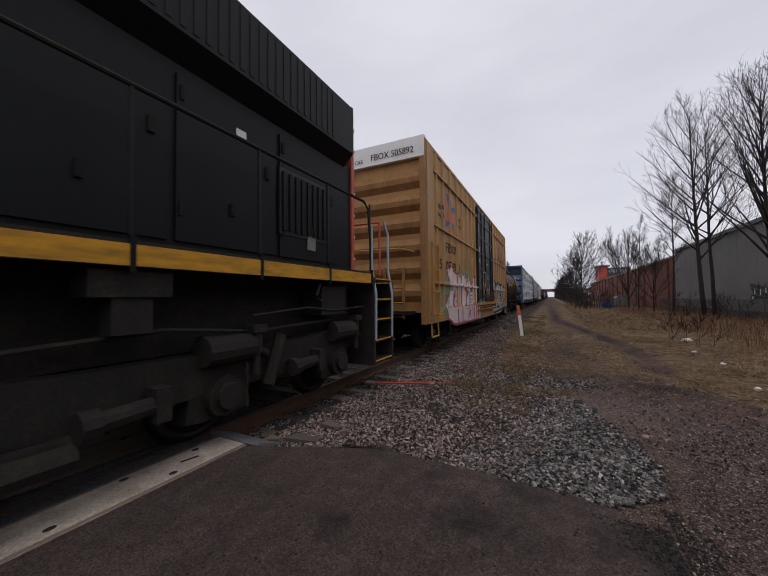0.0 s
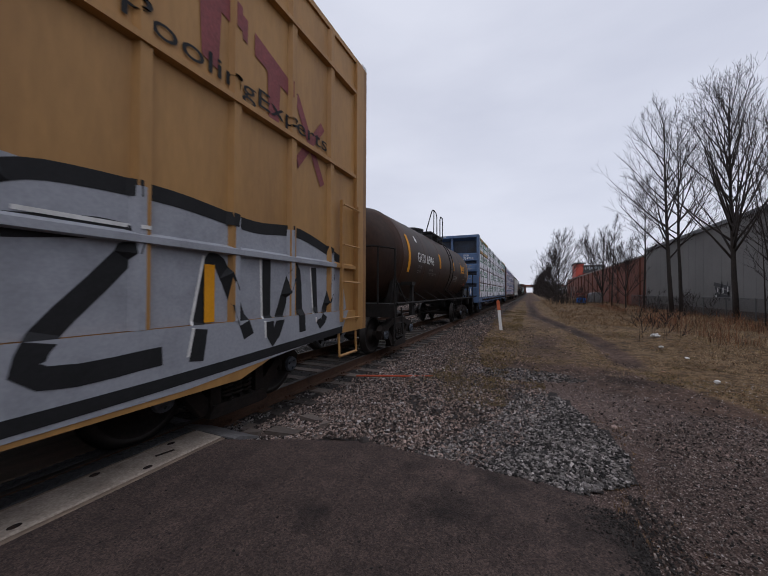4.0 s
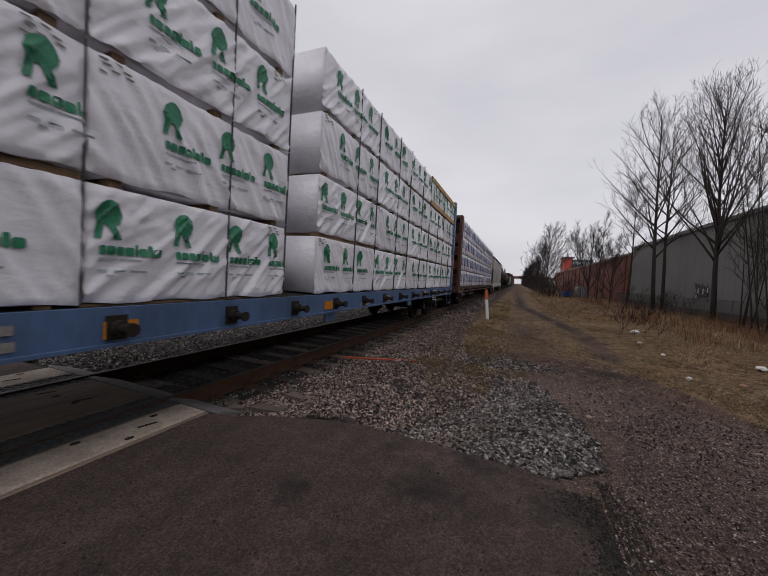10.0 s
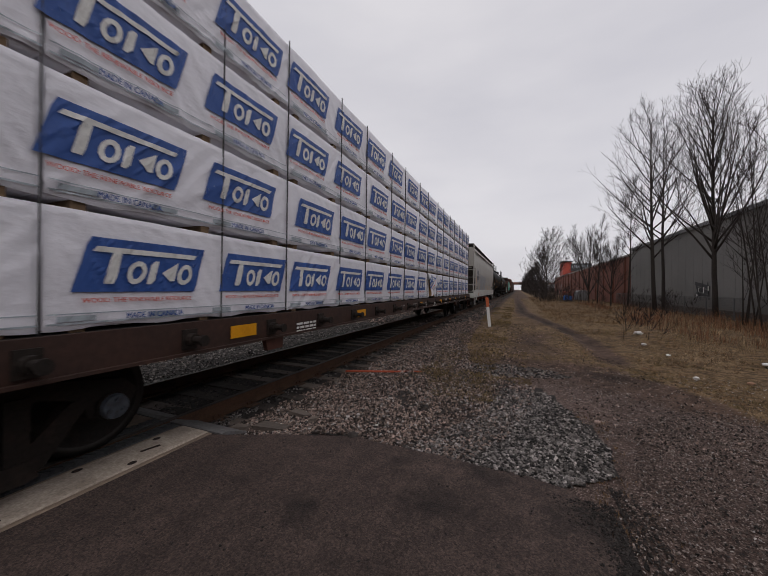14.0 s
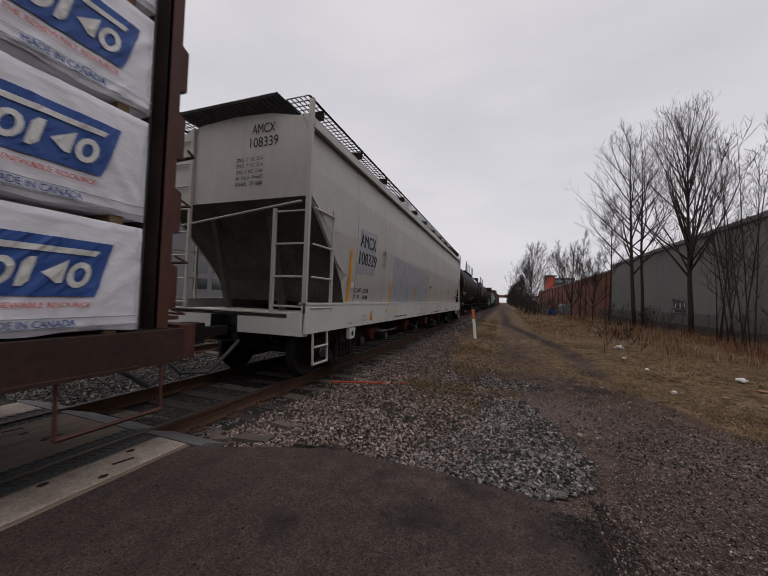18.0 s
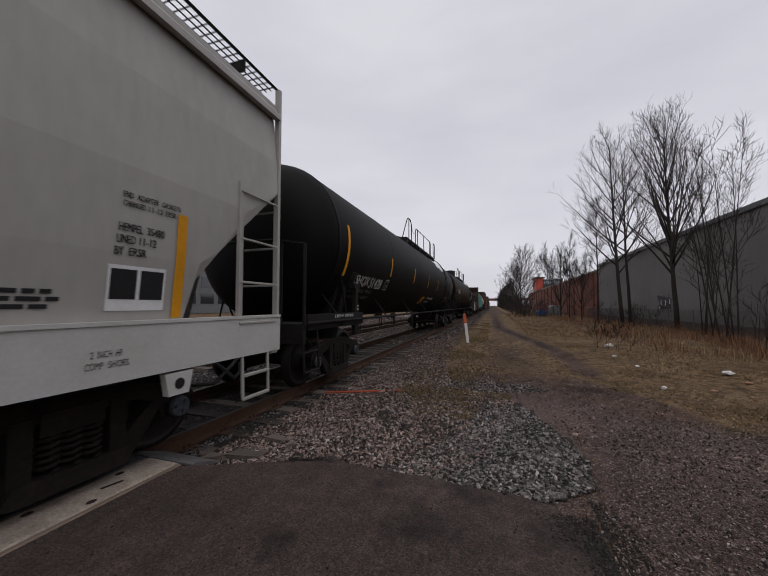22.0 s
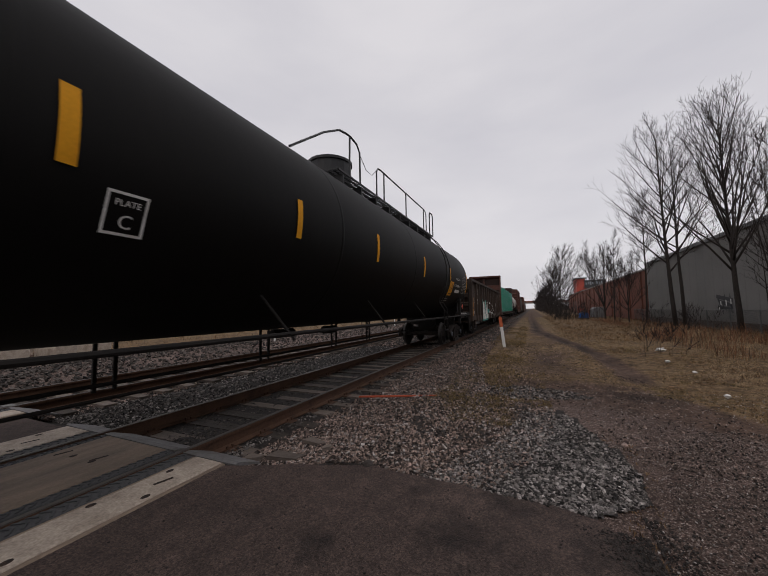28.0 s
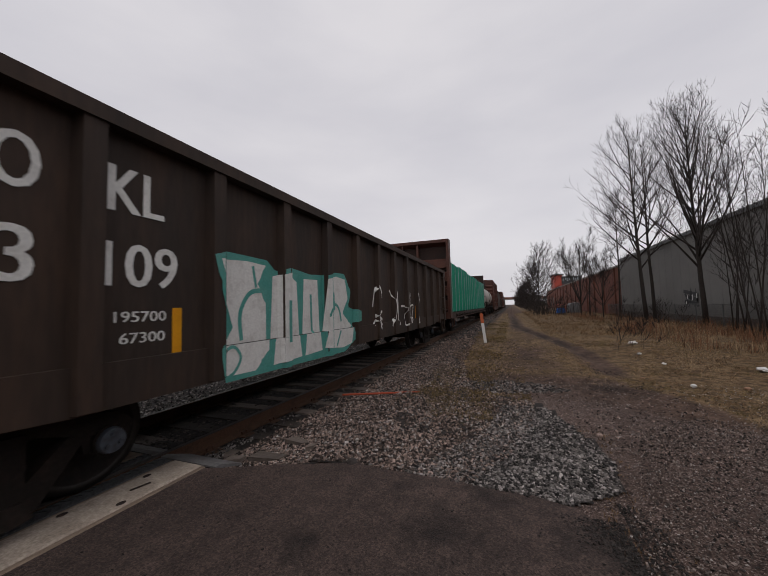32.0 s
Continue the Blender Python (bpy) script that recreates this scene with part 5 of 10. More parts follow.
part("wall", bm, M["red_paint"], tower)
bm = BM0()
box(bm, 13.4, 18.0, 104.2, 111, 0, 8.0)
part("annex", bm, M["brick"], tower)
bm = BM0()
box(bm, 13.2, 18.2, 103.8, 104.0, 6.7, 8.8)
part("sign_panel", bm, M["roof_dark"], tower)
for k in range(9):
    bm = BM0()
    u = 13.5 + k * 0.5
    box(bm, u, u + 0.3, 103.76, 103.8, 7.5 + 0.2 * (k % 2), 8.2 + 0.1 * (k % 3))
    part("sign_mark", bm, M["print_pale"], tower)
bm = BM0()
box(bm, 11.0, 13.8, 103.6, 112.2, 9.2, 9.5)
part("roof", bm, M["roof_dark"], tower)

# small clutter at the brick building: low red railing, blue tarp, crates
for k, (x, y, z0, sx, sy, h, mt, nm, lab, cat) in enumerate(((6.3, 52.0, 0, 1.1, 0.8, 0.8, "blue_plastic", "covered_pile", "low pile under a dark blue sheet", "pile"), (8.4, 55.0, 0, 1.6, 1.2, 1.5, "siding_dark", "utility_cabinet", "grey utility cabinet by the brick wall", "cabinet"),
                                                     (7.4, 59.0, 0, 1.2, 1.2, 1.1, "brick", "crate", "reddish wooden crate by the brick wall", "crate"))):
    ob = thing(nm, lab, cat, at=pose(x, y, ground_z(x, y) - 0.02, 0, 0, 12 * k))
    bm = BM0()
    prism(bm, [(-sx / 2, 0), (sx / 2, 0), (sx / 2 * 0.92, h * 0.85), (sx * 0.2, h), (-sx * 0.3, h * 0.95), (-sx / 2 * 0.95, h * 0.8)], -sy / 2, sy / 2)
    part("body", bm, M[mt], ob)
    bm = BM0()
    box(bm, -sx / 2 - 0.04, sx / 2 + 0.04, -sy / 2 - 0.04, sy / 2 + 0.04, 0, 0.08)
    part("base", bm, M["tie"], ob)
rail_fence = thing("steel_railing", "low rusty red steel railing before the brick building", "railing")
for k in range(9):
    bm = BM0()
    tube(bm, [(7.6 + 0.12 * k, 60 + 2.2 * k, -0.1), (7.6 + 0.12 * k, 60 + 2.2 * k, 1.3)], 0.05, 6)
    part("post", bm, M["red_paint"], rail_fence)
for z in (0.6, 1.2):
    bm = BM0()
    tube(bm, [(7.6, 60, z), (8.56, 77.6, z)], 0.04, 6)
    part("rail", bm, M["red_paint"], rail_fence)

# chain-link fence before the warehouse
fence = thing("chain_link_fence", "low chain-link fence along the warehouse wall", "fence")
for k in range(15):
    bm = BM0()
    tube(bm, [(10.1, 6 + 2.7 * k, -0.2), (10.1, 6 + 2.7 * k, 1.22)], 0.03, 6)
    part("post", bm, M["fence"], fence)
bm = BM0()
tube(bm, [(10.1, 6, 1.2), (10.1, 43.8, 1.2)], 0.022, 5)
part("top_rail", bm, M["fence"], fence)
bm = BM0()
y = 6.0
while y < 43.0:
    for s in (-1, 1):
        tube(bm, [(10.1, y if s > 0 else y + 1.15, 0.02), (10.1, y + 1.15 if s > 0 else y, 1.2)], 0.004, 3)
    y += 0.09
tagged(part("wire_mesh", bm, M["fence"], fence), kind="stuff")

# overbridge across the line
bridge = thing("overbridge", "distant road overbridge crossing the railway", "bridge")
bm = BM0()
box(bm, -70, 70, 330, 338, 5.6, 7.0)
part("deck", bm, M["concrete_far"], bridge)
bm = BM0()
box(bm, -70, 70, 329.7, 330.0, 6.6, 8.0)
part("parapet", bm, M["brick"], bridge)
for x in (-24, -12.5, 7.5, 20):
    bm = BM0()
    box(bm, x - 0.8, x + 0.8, 331, 337, -0.3, 5.6)
    part("pier", bm, M["concrete_far"], bridge)

# ---- marker stake, painted lath, litter ----
stake = thing("marker_stake", "white wooden marker stake with orange top, leaning slightly", "stake", at=pose(-1.06, 14.1, ground_z(-1.06, 14.1), 0, -6, 10))
bm = BM0()
box(bm, -0.055, 0.055, -0.025, 0.025, -0.1, 0.80)
part("post", bm, M["white"], stake)
bm = BM0()
prism(bm, [(-0.06, 0.80), (0.06, 0.80), (0.06, 1.16), (0.0, 1.22), (-0.06, 1.16)], -0.03, 0.03)
part("top", bm, M["orange"], stake)
for a, b, nm in (((-2.92, 5.42), (-1.58, 5.76), "painted_lath"),):
    bm = BM0()
    n = 8
    pts = [(a[0] + (b[0] - a[0]) * i / n, a[1] + (b[1] - a[1]) * i / n) for i in range(n + 1)]
    tube(bm, [(x, y, -0.075 + 0.055 * i / n) for i, (x, y) in enumerate(pts)], 0.018, 6)
    solid("painted_lath", bm, M["spray_red"], "thin orange-red painted lath lying across the ballast", "lath")
for x, y, s in ((3.23, 9.6, 0.045), (2.8, 7.17, 0.042), (3.65, 13.2, 0.11), (4.65, 9.05, 0.085), (3.24, 11.25, 0.05)):
    bm = BM0()
    bmesh.ops.create_icosphere(bm, subdivisions=2, radius=s)
    for v in bm.verts:
        v.co *= 1 + 0.9 * noise.noise(v.co * 22 + Vector((x, y, 3)))
        v.co.z *= 0.55
    ob = solid("litter", bm, M["litter"], "crumpled white scrap of litter in the dead grass", "litter", "scraps of litter")
    ob.location = (x, y, ground_z(x, y) + s * 0.35 + 0.03)

for x, y, s in ((3.56, 7.32, 0.06), (4.56, 8.27, 0.07), (3.9, 7.0, 0.045), (2.3, 7.9, 0.04)):
    bm = BM0()
    bmesh.ops.create_icosphere(bm, subdivisions=1, radius=s)
    for v in bm.verts:
        v.co *= 1 + 0.4 * noise.noise(v.co * 12 + Vector((x, y, 5)))
        v.co.z *= 0.5
    ob = solid("stone", bm, M["tan_stone"], "rounded tan stone in the dead grass", "stone", "tan stones")
    ob.location = (x, y, ground_z(x, y) + s * 0.3)

# ---- beyond the tracks ----
garage = thing("parking_garage", "grey concrete parking garage of several open decks", "building", at=pose(-60, 6, 0))
bm = BM0()
box(bm, -26, 0, -8, 11, 0, 13.2)
part("stair_tower", bm, M["concrete_far"], garage)
for k in range(5):
    z = 0.3 + 2.9 * k
    bm = BM0()
    box(bm, -26, 0, 11, 30, z - 0.3, z)
    box(bm, -0.3, 0, 11, 30, z, z + 1.15)
    part("deck", bm, M["concrete_far"], garage)
    bm = BM0()
    box(bm, -26, -10, 11, 30, z, z + 2.6) if k < 4 else box(bm, -26, -24, 11, 30, z, z + 1.0)
    part("dark_interior", bm, M["roof_dark"], garage)
for k in range(5):
    bm = BM0()
    box(bm, -0.6, -0.05, 11.2 + 4.4 * k, 11.8 + 4.4 * k, 0, 12)
    part("column", bm, M["concrete_far"], garage)
for k in range(4):
    bm = BM0()
    box(bm, 0.0, 0.05, 3.5, 9.5, 1.6 + 2.9 * k, 2.7 + 2.9 * k)
    part("opening", bm, M["roof_dark"], garage)
works = thing("industrial_hall", "blue-grey glazed industrial hall beyond the tracks", "building", at=pose(-58, 48, 0))
bm = BM0()
box(bm, -30, 0, -10, 30, 0, 23.5)
part("wall", bm, M["siding_dark"], works)
for j in range(4):
    for k in range(7):
        bm = BM0()
        box(bm, -0.02, 0.06, 1.2 + 4.6 * k, 4.6 + 4.6 * k, 2 + 3.4 * j, 4.2 + 3.4 * j)
        part("window", bm, M["glass"], works)
bm = BM0()
prism(bm, [(-30.3, 23.5), (-15, 27.0), (0.3, 23.5)], -10.3, 30.3)
part("roof", bm, M["spruce"], works)
for k in range(4):
    bm = BM0()
    tube(bm, [(-6, -7 + 1.5 * (k % 2) + 9 * (k // 2), 24.0), (-6, -7 + 1.5 * (k % 2) + 9 * (k // 2), 27.6)], 0.5, 10)
    part("vent_pipe", bm, M["siding"], works)
hut = thing("white_hut", "small white metal equipment hut beside the tracks", "hut", at=pose(-21.5, 6.2, -0.1))
bm = BM0()
box(bm, -2.2, 0, -1.6, 1.2, 0.2, 2.7)
part("wall", bm, M["white"], hut)
bm = BM0()
prism(bm, [(-2.35, 2.65), (-1.1, 3.0), (0.15, 2.65)], -1.75, 1.35)
part("roof", bm, M["siding"], hut)
bm = BM0()
box(bm, 0, 0.04, -0.6, 0.3, 0.3, 2.3)
part("door", bm, M["siding"], hut)
bm = BM0()
box(bm, -2.4, 0.2, -1.8, 1.4, 0, 0.2)
part("base", bm, M["concrete_far"], hut)
barrel = thing("blue_container", "blue plastic container with yellow lid on a post", "container", at=pose(-40, 15.6, -0.1))
bm = BM0()
tube(bm, [(0, 0, 0.9), (0, 0, 2.1)], 0.55, 14)
part("body", bm, M["blue_plastic"], barrel)
bm = BM0()
tube(bm, [(0, 0, 2.1), (0, 0, 2.35)], 0.58, 14, 0.25)
part("lid", bm, M["yellow"] if "yellow" in M else M["orange"], barrel)
bm = BM0()
tube(bm, [(0, 0, 0), (0, 0, 0.9)], 0.08, 6)
part("post", bm, M["fence"], barrel)
rnd = random.Random(5)
for x, y, h in ((-34, 11.0, 7.0), (-37, 8.5, 8.0), (-33, 5.5, 6.2)):
    sp = thing("spruce", "dark green conical spruce beyond the tracks", "tree", "spruces beyond the tracks", at=pose(x, y, -0.1))
    bm = BM0()
    tube(bm, [(0, 0, 0), (0, 0, h)], 0.14, 6, 0.02)
    part("trunk", bm, M["bark"], sp)
    V, F = [], []
    for k in range(900):
        f = rnd.random() ** 0.8
        z = h * (0.06 + 0.92 * f)
        r = (1 - f) * h * 0.24 * (0.55 + 0.45 * ((f * 14) % 1.0)) + 0.08
        a = rnd.uniform(0, 6.28)
        d = Vector((math.cos(a), math.sin(a), -0.25))
        s = Vector((-math.sin(a), math.cos(a), 0)) * (0.10 + 0.12 * (1 - f))
        p = Vector((0, 0, z)) + d * r * rnd.uniform(0.2, 0.6)
        q = Vector((0, 0, z)) + d * r
        b = len(V)
        V += [tuple(p - s), tuple(p + s), tuple(q + Vector((0, 0, 0.1)))]
        V += [tuple(p + Vector((0, 0, 0.12))), tuple(p - Vector((0, 0, 0.12))), tuple(q)]
        F += [(b, b + 1, b + 2), (b + 3, b + 4, b + 5)]
    me = bpy.data.meshes.new("needles")
    me.from_pydata(V, [], F)
    me.materials.append(M["spruce"])
    tagged(part("needles", me, None, sp), kind="stuff")
for k in range(5):
    bm = BM0()
    prism(bm, [(-0.3, 0), (0.3, 0), (0.3, 0.35), (0.2, 0.7), (-0.2, 0.7), (-0.3, 0.35)], -0.9, 0.9)
    ob = solid("concrete_block", bm, M["concrete"], "weathered concrete barrier block beyond the tracks", "barrier", "concrete blocks")
    ob.matrix_world = pose(-15.5 - 0.8 * k, 5.2 + 1.3 * (k % 3), -0.08, 0, 0, 70 + 17 * k)
for k in range(4):
    sg = thing("marker_post", "thin white marker post beyond the second track", "post", "marker posts", at=pose(-12.6, 14 + 17 * k, -0.1))
    bm = BM0()
    tube(bm, [(0, 0, 0), (0, 0, 1.3)], 0.05, 6)
    part("post", bm, M["white"], sg)
# rows of houses and sheds that close the far side
for k, (x, y, w, d, h, mt) in enumerate(((-75, 95, 22, 30, 8, "brick"), (-60, 140, 16, 34, 7, "siding"), (-70, 195, 24, 40, 9, "concrete_far"), (-90, -30, 30, 30, 9, "brick"), (30, -70, 60, 20, 8, "siding"), (-30, -80, 40, 20, 9, "brick"))):
    hs0 = thing("far_building", "plain low building in the distance", "building", "distant buildings", at=pose(x, y, -0.2))
    bm = BM0()
    box(bm, -w / 2, w / 2, 0, d, 0, h)
    part("wall", bm, M[mt], hs0)
    bm = BM0()
    prism(bm, [(-w / 2 - 0.3, h), (0, h + 1.4), (w / 2 + 0.3, h)], -0.3, d + 0.3)
    part("roof", bm, M["roof_dark"], hs0)
    for j in range(int(d // 5)):
        bm = BM0()
        box(bm, w / 2 - 0.02, w / 2 + 0.05, 1.5 + 5 * j, 3.8 + 5 * j, 1.6, 3.2)
        part("window", bm, M["glass"], hs0)


# ---- the train: every car rolls towards -y; its own y runs back from its leading end, x points to the viewer's side ----
SPEED, WHEEL_R, START = 4.63, 0.457, 0.11
MOVING, TURNING = [], []
BM = bmesh.new


def side(x, eps=0.005):
    return lambda y, z: (x + eps, y, z)


def wheel_mesh():
    bm = BM()
    rim = [(0.0, 0.46), (0.03, 0.49), (0.035, 0.457), (0.13, 0.45), (0.135, 0.38), (0.08, 0.36), (0.075, 0.15), (0.15, 0.13), (0.15, 0.0)]
    back = [(0.0, 0.46), (0.0, 0.37), (0.05, 0.35), (0.05, 0.15), (-0.02, 0.13), (-0.02, 0.0)]
    n = 32
    for prof in (rim, back):
        rings = []
        for x, r in prof:
            rings.append([bm.verts.new((x, r * math.cos(q), r * math.sin(q))) for q in (2 * math.pi * i / n for i in range(n))])
        for u, w in zip(rings, rings[1:]):
            for j in range(n):
                bm.faces.new((u[j], u[(j + 1) % n], w[(j + 1) % n], w[j]))
    bmesh.ops.remove_doubles(bm, verts=bm.verts[:], dist=0.0005)
    me = mesh_of("wheel", bm, [M["wheel"], M["steel"]], True)
    for p in me.polygons:
        r = math.hypot(p.center.y, p.center.z)
        if r > 0.44 or (0.385 < r and p.center.x > 0.13):
            p.material_index = 1
    return me


def axle_mesh():
    bm = BM()
    disc(bm, (0, 0), 0.085, -1.0, 1.0, 12)
    for s in (-1, 1):
        disc(bm, (0, 0), 0.12, s * 0.98, s * 1.16, 16)
        disc(bm, (0, 0), 0.105, s * 1.165, s * 1.20, 18, 0.095)
        for k in range(3):
            q = 2 * math.pi * k / 3
            disc(bm, (0.058 * math.cos(q), 0.058 * math.sin(q)), 0.020, s * 1.16, s * 1.222, 6)
    me = mesh_of("axle", bm, [M["bogie"], M["axle_cap"]])
    for p in me.polygons:
        if abs(p.center.x) > 1.17:
            p.material_index = 1
    return me


def side_frame_mesh():
    bm = BM()
    a, b = 1.0, 1.14
    prism(bm, [(-1.08, 0.56), (-0.98, 0.66), (-0.55, 0.74), (-0.4, 0.80), (0.4, 0.80), (0.55, 0.74), (0.98, 0.66), (1.08, 0.56), (1.06, 0.48), (0.75, 0.53), (0.45, 0.63), (-0.45, 0.63), (-0.75, 0.53), (-1.06, 0.48)], a, b, "x")
    for s in (-1, 1):
        prism(bm, [(s * 0.76, 0.56), (s * 0.62, 0.56), (s * 0.32, 0.27), (s * 0.32, 0.15), (s * 0.46, 0.15)], a + 0.01, b - 0.01, "x")
        prism(bm, [(s * 0.38, 0.68), (s * 0.25, 0.68), (s * 0.25, 0.22), (s * 0.38, 0.22)], a + 0.015, b + 0.02, "x")
        prism(bm, [(s * 1.08, 0.56), (s * 1.03, 0.36), (s * 1.0, 0.36), (s * 1.0, 0.54)], a, b - 0.02, "x")
        prism(bm, [(s * 0.78, 0.55), (s * 0.77, 0.38), (s * 0.73, 0.40), (s * 0.7, 0.56)], a, b - 0.02, "x")
    prism(bm, [(-0.42, 0.13), (-0.36, 0.25), (0.36, 0.25), (0.42, 0.13), (0.34, 0.11), (-0.34, 0.11)], a - 0.04, b + 0.05, "x")
    me = mesh_of("side_frame", bm, M["bogie"])
    return me


def spring_mesh():
    bm = BM()
    n = 44
    pts = [(1.10 + 0.062 * math.cos(q), 0.062 * math.sin(q), 0.26 + 0.27 * i / n) for i, q in ((i, 2 * math.pi * 5.5 * i / n) for i in range(n + 1))]
    tube(bm, pts, 0.018, 5)
    return mesh_of("spring", bm, M["bogie"], True)


def bolster_mesh():
    bm = BM()
    box(bm, -1.16, 1.16, -0.21, 0.21, 0.53, 0.70)
    box(bm, -0.35, 0.35, -0.25, 0.25, 0.66, 0.80)
    for s in (-1, 1):
        tube(bm, [(-0.85, s * 0.36, 0.42), (0.85, s * 0.36, 0.42)], 0.05, 6)
        for u in (-0.7, 0.7):
            box(bm, u - 0.06, u + 0.06, s * 0.36 - 0.04, s * 0.36 + 0.06, 0.32, 0.6)
    return mesh_of("bolster", bm, M["bogie"])


WHEEL, AXLE, FRAME, SPRING, BOLSTER = wheel_mesh(), axle_mesh(), side_frame_mesh(), spring_mesh(), bolster_mesh()


def wheelset(car, y, r=WHEEL_R):
    ax = part("wheelset", AXLE, None, car)
    ax.matrix_basis = pose(0, y, WHEEL_R)
    for s in (-1, 1):
        w = part("wheel", WHEEL, None, ax)
        w.matrix_basis = pose(0.70, 0, 0) if s > 0 else pose(-0.70, 0, 0, 0, 0, 180)
    TURNING.append((ax, y))


def bogie(car, y, base=1.78):
    for s in (-1, 1):
        f = part("side_frame", FRAME, None, car)
        f.matrix_basis = pose(0, y, 0) if s > 0 else pose(0, y, 0, 0, 0, 180)
        for u in (-0.14, 0.0, 0.14):
            sp = part("spring", SPRING, None, f)
            sp.matrix_basis = pose(0, u, 0)
    b = part("bolster", BOLSTER, None, car)
    b.matrix_basis = pose(0, y, 0)
    for u in (-base / 2, base / 2):
        wheelset(car, y + u)


def coupler(car, y, s):
    """A coupler, its draft gear and a hanging air hose at an end; s is -1 at the leading end, 1 at the rear."""
    bm = BM()
    box(bm, -0.17, 0.17, *sorted((y - s * 0.9, y)), 0.72, 1.02)
    box(bm, -0.08, 0.08, *sorted((y, y + s * 0.55)), 0.80, 0.94)
    prism(bm, [(-0.14, y + s * 0.5), (0.16, y + s * 0.5), (0.18, y + s * 0.72), (0.05, y + s * 0.88), (-0.02, y + s * 0.72), (-0.14, y + s * 0.86)], 0.73, 1.02, "z")
    part("coupler", bm, M["under"], car)
    bm = BM()
    tube(bm, [(0.32, y, 0.72), (0.34, y + s * 0.25, 0.55), (0.30, y + s * 0.55, 0.33), (0.15, y + s * 0.85, 0.36), (0.05, y + s * 0.95, 0.5)], 0.028, 6)
    part("air_hose", bm, M["rubber"], car)


def ladder_rungs(bm, x0, x1, y0, y1, zs, r=0.011):
    for z in zs:
        tube(bm, [(x0, y0, z), (x1, y1, z)], r, 5)


def brake_rigging(car, y0, y1):
    bm = BM()
    tube(bm, [(0.25, y0, 0.62), (0.25, y1, 0.62)], 0.02, 5)
    tube(bm, [(-0.35, y0, 0.66), (-0.35, y1, 0.66)], 0.025, 5)
    part("brake_pipe", bm, M["under"], car)
    bm = BM()
    m = (y0 + y1) / 2
    tube(bm, [(-0.45, m - 1.2, 1.04), (-0.45, m - 0.6, 1.04)], 0.09, 12)
    part("air_reservoir", bm, M["under"], car)
    bm = BM()
    tube(bm, [(-0.2, m + 0.2, 1.04), (-0.2, m + 0.7, 1.04)], 0.09, 12)
    part("brake_cylinder", bm, M["under"], car)


def spoked_wheel(car, x, y, z, r=0.27):
    """A hand-brake wheel facing along the track."""
    bm = BM()
    spot = lambda a, q=1.0: (x + q * r * math.cos(a), y, z + q * r * math.sin(a))
    for k in range(14):
        tube(bm, [spot(2 * math.pi * k / 14), spot(2 * math.pi * (k + 1) / 14)], 0.018, 5)
    for k in range(4):
        tube(bm, [spot(math.pi * k / 4, -1.0), spot(math.pi * k / 4)], 0.011, 4)
    part("brake_wheel", bm, M["under"], car)


def new_car(name, label, category, y0):
    car = thing(name, label, category, "cars of the freight train", at=pose(TRACK_X, y0, 0))
    MOVING.append((car, y0))
    return car


def plates(car, x, items, mat, name="lettering", label="", place=None, thick=False):
    """Lettering on one side, a part for each word: items of (text, y, z, height[, width])."""
    for it in items:
        words = it[0].split(" ")
        full = letters(it[0], it[4] if len(it) > 4 else None, it[3])[0]
        width = float(full[:, 0].max())
        step = width / max(len(it[0]), 1)
        at = 0
        for w in words:
            if w:
                bm = BM()
                lettering(bm, w, it[1] + at * step, it[2], it[3], place or side(x), width if len(words) == 1 else step * (len(w) - 0.15), thick)
                part(name, bm, M[mat], car, label)
            at += len(w) + 1


def strokes(car, items, mat, place, label=""):
    """Spray-painted strokes, each a part: (points, width)."""
    for pts, w in items:
        bm = BM()
        brush(bm, pts, w, place)
        part("spray_paint", bm, M[mat], car, label)


def bars(car, x, rows, mat, name="small_print", place=None):
    """Lines of print too small to read: rows of (y, z, length, height), broken into words."""
    rnd = random.Random(len(rows) * 7 + 3)
    pl = place or side(x)
    for y, z, ln, h in rows:
        bm = BM()
        u = y
        while u < y + ln - 0.01:
            w = min(rnd.uniform(1.2, 4.5) * h, y + ln - u)
            patch(bm, [(u, z), (u + w, z), (u + w, z + h), (u, z + h)], pl)
            u += w + h * 0.7
        part(name, bm, M[mat], car)


def stripe_parts(car, marks, place, mat="yellow", label="yellow reflective stripe"):
    """Reflective stripes, each a part: (y, z, width, height)."""
    for y, z, w, h in marks:
        bm = BM()
        n = max(1, int(h / 0.1))
        for i in range(n):
            patch(bm, [(y, z + h * i / n), (y + w, z + h * i / n), (y + w, z + h * (i + 1) / n), (y, z + h * (i + 1) / n)], place)
        part("reflective_stripe", bm, M[mat], car, label)


def box_mark(bm, y, z, w, h, t, place):
    for a in ((y, z, y + w, z + t), (y, z + h - t, y + w, z + h), (y, z, y + t, z + h), (y + w - t, z, y + w, z + h)):
        patch(bm, [(a[0], a[1]), (a[2], a[1]), (a[2], a[3]), (a[0], a[3])], place)


# ---- boxcar ----
BOX_POSTS = [0.80, 1.41, 2.19, 2.98, 3.73, 4.45, 5.15, 5.75] + [10.5 + 0.88 * i for i in range(6)]


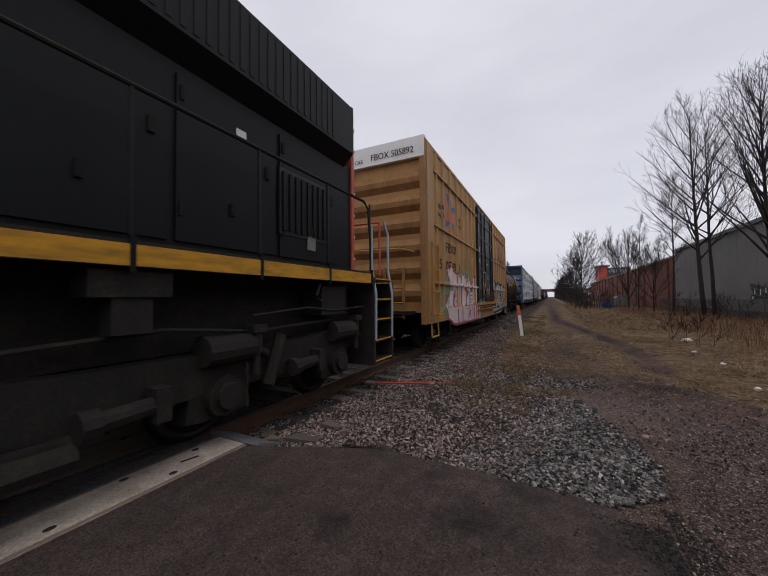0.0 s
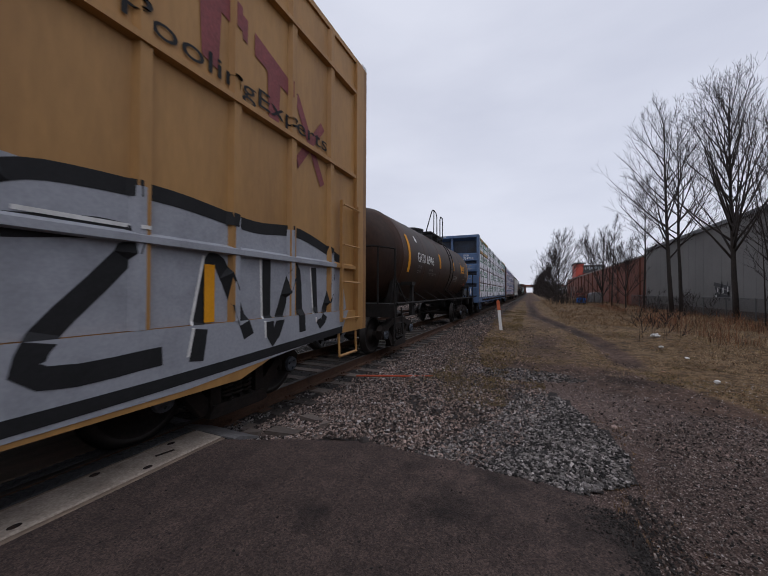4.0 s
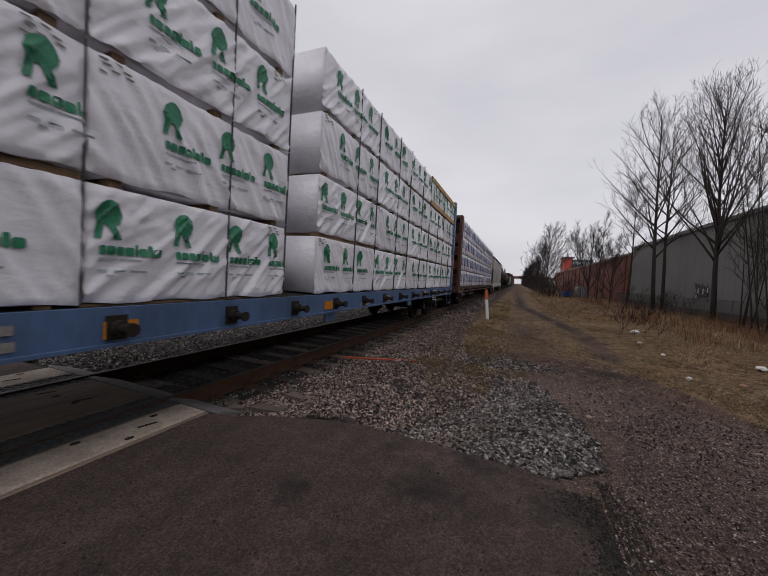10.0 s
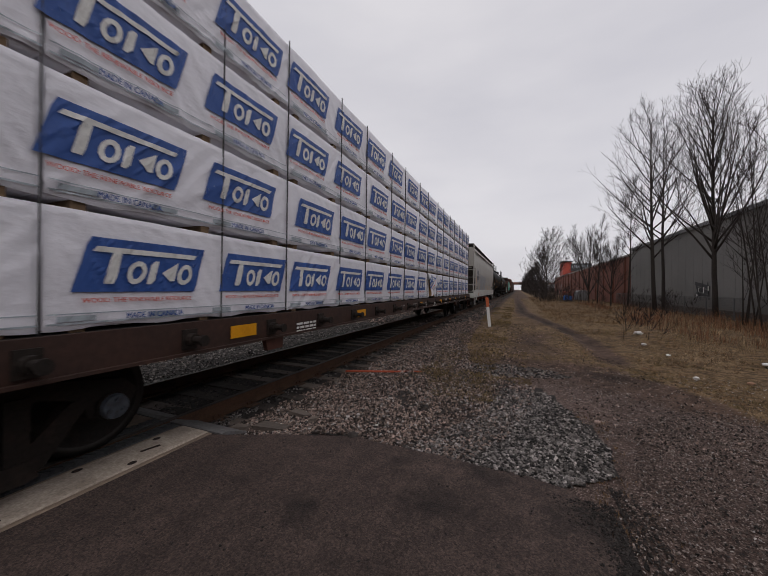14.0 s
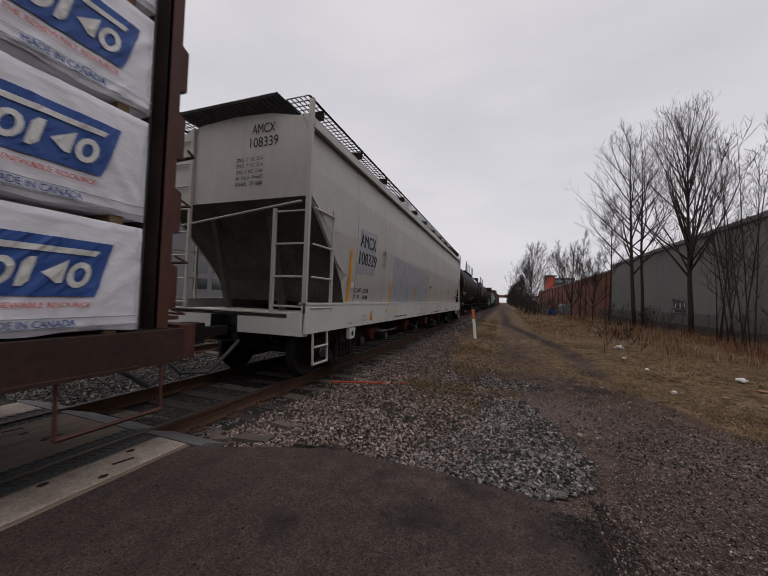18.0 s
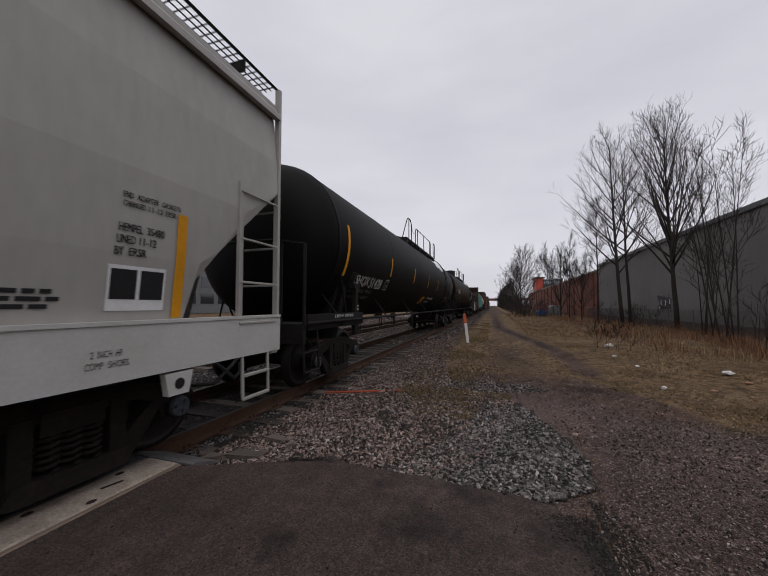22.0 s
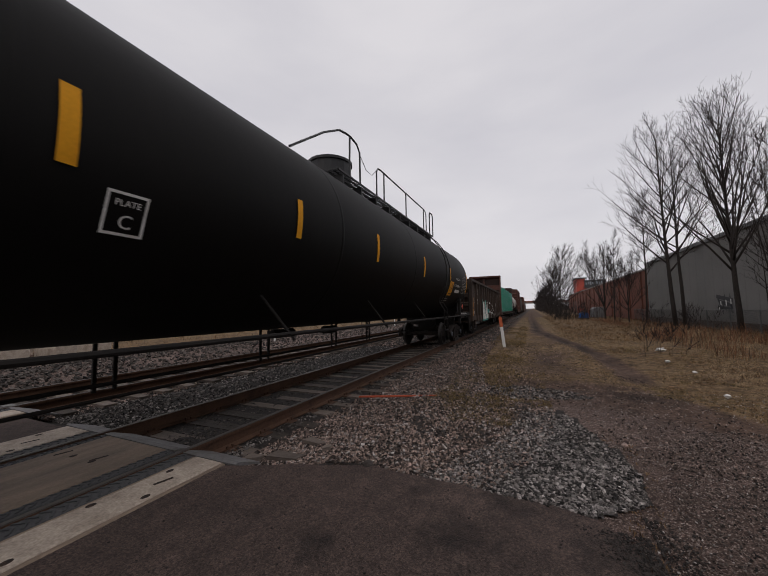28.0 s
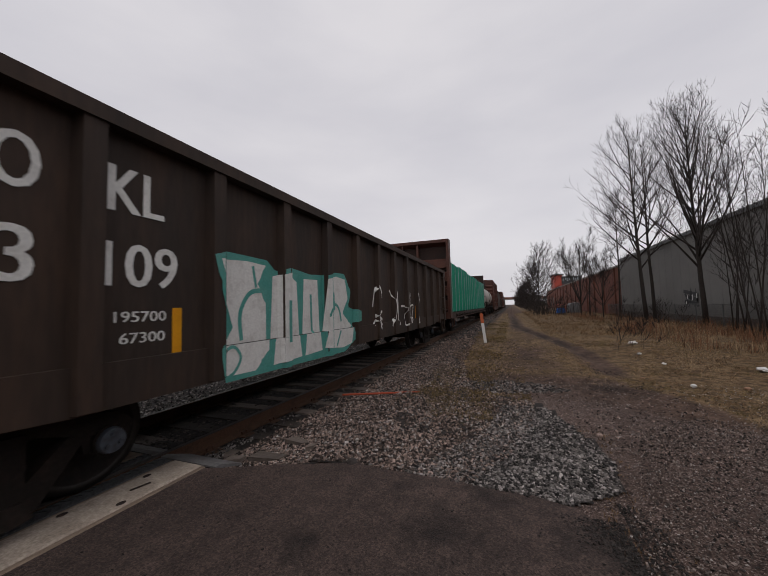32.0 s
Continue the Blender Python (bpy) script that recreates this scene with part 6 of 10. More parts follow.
def boxcar(y0, name, label, body, door_mat, first=True, L=15.9, band=True):
    car = new_car(name, label, "boxcar", y0)
    H0, H1, W = 0.82, 5.50, 1.50
    end_coat = M["tan_end"] if first else body
    D0, D1 = 6.2, 10.0
    for a, b in ((0.0, D0), (D1, L)):
        bm = BM()
        box(bm, -W, W, a, b, H0 + 0.28, H1 - 0.06)
        part("body", bm, body, car)
    bm = BM()
    box(bm, -W, W, D0, D1, H0 + 0.28, H1 - 0.06)
    part("door_recess", bm, door_mat, car)
    bm = BM()
    prism(bm, [(-W - 0.03, H1 - 0.10), (-W - 0.03, H1 - 0.02), (-0.6, H1 + 0.06), (0.6, H1 + 0.06), (W + 0.03, H1 - 0.02), (W + 0.03, H1 - 0.10)], -0.02, L + 0.02)
    part("roof", bm, body, car)
    # side sill, deeper in the middle, cut away over the bogies
    for s in (-1, 1):
        bm = BM()
        prism(bm, [(0, H0), (0, H0 + 0.34), (L, H0 + 0.34), (L, H0), (L - 1.9, H0), (L - 2.7, H0 - 0.25), (2.7, H0 - 0.25), (1.9, H0)], *sorted((s * (W - 0.04), s * (W + 0.05))), "x")
        part("side_sill", bm, body, car)
    # outside posts and rails on both sides
    posts = BOX_POSTS
    for s in (-1, 1):
        a, b = sorted((s * W, s * (W + 0.055)))
        for i, y in enumerate(posts):
            bm = BM()
            prism(bm, [(s * W, y - 0.075), (s * (W + 0.055), y - 0.045), (s * (W + 0.055), y + 0.045), (s * W, y + 0.075)], H0 + 0.34, H1 - 0.12, "z")
            part("side_post", bm, body, car)
        for z in (1.88, 3.42, 4.86):
            spans = ((0.5, D0, body), (D1, L - 0.3, body))
            if first and s > 0 and z == 1.88:
                spans = ((0.5, 1.95, body), (1.95, D0, M["paint_pink"]), (D1, 15.0, M["paint_silver"]), (15.0, L - 0.3, body))
            for u, v, coat in spans:
                bm = BM()
                prism(bm, [(s * W, z - 0.05), (s * (W + 0.075), z - 0.04), (s * (W + 0.075), z + 0.015), (s * W, z + 0.05)], u, v)
                part("side_rail", bm, coat, car, "side rail oversprayed with the letters' paint" if coat != body else "")
        for y in (0.12, L - 0.12):
            bm = BM()
            box(bm, a, b, y - 0.12, y + 0.38 if y < 1 else y + 0.12, H0 + 0.1, H1 - 0.08)
            part("corner_post", bm, body, car)
        # sliding door with its own frame
        door = part("door", (lambda b2: (box(b2, *sorted((s * W, s * (W + 0.05))), D0 + 0.02, D1 - 0.02, H0 + 0.42, H1 - 0.25), b2)[1])(BM()), door_mat, car, "black sliding door with raised ribs and scrawled paint" if first else "")
        for y, z0, z1 in ((D0 + 0.06, 1.32, 5.3), (7.08, 1.32, 5.3), (7.93, 2.70, 5.3), (7.93, 1.32, 1.80), (9.35, 1.32, 5.3), (D1 - 0.06, 1.32, 5.3)):
            bm = BM()
            box(bm, *sorted((s * (W + 0.05), s * (W + 0.10))), y - 0.04, y + 0.04, z0, z1)
            part("door_rib", bm, door_mat, door)
        for z in (1.42, 1.56, 2.70, 3.36, 4.04, 4.72, 5.15):
            bm = BM()
            box(bm, *sorted((s * (W + 0.05), s * (W + 0.085))), D0 + 0.1, D1 - 0.1, z - 0.035, z + 0.035)
            part("door_rail", bm, door_mat, door)
        bm = BM()
        prism(bm, [(s * (W + 0.05), 7.74), (s * (W + 0.085), 7.77), (s * (W + 0.085), 8.12), (s * (W + 0.05), 8.15)], 1.82, 2.54, "z")
        part("latch_plate", bm, door_mat, door)
        bm = BM()
        for y, z in ((7.93, 2.74), (9.35, 3.36), (9.35, 2.70), (7.93, 3.36)):
            box(bm, *sorted((s * (W + 0.085), s * (W + 0.125))), y - 0.07, y + 0.07, z - 0.05, z + 0.05)
        part("door_bracket", bm, door_mat, door)
        bm = BM()
        tube(bm, [(s * (W + 0.08), 8.10, 1.80), (s * (W + 0.12), 8.14, 1.72), (s * (W + 0.12), 8.20, 1.47), (s * (W + 0.08), 8.26, 1.45)], 0.014, 6)
        part("door_lever", bm, M["tan_stone"], door, "pale worn release lever")
        bm = BM()
        box(bm, *sorted((s * (W - 0.02), s * (W + 0.16))), D0 - 0.3, D1 + 1.2, H0 + 0.32, H0 + 0.42)
        box(bm, *sorted((s * (W - 0.02), s * (W + 0.14))), D0 - 0.3, D1 + 0.4, H0 + 0.10, H0 + 0.16)
        part("door_track", bm, body, car)
        bm = BM()
        box(bm, *sorted((s * (W + 0.14), s * (W + 0.17))), D0 - 0.3, D1 + 1.0, H0 + 0.105, H0 + 0.15)
        part("track_lip", bm, M["rust"], car, "rusty lower lip of the door track")
        # dark strips that stand for the shadow gaps below the track rails
        for z, h, out in ((H0 + 0.285, 0.035, 0.055), (H0 + 0.17, 0.03, 0.055), (H0 + 0.225, 0.008, 0.055)):
            bm = BM()
            box(bm, *sorted((s * (W + 0.03), s * (W + out))), D0 - 0.28, D1 + 0.35, z, z + h)
            part("track_groove", bm, M["under"], car)
        bm = BM()
        box(bm, *sorted((s * (W + 0.05), s * (W + 0.13))), D1 - 0.05, D1 + 0.10, H0 + 0.25, H0 + 1.05)
        for z in (1.15, 1.42, 1.70):
            box(bm, *sorted((s * (W + 0.05), s * (W + 0.17))), D1 - 0.16, D1 + 0.14, z, z + 0.07)
        for y in (9.62, 9.80):
            box(bm, *sorted((s * (W + 0.05), s * (W + 0.11))), y - 0.02, y + 0.02, 1.22, 1.72)
        tube(bm, [(s * (W + 0.14), 9.55, 1.30), (s * (W + 0.14), 10.12, 1.42)], 0.022, 6)
        tube(bm, [(s * (W + 0.14), 9.55, 1.62), (s * (W + 0.14), 10.12, 1.56)], 0.018, 6)
        part("door_lock", bm, M["lock_red"], car, "rusty red door lock bars")
    # corrugated ends
    for y, s in ((0.0, -1), (L, 1)):
        for i in range(6):
            z = 1.62 + i * 0.575
            bm = BM()
            prism(bm, [(y, z - 0.25), (y + s * 0.11, z - 0.10), (y + s * 0.13, z + 0.03), (y, z + 0.20)], -W + 0.10, W - 0.10, "x")
            part("end_rib", bm, end_coat, car)
        for u in (-1, 1):
            bm = BM()
            box(bm, *sorted((u * (W - 0.10), u * (W + 0.04))), *sorted((y - s * 0.02, y + s * 0.14)), H0, H1 - 0.05)
            part("end_post", bm, end_coat, car)
        if band:
            bm = BM()
            box(bm, -W - 0.03, W + 0.03, *sorted((y, y + s * 0.15)), 5.0, H1 + 0.02)
            part("end_band", bm, M["white"], car, "white painted band along the top of the end")
        bm = BM()
        box(bm, -1.2, 1.2, *sorted((y, y + s * 0.3)), 1.06, 1.14)
        part("end_platform", bm, M["under"], car)
        bm = BM()
        tube(bm, [(-1.3, y + s * 0.22, 2.75), (0.9, y + s * 0.22, 2.72), (1.25, y + s * 0.14, 2.62)], 0.018, 6)
        part("grab_rail", bm, body, car)
        for a, b in ((0.42, 0.95),):
            bm = BM()
            for x in (a, b):
                box(bm, x - 0.03, x + 0.03, *sorted((y + s * 0.14, y + s * 0.2)), 0.95, 2.25)
            ladder_rungs(bm, a, b, y + s * 0.22, y + s * 0.22, (1.0, 1.35, 1.72, 2.15), 0.016)
            part("end_ladder", bm, end_coat, car)
        spoked_wheel(car, -0.95, y + s * 0.26, 2.2, 0.28)
        coupler(car, y, s)
        for u in (-1, 1):
            yy = y - s * 0.5
            bm = BM()
            for w in (-0.27, 0.27):
                tube(bm, [(u * (W + 0.03), yy + w, H0 + 0.12), (u * (W + 0.05), yy + w, 0.47)], 0.02, 5)
            tube(bm, [(u * (W + 0.05), yy - 0.27, 0.47), (u * (W + 0.05), yy + 0.27, 0.47)], 0.025, 5)
            part("stirrup", bm, body, car)
            bm = BM()
            for w in (-0.26, 0.26):
                box(bm, *sorted((u * (W + 0.05), u * (W + 0.10))), yy + w - 0.02, yy + w + 0.02, 1.0, 2.9)
            ladder_rungs(bm, u * (W + 0.12), u * (W + 0.12), yy - 0.26, yy + 0.26, (1.05, 1.62, 2.2, 2.82), 0.016)
            part("side_ladder", bm, body, car)
    bm = BM()
    box(bm, -0.25, 0.25, 0.2, L - 0.2, 0.72, 1.08)
    box(bm, -W + 0.05, W - 0.05, 0.1, L - 0.1, 1.04, 1.12)
    part("centre_sill", bm, M["under"], car)
    for y in (2.35, L - 2.35):
        bogie(car, y)
    return car


def rib_side(W, posts, half=0.05, proud=0.055, eps=0.006, sill=0.0, rail=0.0):
    def place(y, z):
        if z < sill:
            return (W + (max(0.05, proud) if proud > 0.06 and any(abs(y - q) < half for q in posts) else 0.05) + eps, y, z)
        if rail and abs(z - rail) < 0.055:
            return (W + 0.077 + eps, y, z)
        return (W + (proud if any(abs(y - q) < half for q in posts) else 0.0) + eps, y, z)
    return place


BOX_Y = 7.75
fbox = boxcar(BOX_Y, "boxcar", "tan ribbed boxcar with black doors and spray-painted lower sides", M["tan"], M["black_paint"])
pl = rib_side(1.50, BOX_POSTS, sill=1.17)
bm = BM()
lettering(bm, "FBOX 505892", 0.05, 5.12, 0.17, lambda u, z: (u, -0.158, z), 1.2, True)
part("end_lettering", bm, M["print_black"], fbox)
bm = BM()
lettering(bm, "EXCESS HEIGHT CAR", -1.45, 5.10, 0.11, lambda u, z: (u, -0.158, z), 1.25, True)
part("end_lettering", bm, M["print_black"], fbox)
plates(fbox, 0, [("FB", 1.74, 2.84, 0.27, 0.46), ("OX", 2.44, 2.84, 0.27, 0.46), ("5", 1.08, 2.28, 0.28, 0.24), ("05", 1.72, 2.28, 0.28, 0.46), ("89", 2.42, 2.29, 0.28, 0.46), ("2", 3.16, 2.30, 0.27, 0.23),
                 ("next", 1.0, 3.97, 0.16, 0.40), ("load", 0.98, 3.74, 0.17, 0.38), ("any", 3.18, 3.99, 0.16, 0.34), ("road", 3.16, 3.80, 0.15, 0.44)], "print_black", place=pl, thick=True)
plates(fbox, 0, [("LD LMT", 1.55, 1.47, 0.09, 0.44), ("LT WT", 1.55, 1.30, 0.09, 0.38), ("214300", 2.42, 1.48, 0.09, 0.46), ("717 00", 2.46, 1.31, 0.09, 0.42), ("70 K", 5.22, 1.19, 0.08, 0.28), ("PLATE", 4.07, 2.68, 0.05, 0.2), ("F", 4.12, 2.51, 0.12, 0.09), ("NO. 24 BRAKE BEAMS", 2.85, 0.63, 0.07, 1.1), ("EDC-98", 0.10, 1.02, 0.06), ("15' CPLR", 0.10, 0.86, 0.06), ("Railcar", 10.55, 3.42, 0.26, 1.3), ("PoolingExperts", 12.1, 3.46, 0.26, 2.7)], "print_black", place=lambda y, z: (pl(y, z)[0] + 0.010, y, z))
bm = BM()
box_mark(bm, 4.02, 2.46, 0.30, 0.32, 0.012, pl)
part("stencil_frame", bm, M["print_black"], fbox)
bm = BM()
patch(bm, [(0.94, 1.22), (1.24, 1.22), (1.24, 1.70), (0.94, 1.70)], pl)
part("repaint_patch", bm, shade("ochre", (0.50, 0.22, 0.03), 0.6), fbox, "ochre repainted square")
bm = BM()
patch(bm, [(0.82, 0.92), (1.20, 0.92), (1.20, 1.12), (0.82, 1.12)], lambda y, z: (1.557, y, z))
part("notice", bm, M["yellow"], fbox, "yellow warning plate with black lettering")
plates(fbox, 0, [("THIS CAR", 0.88, 1.04, 0.045, 0.26), ("EXCESS HEIGHT", 0.85, 0.95, 0.045, 0.33)], "print_black", place=lambda y, z: (1.561, y, z))
bm = BM()
patch(bm, [(0.29 + 0.085 * math.cos(q), 1.40 + 0.085 * math.sin(q)) for q in (2 * math.pi * i / 20 for i in range(20))], lambda y, z: (1.562, y, z))
part("emblem", bm, M["print_white"], fbox, "round white sticker")
logo = BM()
for pts in ([(1.80, 4.62), (2.06, 4.62), (2.56, 3.95), (2.75, 3.6), (2.47, 3.62), (2.18, 4.15)], [(2.37, 4.12), (2.80, 4.2), (2.80, 4.4), (2.42, 4.3)], [(1.75, 3.55), (2.18, 3.75), (2.13, 3.95), (1.75, 3.72)]):
    patch(logo, pts, pl, 0.03)
part("logo", logo, M["print_blue"], fbox, "blue and red crossed arrow emblem")
logo = BM()
for pts in ([(1.66, 4.5), (1.83, 4.42), (2.15, 4.0), (2.37, 3.95), (2.80, 4.05), (2.80, 3.9), (2.37, 3.78), (2.09, 3.8), (1.75, 3.75), (1.75, 3.9), (1.99, 3.95)], [(2.61, 3.7), (2.82, 3.5), (2.82, 3.75)]):
    patch(logo, pts, lambda y, z: (pl(y, z)[0] + 0.003, y, z), 0.03)
part("logo", logo, M["print_red"], fbox)
lift = lambda k: (lambda y, z: (pl(y, z)[0] + 0.003 * k, y, z))
for o in ([(0.98, 0.86), (1.02, 1.15), (1.12, 1.4), (1.1, 1.6), (1.25, 1.85), (1.5, 1.8), (1.7, 2.2), (1.95, 2.35), (2.2, 2.0), (2.2, 1.2), (1.8, 0.86), (1.4, 0.95)],
          [(3.45, 2.1), (3.5, 2.35), (3.62, 2.4), (3.6, 2.66), (3.8, 2.72), (3.92, 2.55), (4.0, 2.38), (4.25, 2.36), (4.42, 2.5), (4.5, 2.78), (4.62, 2.55), (4.8, 2.3), (5.05, 2.25), (5.15, 2.05), (4.6, 2.0)]):
    bm = BM()
    patch(bm, o, lift(0), 0.05)
    part("spray_paint", bm, M["paint_teal"], fbox, "thin teal and green spray-painted cloud")
bm = BM()
patch(bm, [(1.55, 1.24), (1.74, 0.83), (2.05, 0.74), (2.75, 0.585), (6.18, 0.575), (6.16, 1.95), (5.95, 2.22), (5.65, 2.33), (5.35, 2.27), (5.12, 2.12), (4.9, 2.12), (4.5, 2.30), (4.1, 2.22), (3.55, 2.22), (2.95, 2.28), (2.3, 2.38), (1.82, 2.40), (1.88, 2.1), (2.1, 1.96), (2.2, 1.74), (1.9, 1.5)], lift(1), 0.045, 1.17)
part("spray_paint", bm, M["paint_pink"], fbox, "pale pink spray-painted letters with crimson outlines")
strokes(fbox, (([(1.58, 1.24), (1.92, 1.52), (2.2, 1.74), (2.1, 1.98), (1.9, 2.1), (1.84, 2.36), (2.3, 2.34), (2.95, 2.24), (3.55, 2.17), (4.1, 2.18), (4.5, 2.26), (4.9, 2.08), (5.12, 2.06), (5.35, 2.22), (5.65, 2.28), (5.95, 2.17), (6.12, 1.92)], 0.07),
               ([(1.58, 1.22), (1.76, 0.87), (2.05, 0.77), (2.75, 0.62), (6.16, 0.61)], 0.06), ([(2.72, 1.72), (2.5, 1.35), (2.62, 1.15), (2.85, 1.1), (2.9, 0.66)], 0.12),
               ([(2.98, 2.2), (3.06, 1.65), (3.22, 1.15)], 0.15), ([(3.52, 2.15), (3.5, 1.75), (3.56, 1.55), (3.5, 1.25), (3.47, 0.72)], 0.12), ([(3.46, 1.35), (3.62, 1.4)], 0.10),
               ([(3.98, 1.76), (4.26, 1.76)], 0.12), ([(4.24, 1.76), (4.28, 1.15)], 0.10), ([(3.92, 1.14), (4.3, 1.14)], 0.14), ([(4.34, 2.25), (4.35, 1.78), (4.42, 1.35), (4.36, 0.66)], 0.09),
               ([(4.52, 0.70), (4.62, 1.02), (4.75, 0.72)], 0.11), ([(4.98, 2.06), (5.0, 1.75), (5.08, 1.2), (5.1, 0.72)], 0.11), ([(4.66, 1.3), (4.74, 1.52), (4.8, 1.3)], 0.07),
               ([(5.34, 1.72), (5.42, 1.5), (5.3, 1.2)], 0.09), ([(5.34, 0.68), (5.4, 1.1), (5.62, 1.2)], 0.12), ([(5.8, 0.66), (5.74, 1.05), (5.98, 1.7)], 0.10)), "paint_crimson", lift(2), "crimson spray-painted outlines")
for y, w in ((3.04, 0.15), (3.51, 0.12), (4.35, 0.09), (4.99, 0.11), (6.1, 0.07)):
    bm = BM()
    patch(bm, [(y - w / 2, 1.838), (y + w / 2, 1.838), (y + w / 2, 1.897), (y - w / 2, 1.897)], lambda a, b: (1.579, a, b))
    part("spray_paint", bm, M["paint_crimson"], fbox, "crimson spray-painted outlines")
vent = part("notice_board", (lambda b2: (box(b2, 1.55, 1.585, 4.44, 5.02, 1.20, 1.66), b2)[1])(BM()), M["print_white"], fbox, "weathered white notice board in a steel frame")
bm = BM()
for a, b, c, d in ((4.42, 5.04, 1.17, 1.21), (4.42, 5.04, 1.65, 1.68), (4.42, 4.46, 1.2, 1.66), (5.0, 5.04, 1.2, 1.66)):
    box(bm, 1.55, 1.60, a, b, c, d)
part("frame", bm, M["paint_silver"], vent)
bm = BM()
for k in range(7):
    box(bm, 1.585, 1.589, 4.48 + 0.03 * (k % 3), 4.98 - 0.05 * (k % 2), 1.26 + 0.055 * k, 1.268 + 0.055 * k + 0.008 * (k % 3))
tagged(part("crack", bm, M["print_black"], vent), kind="stuff")
bm = BM()
patch(bm, [(10.05, 0.72), (10.05, 1.9), (10.25, 2.3), (10.7, 2.38), (11.2, 2.3), (11.7, 2.25), (12.5, 2.28), (13.4, 2.2), (14.2, 2.25), (15.2, 2.0), (15.4, 1.2), (15.2, 0.85), (12.6, 0.62), (11.0, 0.60)], lift(0), 0.05, 1.17)
part("spray_paint", bm, M["paint_silver"], fbox, "silver spray-painted letters with black outlines")
bm = BM()
patch(bm, [(10.55, 0.85), (10.45, 1.3), (10.7, 1.75), (11.0, 1.6), (11.1, 1.2), (10.9, 0.9)], lift(1), 0.05)
part("spray_paint", bm, M["print_black"], fbox)
strokes(fbox, (([(10.06, 0.75), (10.06, 1.9), (10.28, 2.28), (10.7, 2.35), (11.2, 2.27), (11.35, 2.1), (11.7, 2.22), (12.5, 2.25), (13.4, 2.17), (14.2, 2.22), (15.2, 1.97)], 0.13), ([(11.5, 1.85), (12.2, 1.85), (11.6, 1.0), (12.4, 0.95)], 0.15), ([(10.6, 1.9), (10.9, 2.0), (11.15, 1.8)], 0.10),
               ([(12.7, 0.85), (12.9, 1.8), (13.3, 1.0)], 0.14), ([(13.6, 1.85), (13.65, 0.9), (14.1, 1.8), (14.2, 0.95)], 0.13), ([(14.5, 1.8), (14.6, 1.0), (15.0, 1.7)], 0.12), ([(10.2, 0.66), (12.4, 0.72), (15.2, 0.88)], 0.10)), "print_black", lift(1), "black spray-painted outline")
strokes(fbox, (([(10.14, 0.80), (10.14, 1.86), (10.32, 2.18), (10.7, 2.25), (11.15, 2.18)], 0.035), ([(11.55, 1.96), (12.3, 1.96)], 0.03), ([(12.62, 0.9), (12.80, 1.8)], 0.03), ([(13.50, 1.85), (13.54, 0.95)], 0.03), ([(14.42, 1.8), (14.5, 1.05)], 0.03)), "print_white", lift(2), "thin white highlight of the silver letters")
dr = lambda y, z: (1.556, y, z)
dr2 = lambda y, z: (1.559, y, z)
SCRAWL = (([(7.20, 1.75), (7.25, 1.56), (7.40, 1.34), (7.58, 1.27), (7.72, 1.36), (7.73, 1.52), (7.64, 1.74), (7.55, 1.86)], 0.05), ([(7.06, 1.86), (7.16, 2.05), (7.31, 2.19), (7.66, 2.46)], 0.075),
          ([(7.12, 2.32), (7.11, 2.20), (7.18, 2.10), (7.22, 1.95)], 0.05), ([(7.31, 2.52), (7.37, 2.23), (7.39, 1.76)], 0.045), ([(7.27, 3.34), (7.29, 3.02), (7.34, 2.76)], 0.10), ([(7.22, 2.60), (7.35, 2.57), (7.42, 2.60)], 0.06),
          ([(6.72, 2.10), (6.84, 2.42), (6.96, 2.58), (7.02, 2.30)], 0.055), ([(6.66, 1.72), (6.82, 2.02), (6.98, 1.80)], 0.045), ([(6.80, 3.15), (6.86, 2.86)], 0.06))
strokes(fbox, [(p, w * 2.3 + 0.03) for p, w in SCRAWL], "smear", lambda y, z: (1.5530, y, z), "thin overspray round the scrawl")
strokes(fbox, [(p, w * 1.6 + 0.01) for p, w in SCRAWL], "smudge", lambda y, z: (1.5550, y, z), "thin overspray round the scrawl")
strokes(fbox, [(p, w * 0.72) for p, w in SCRAWL], "scrawl", lambda y, z: (1.5570, y, z), "pale smeared spray-painted scrawl on the door")
strokes(fbox, (([(8.30, 2.10), (8.38, 2.02), (8.46, 2.12), (8.52, 1.98), (8.62, 2.08), (8.72, 1.96), (8.80, 2.06)], 0.016), ([(8.55, 2.90), (8.62, 2.80), (8.70, 2.92), (8.78, 2.82)], 0.014), ([(7.52, 3.12), (7.60, 3.02), (7.68, 3.10), (7.78, 2.98)], 0.03), ([(9.55, 1.75), (9.62, 1.90), (9.68, 1.72), (9.76, 1.86)], 0.018)), "smudge", dr, "faint scratched tag")
plates(fbox, 0, [("CLOSE AND LOCK DOORS BEFORE MOVING CAR", 7.36, 2.575, 0.055, 1.3), ("OPENING W 12-0 H 12-6", 8.18, 2.99, 0.05, 0.68), ("DO NOT LUBE DOORS", 8.30, 2.46, 0.045, 0.55), ("ROLLER LUBE", 8.30, 2.39, 0.045, 0.38), ("07-11 NSC-HAMILTON", 8.30, 2.32, 0.045, 0.6), ("STANDARD CAR", 8.30, 1.78, 0.045, 0.36), ("SEAL ONLY", 8.34, 1.70, 0.045, 0.28)], "print_white", place=dr2)
dr3 = lambda y, z: (1.589, y, z)
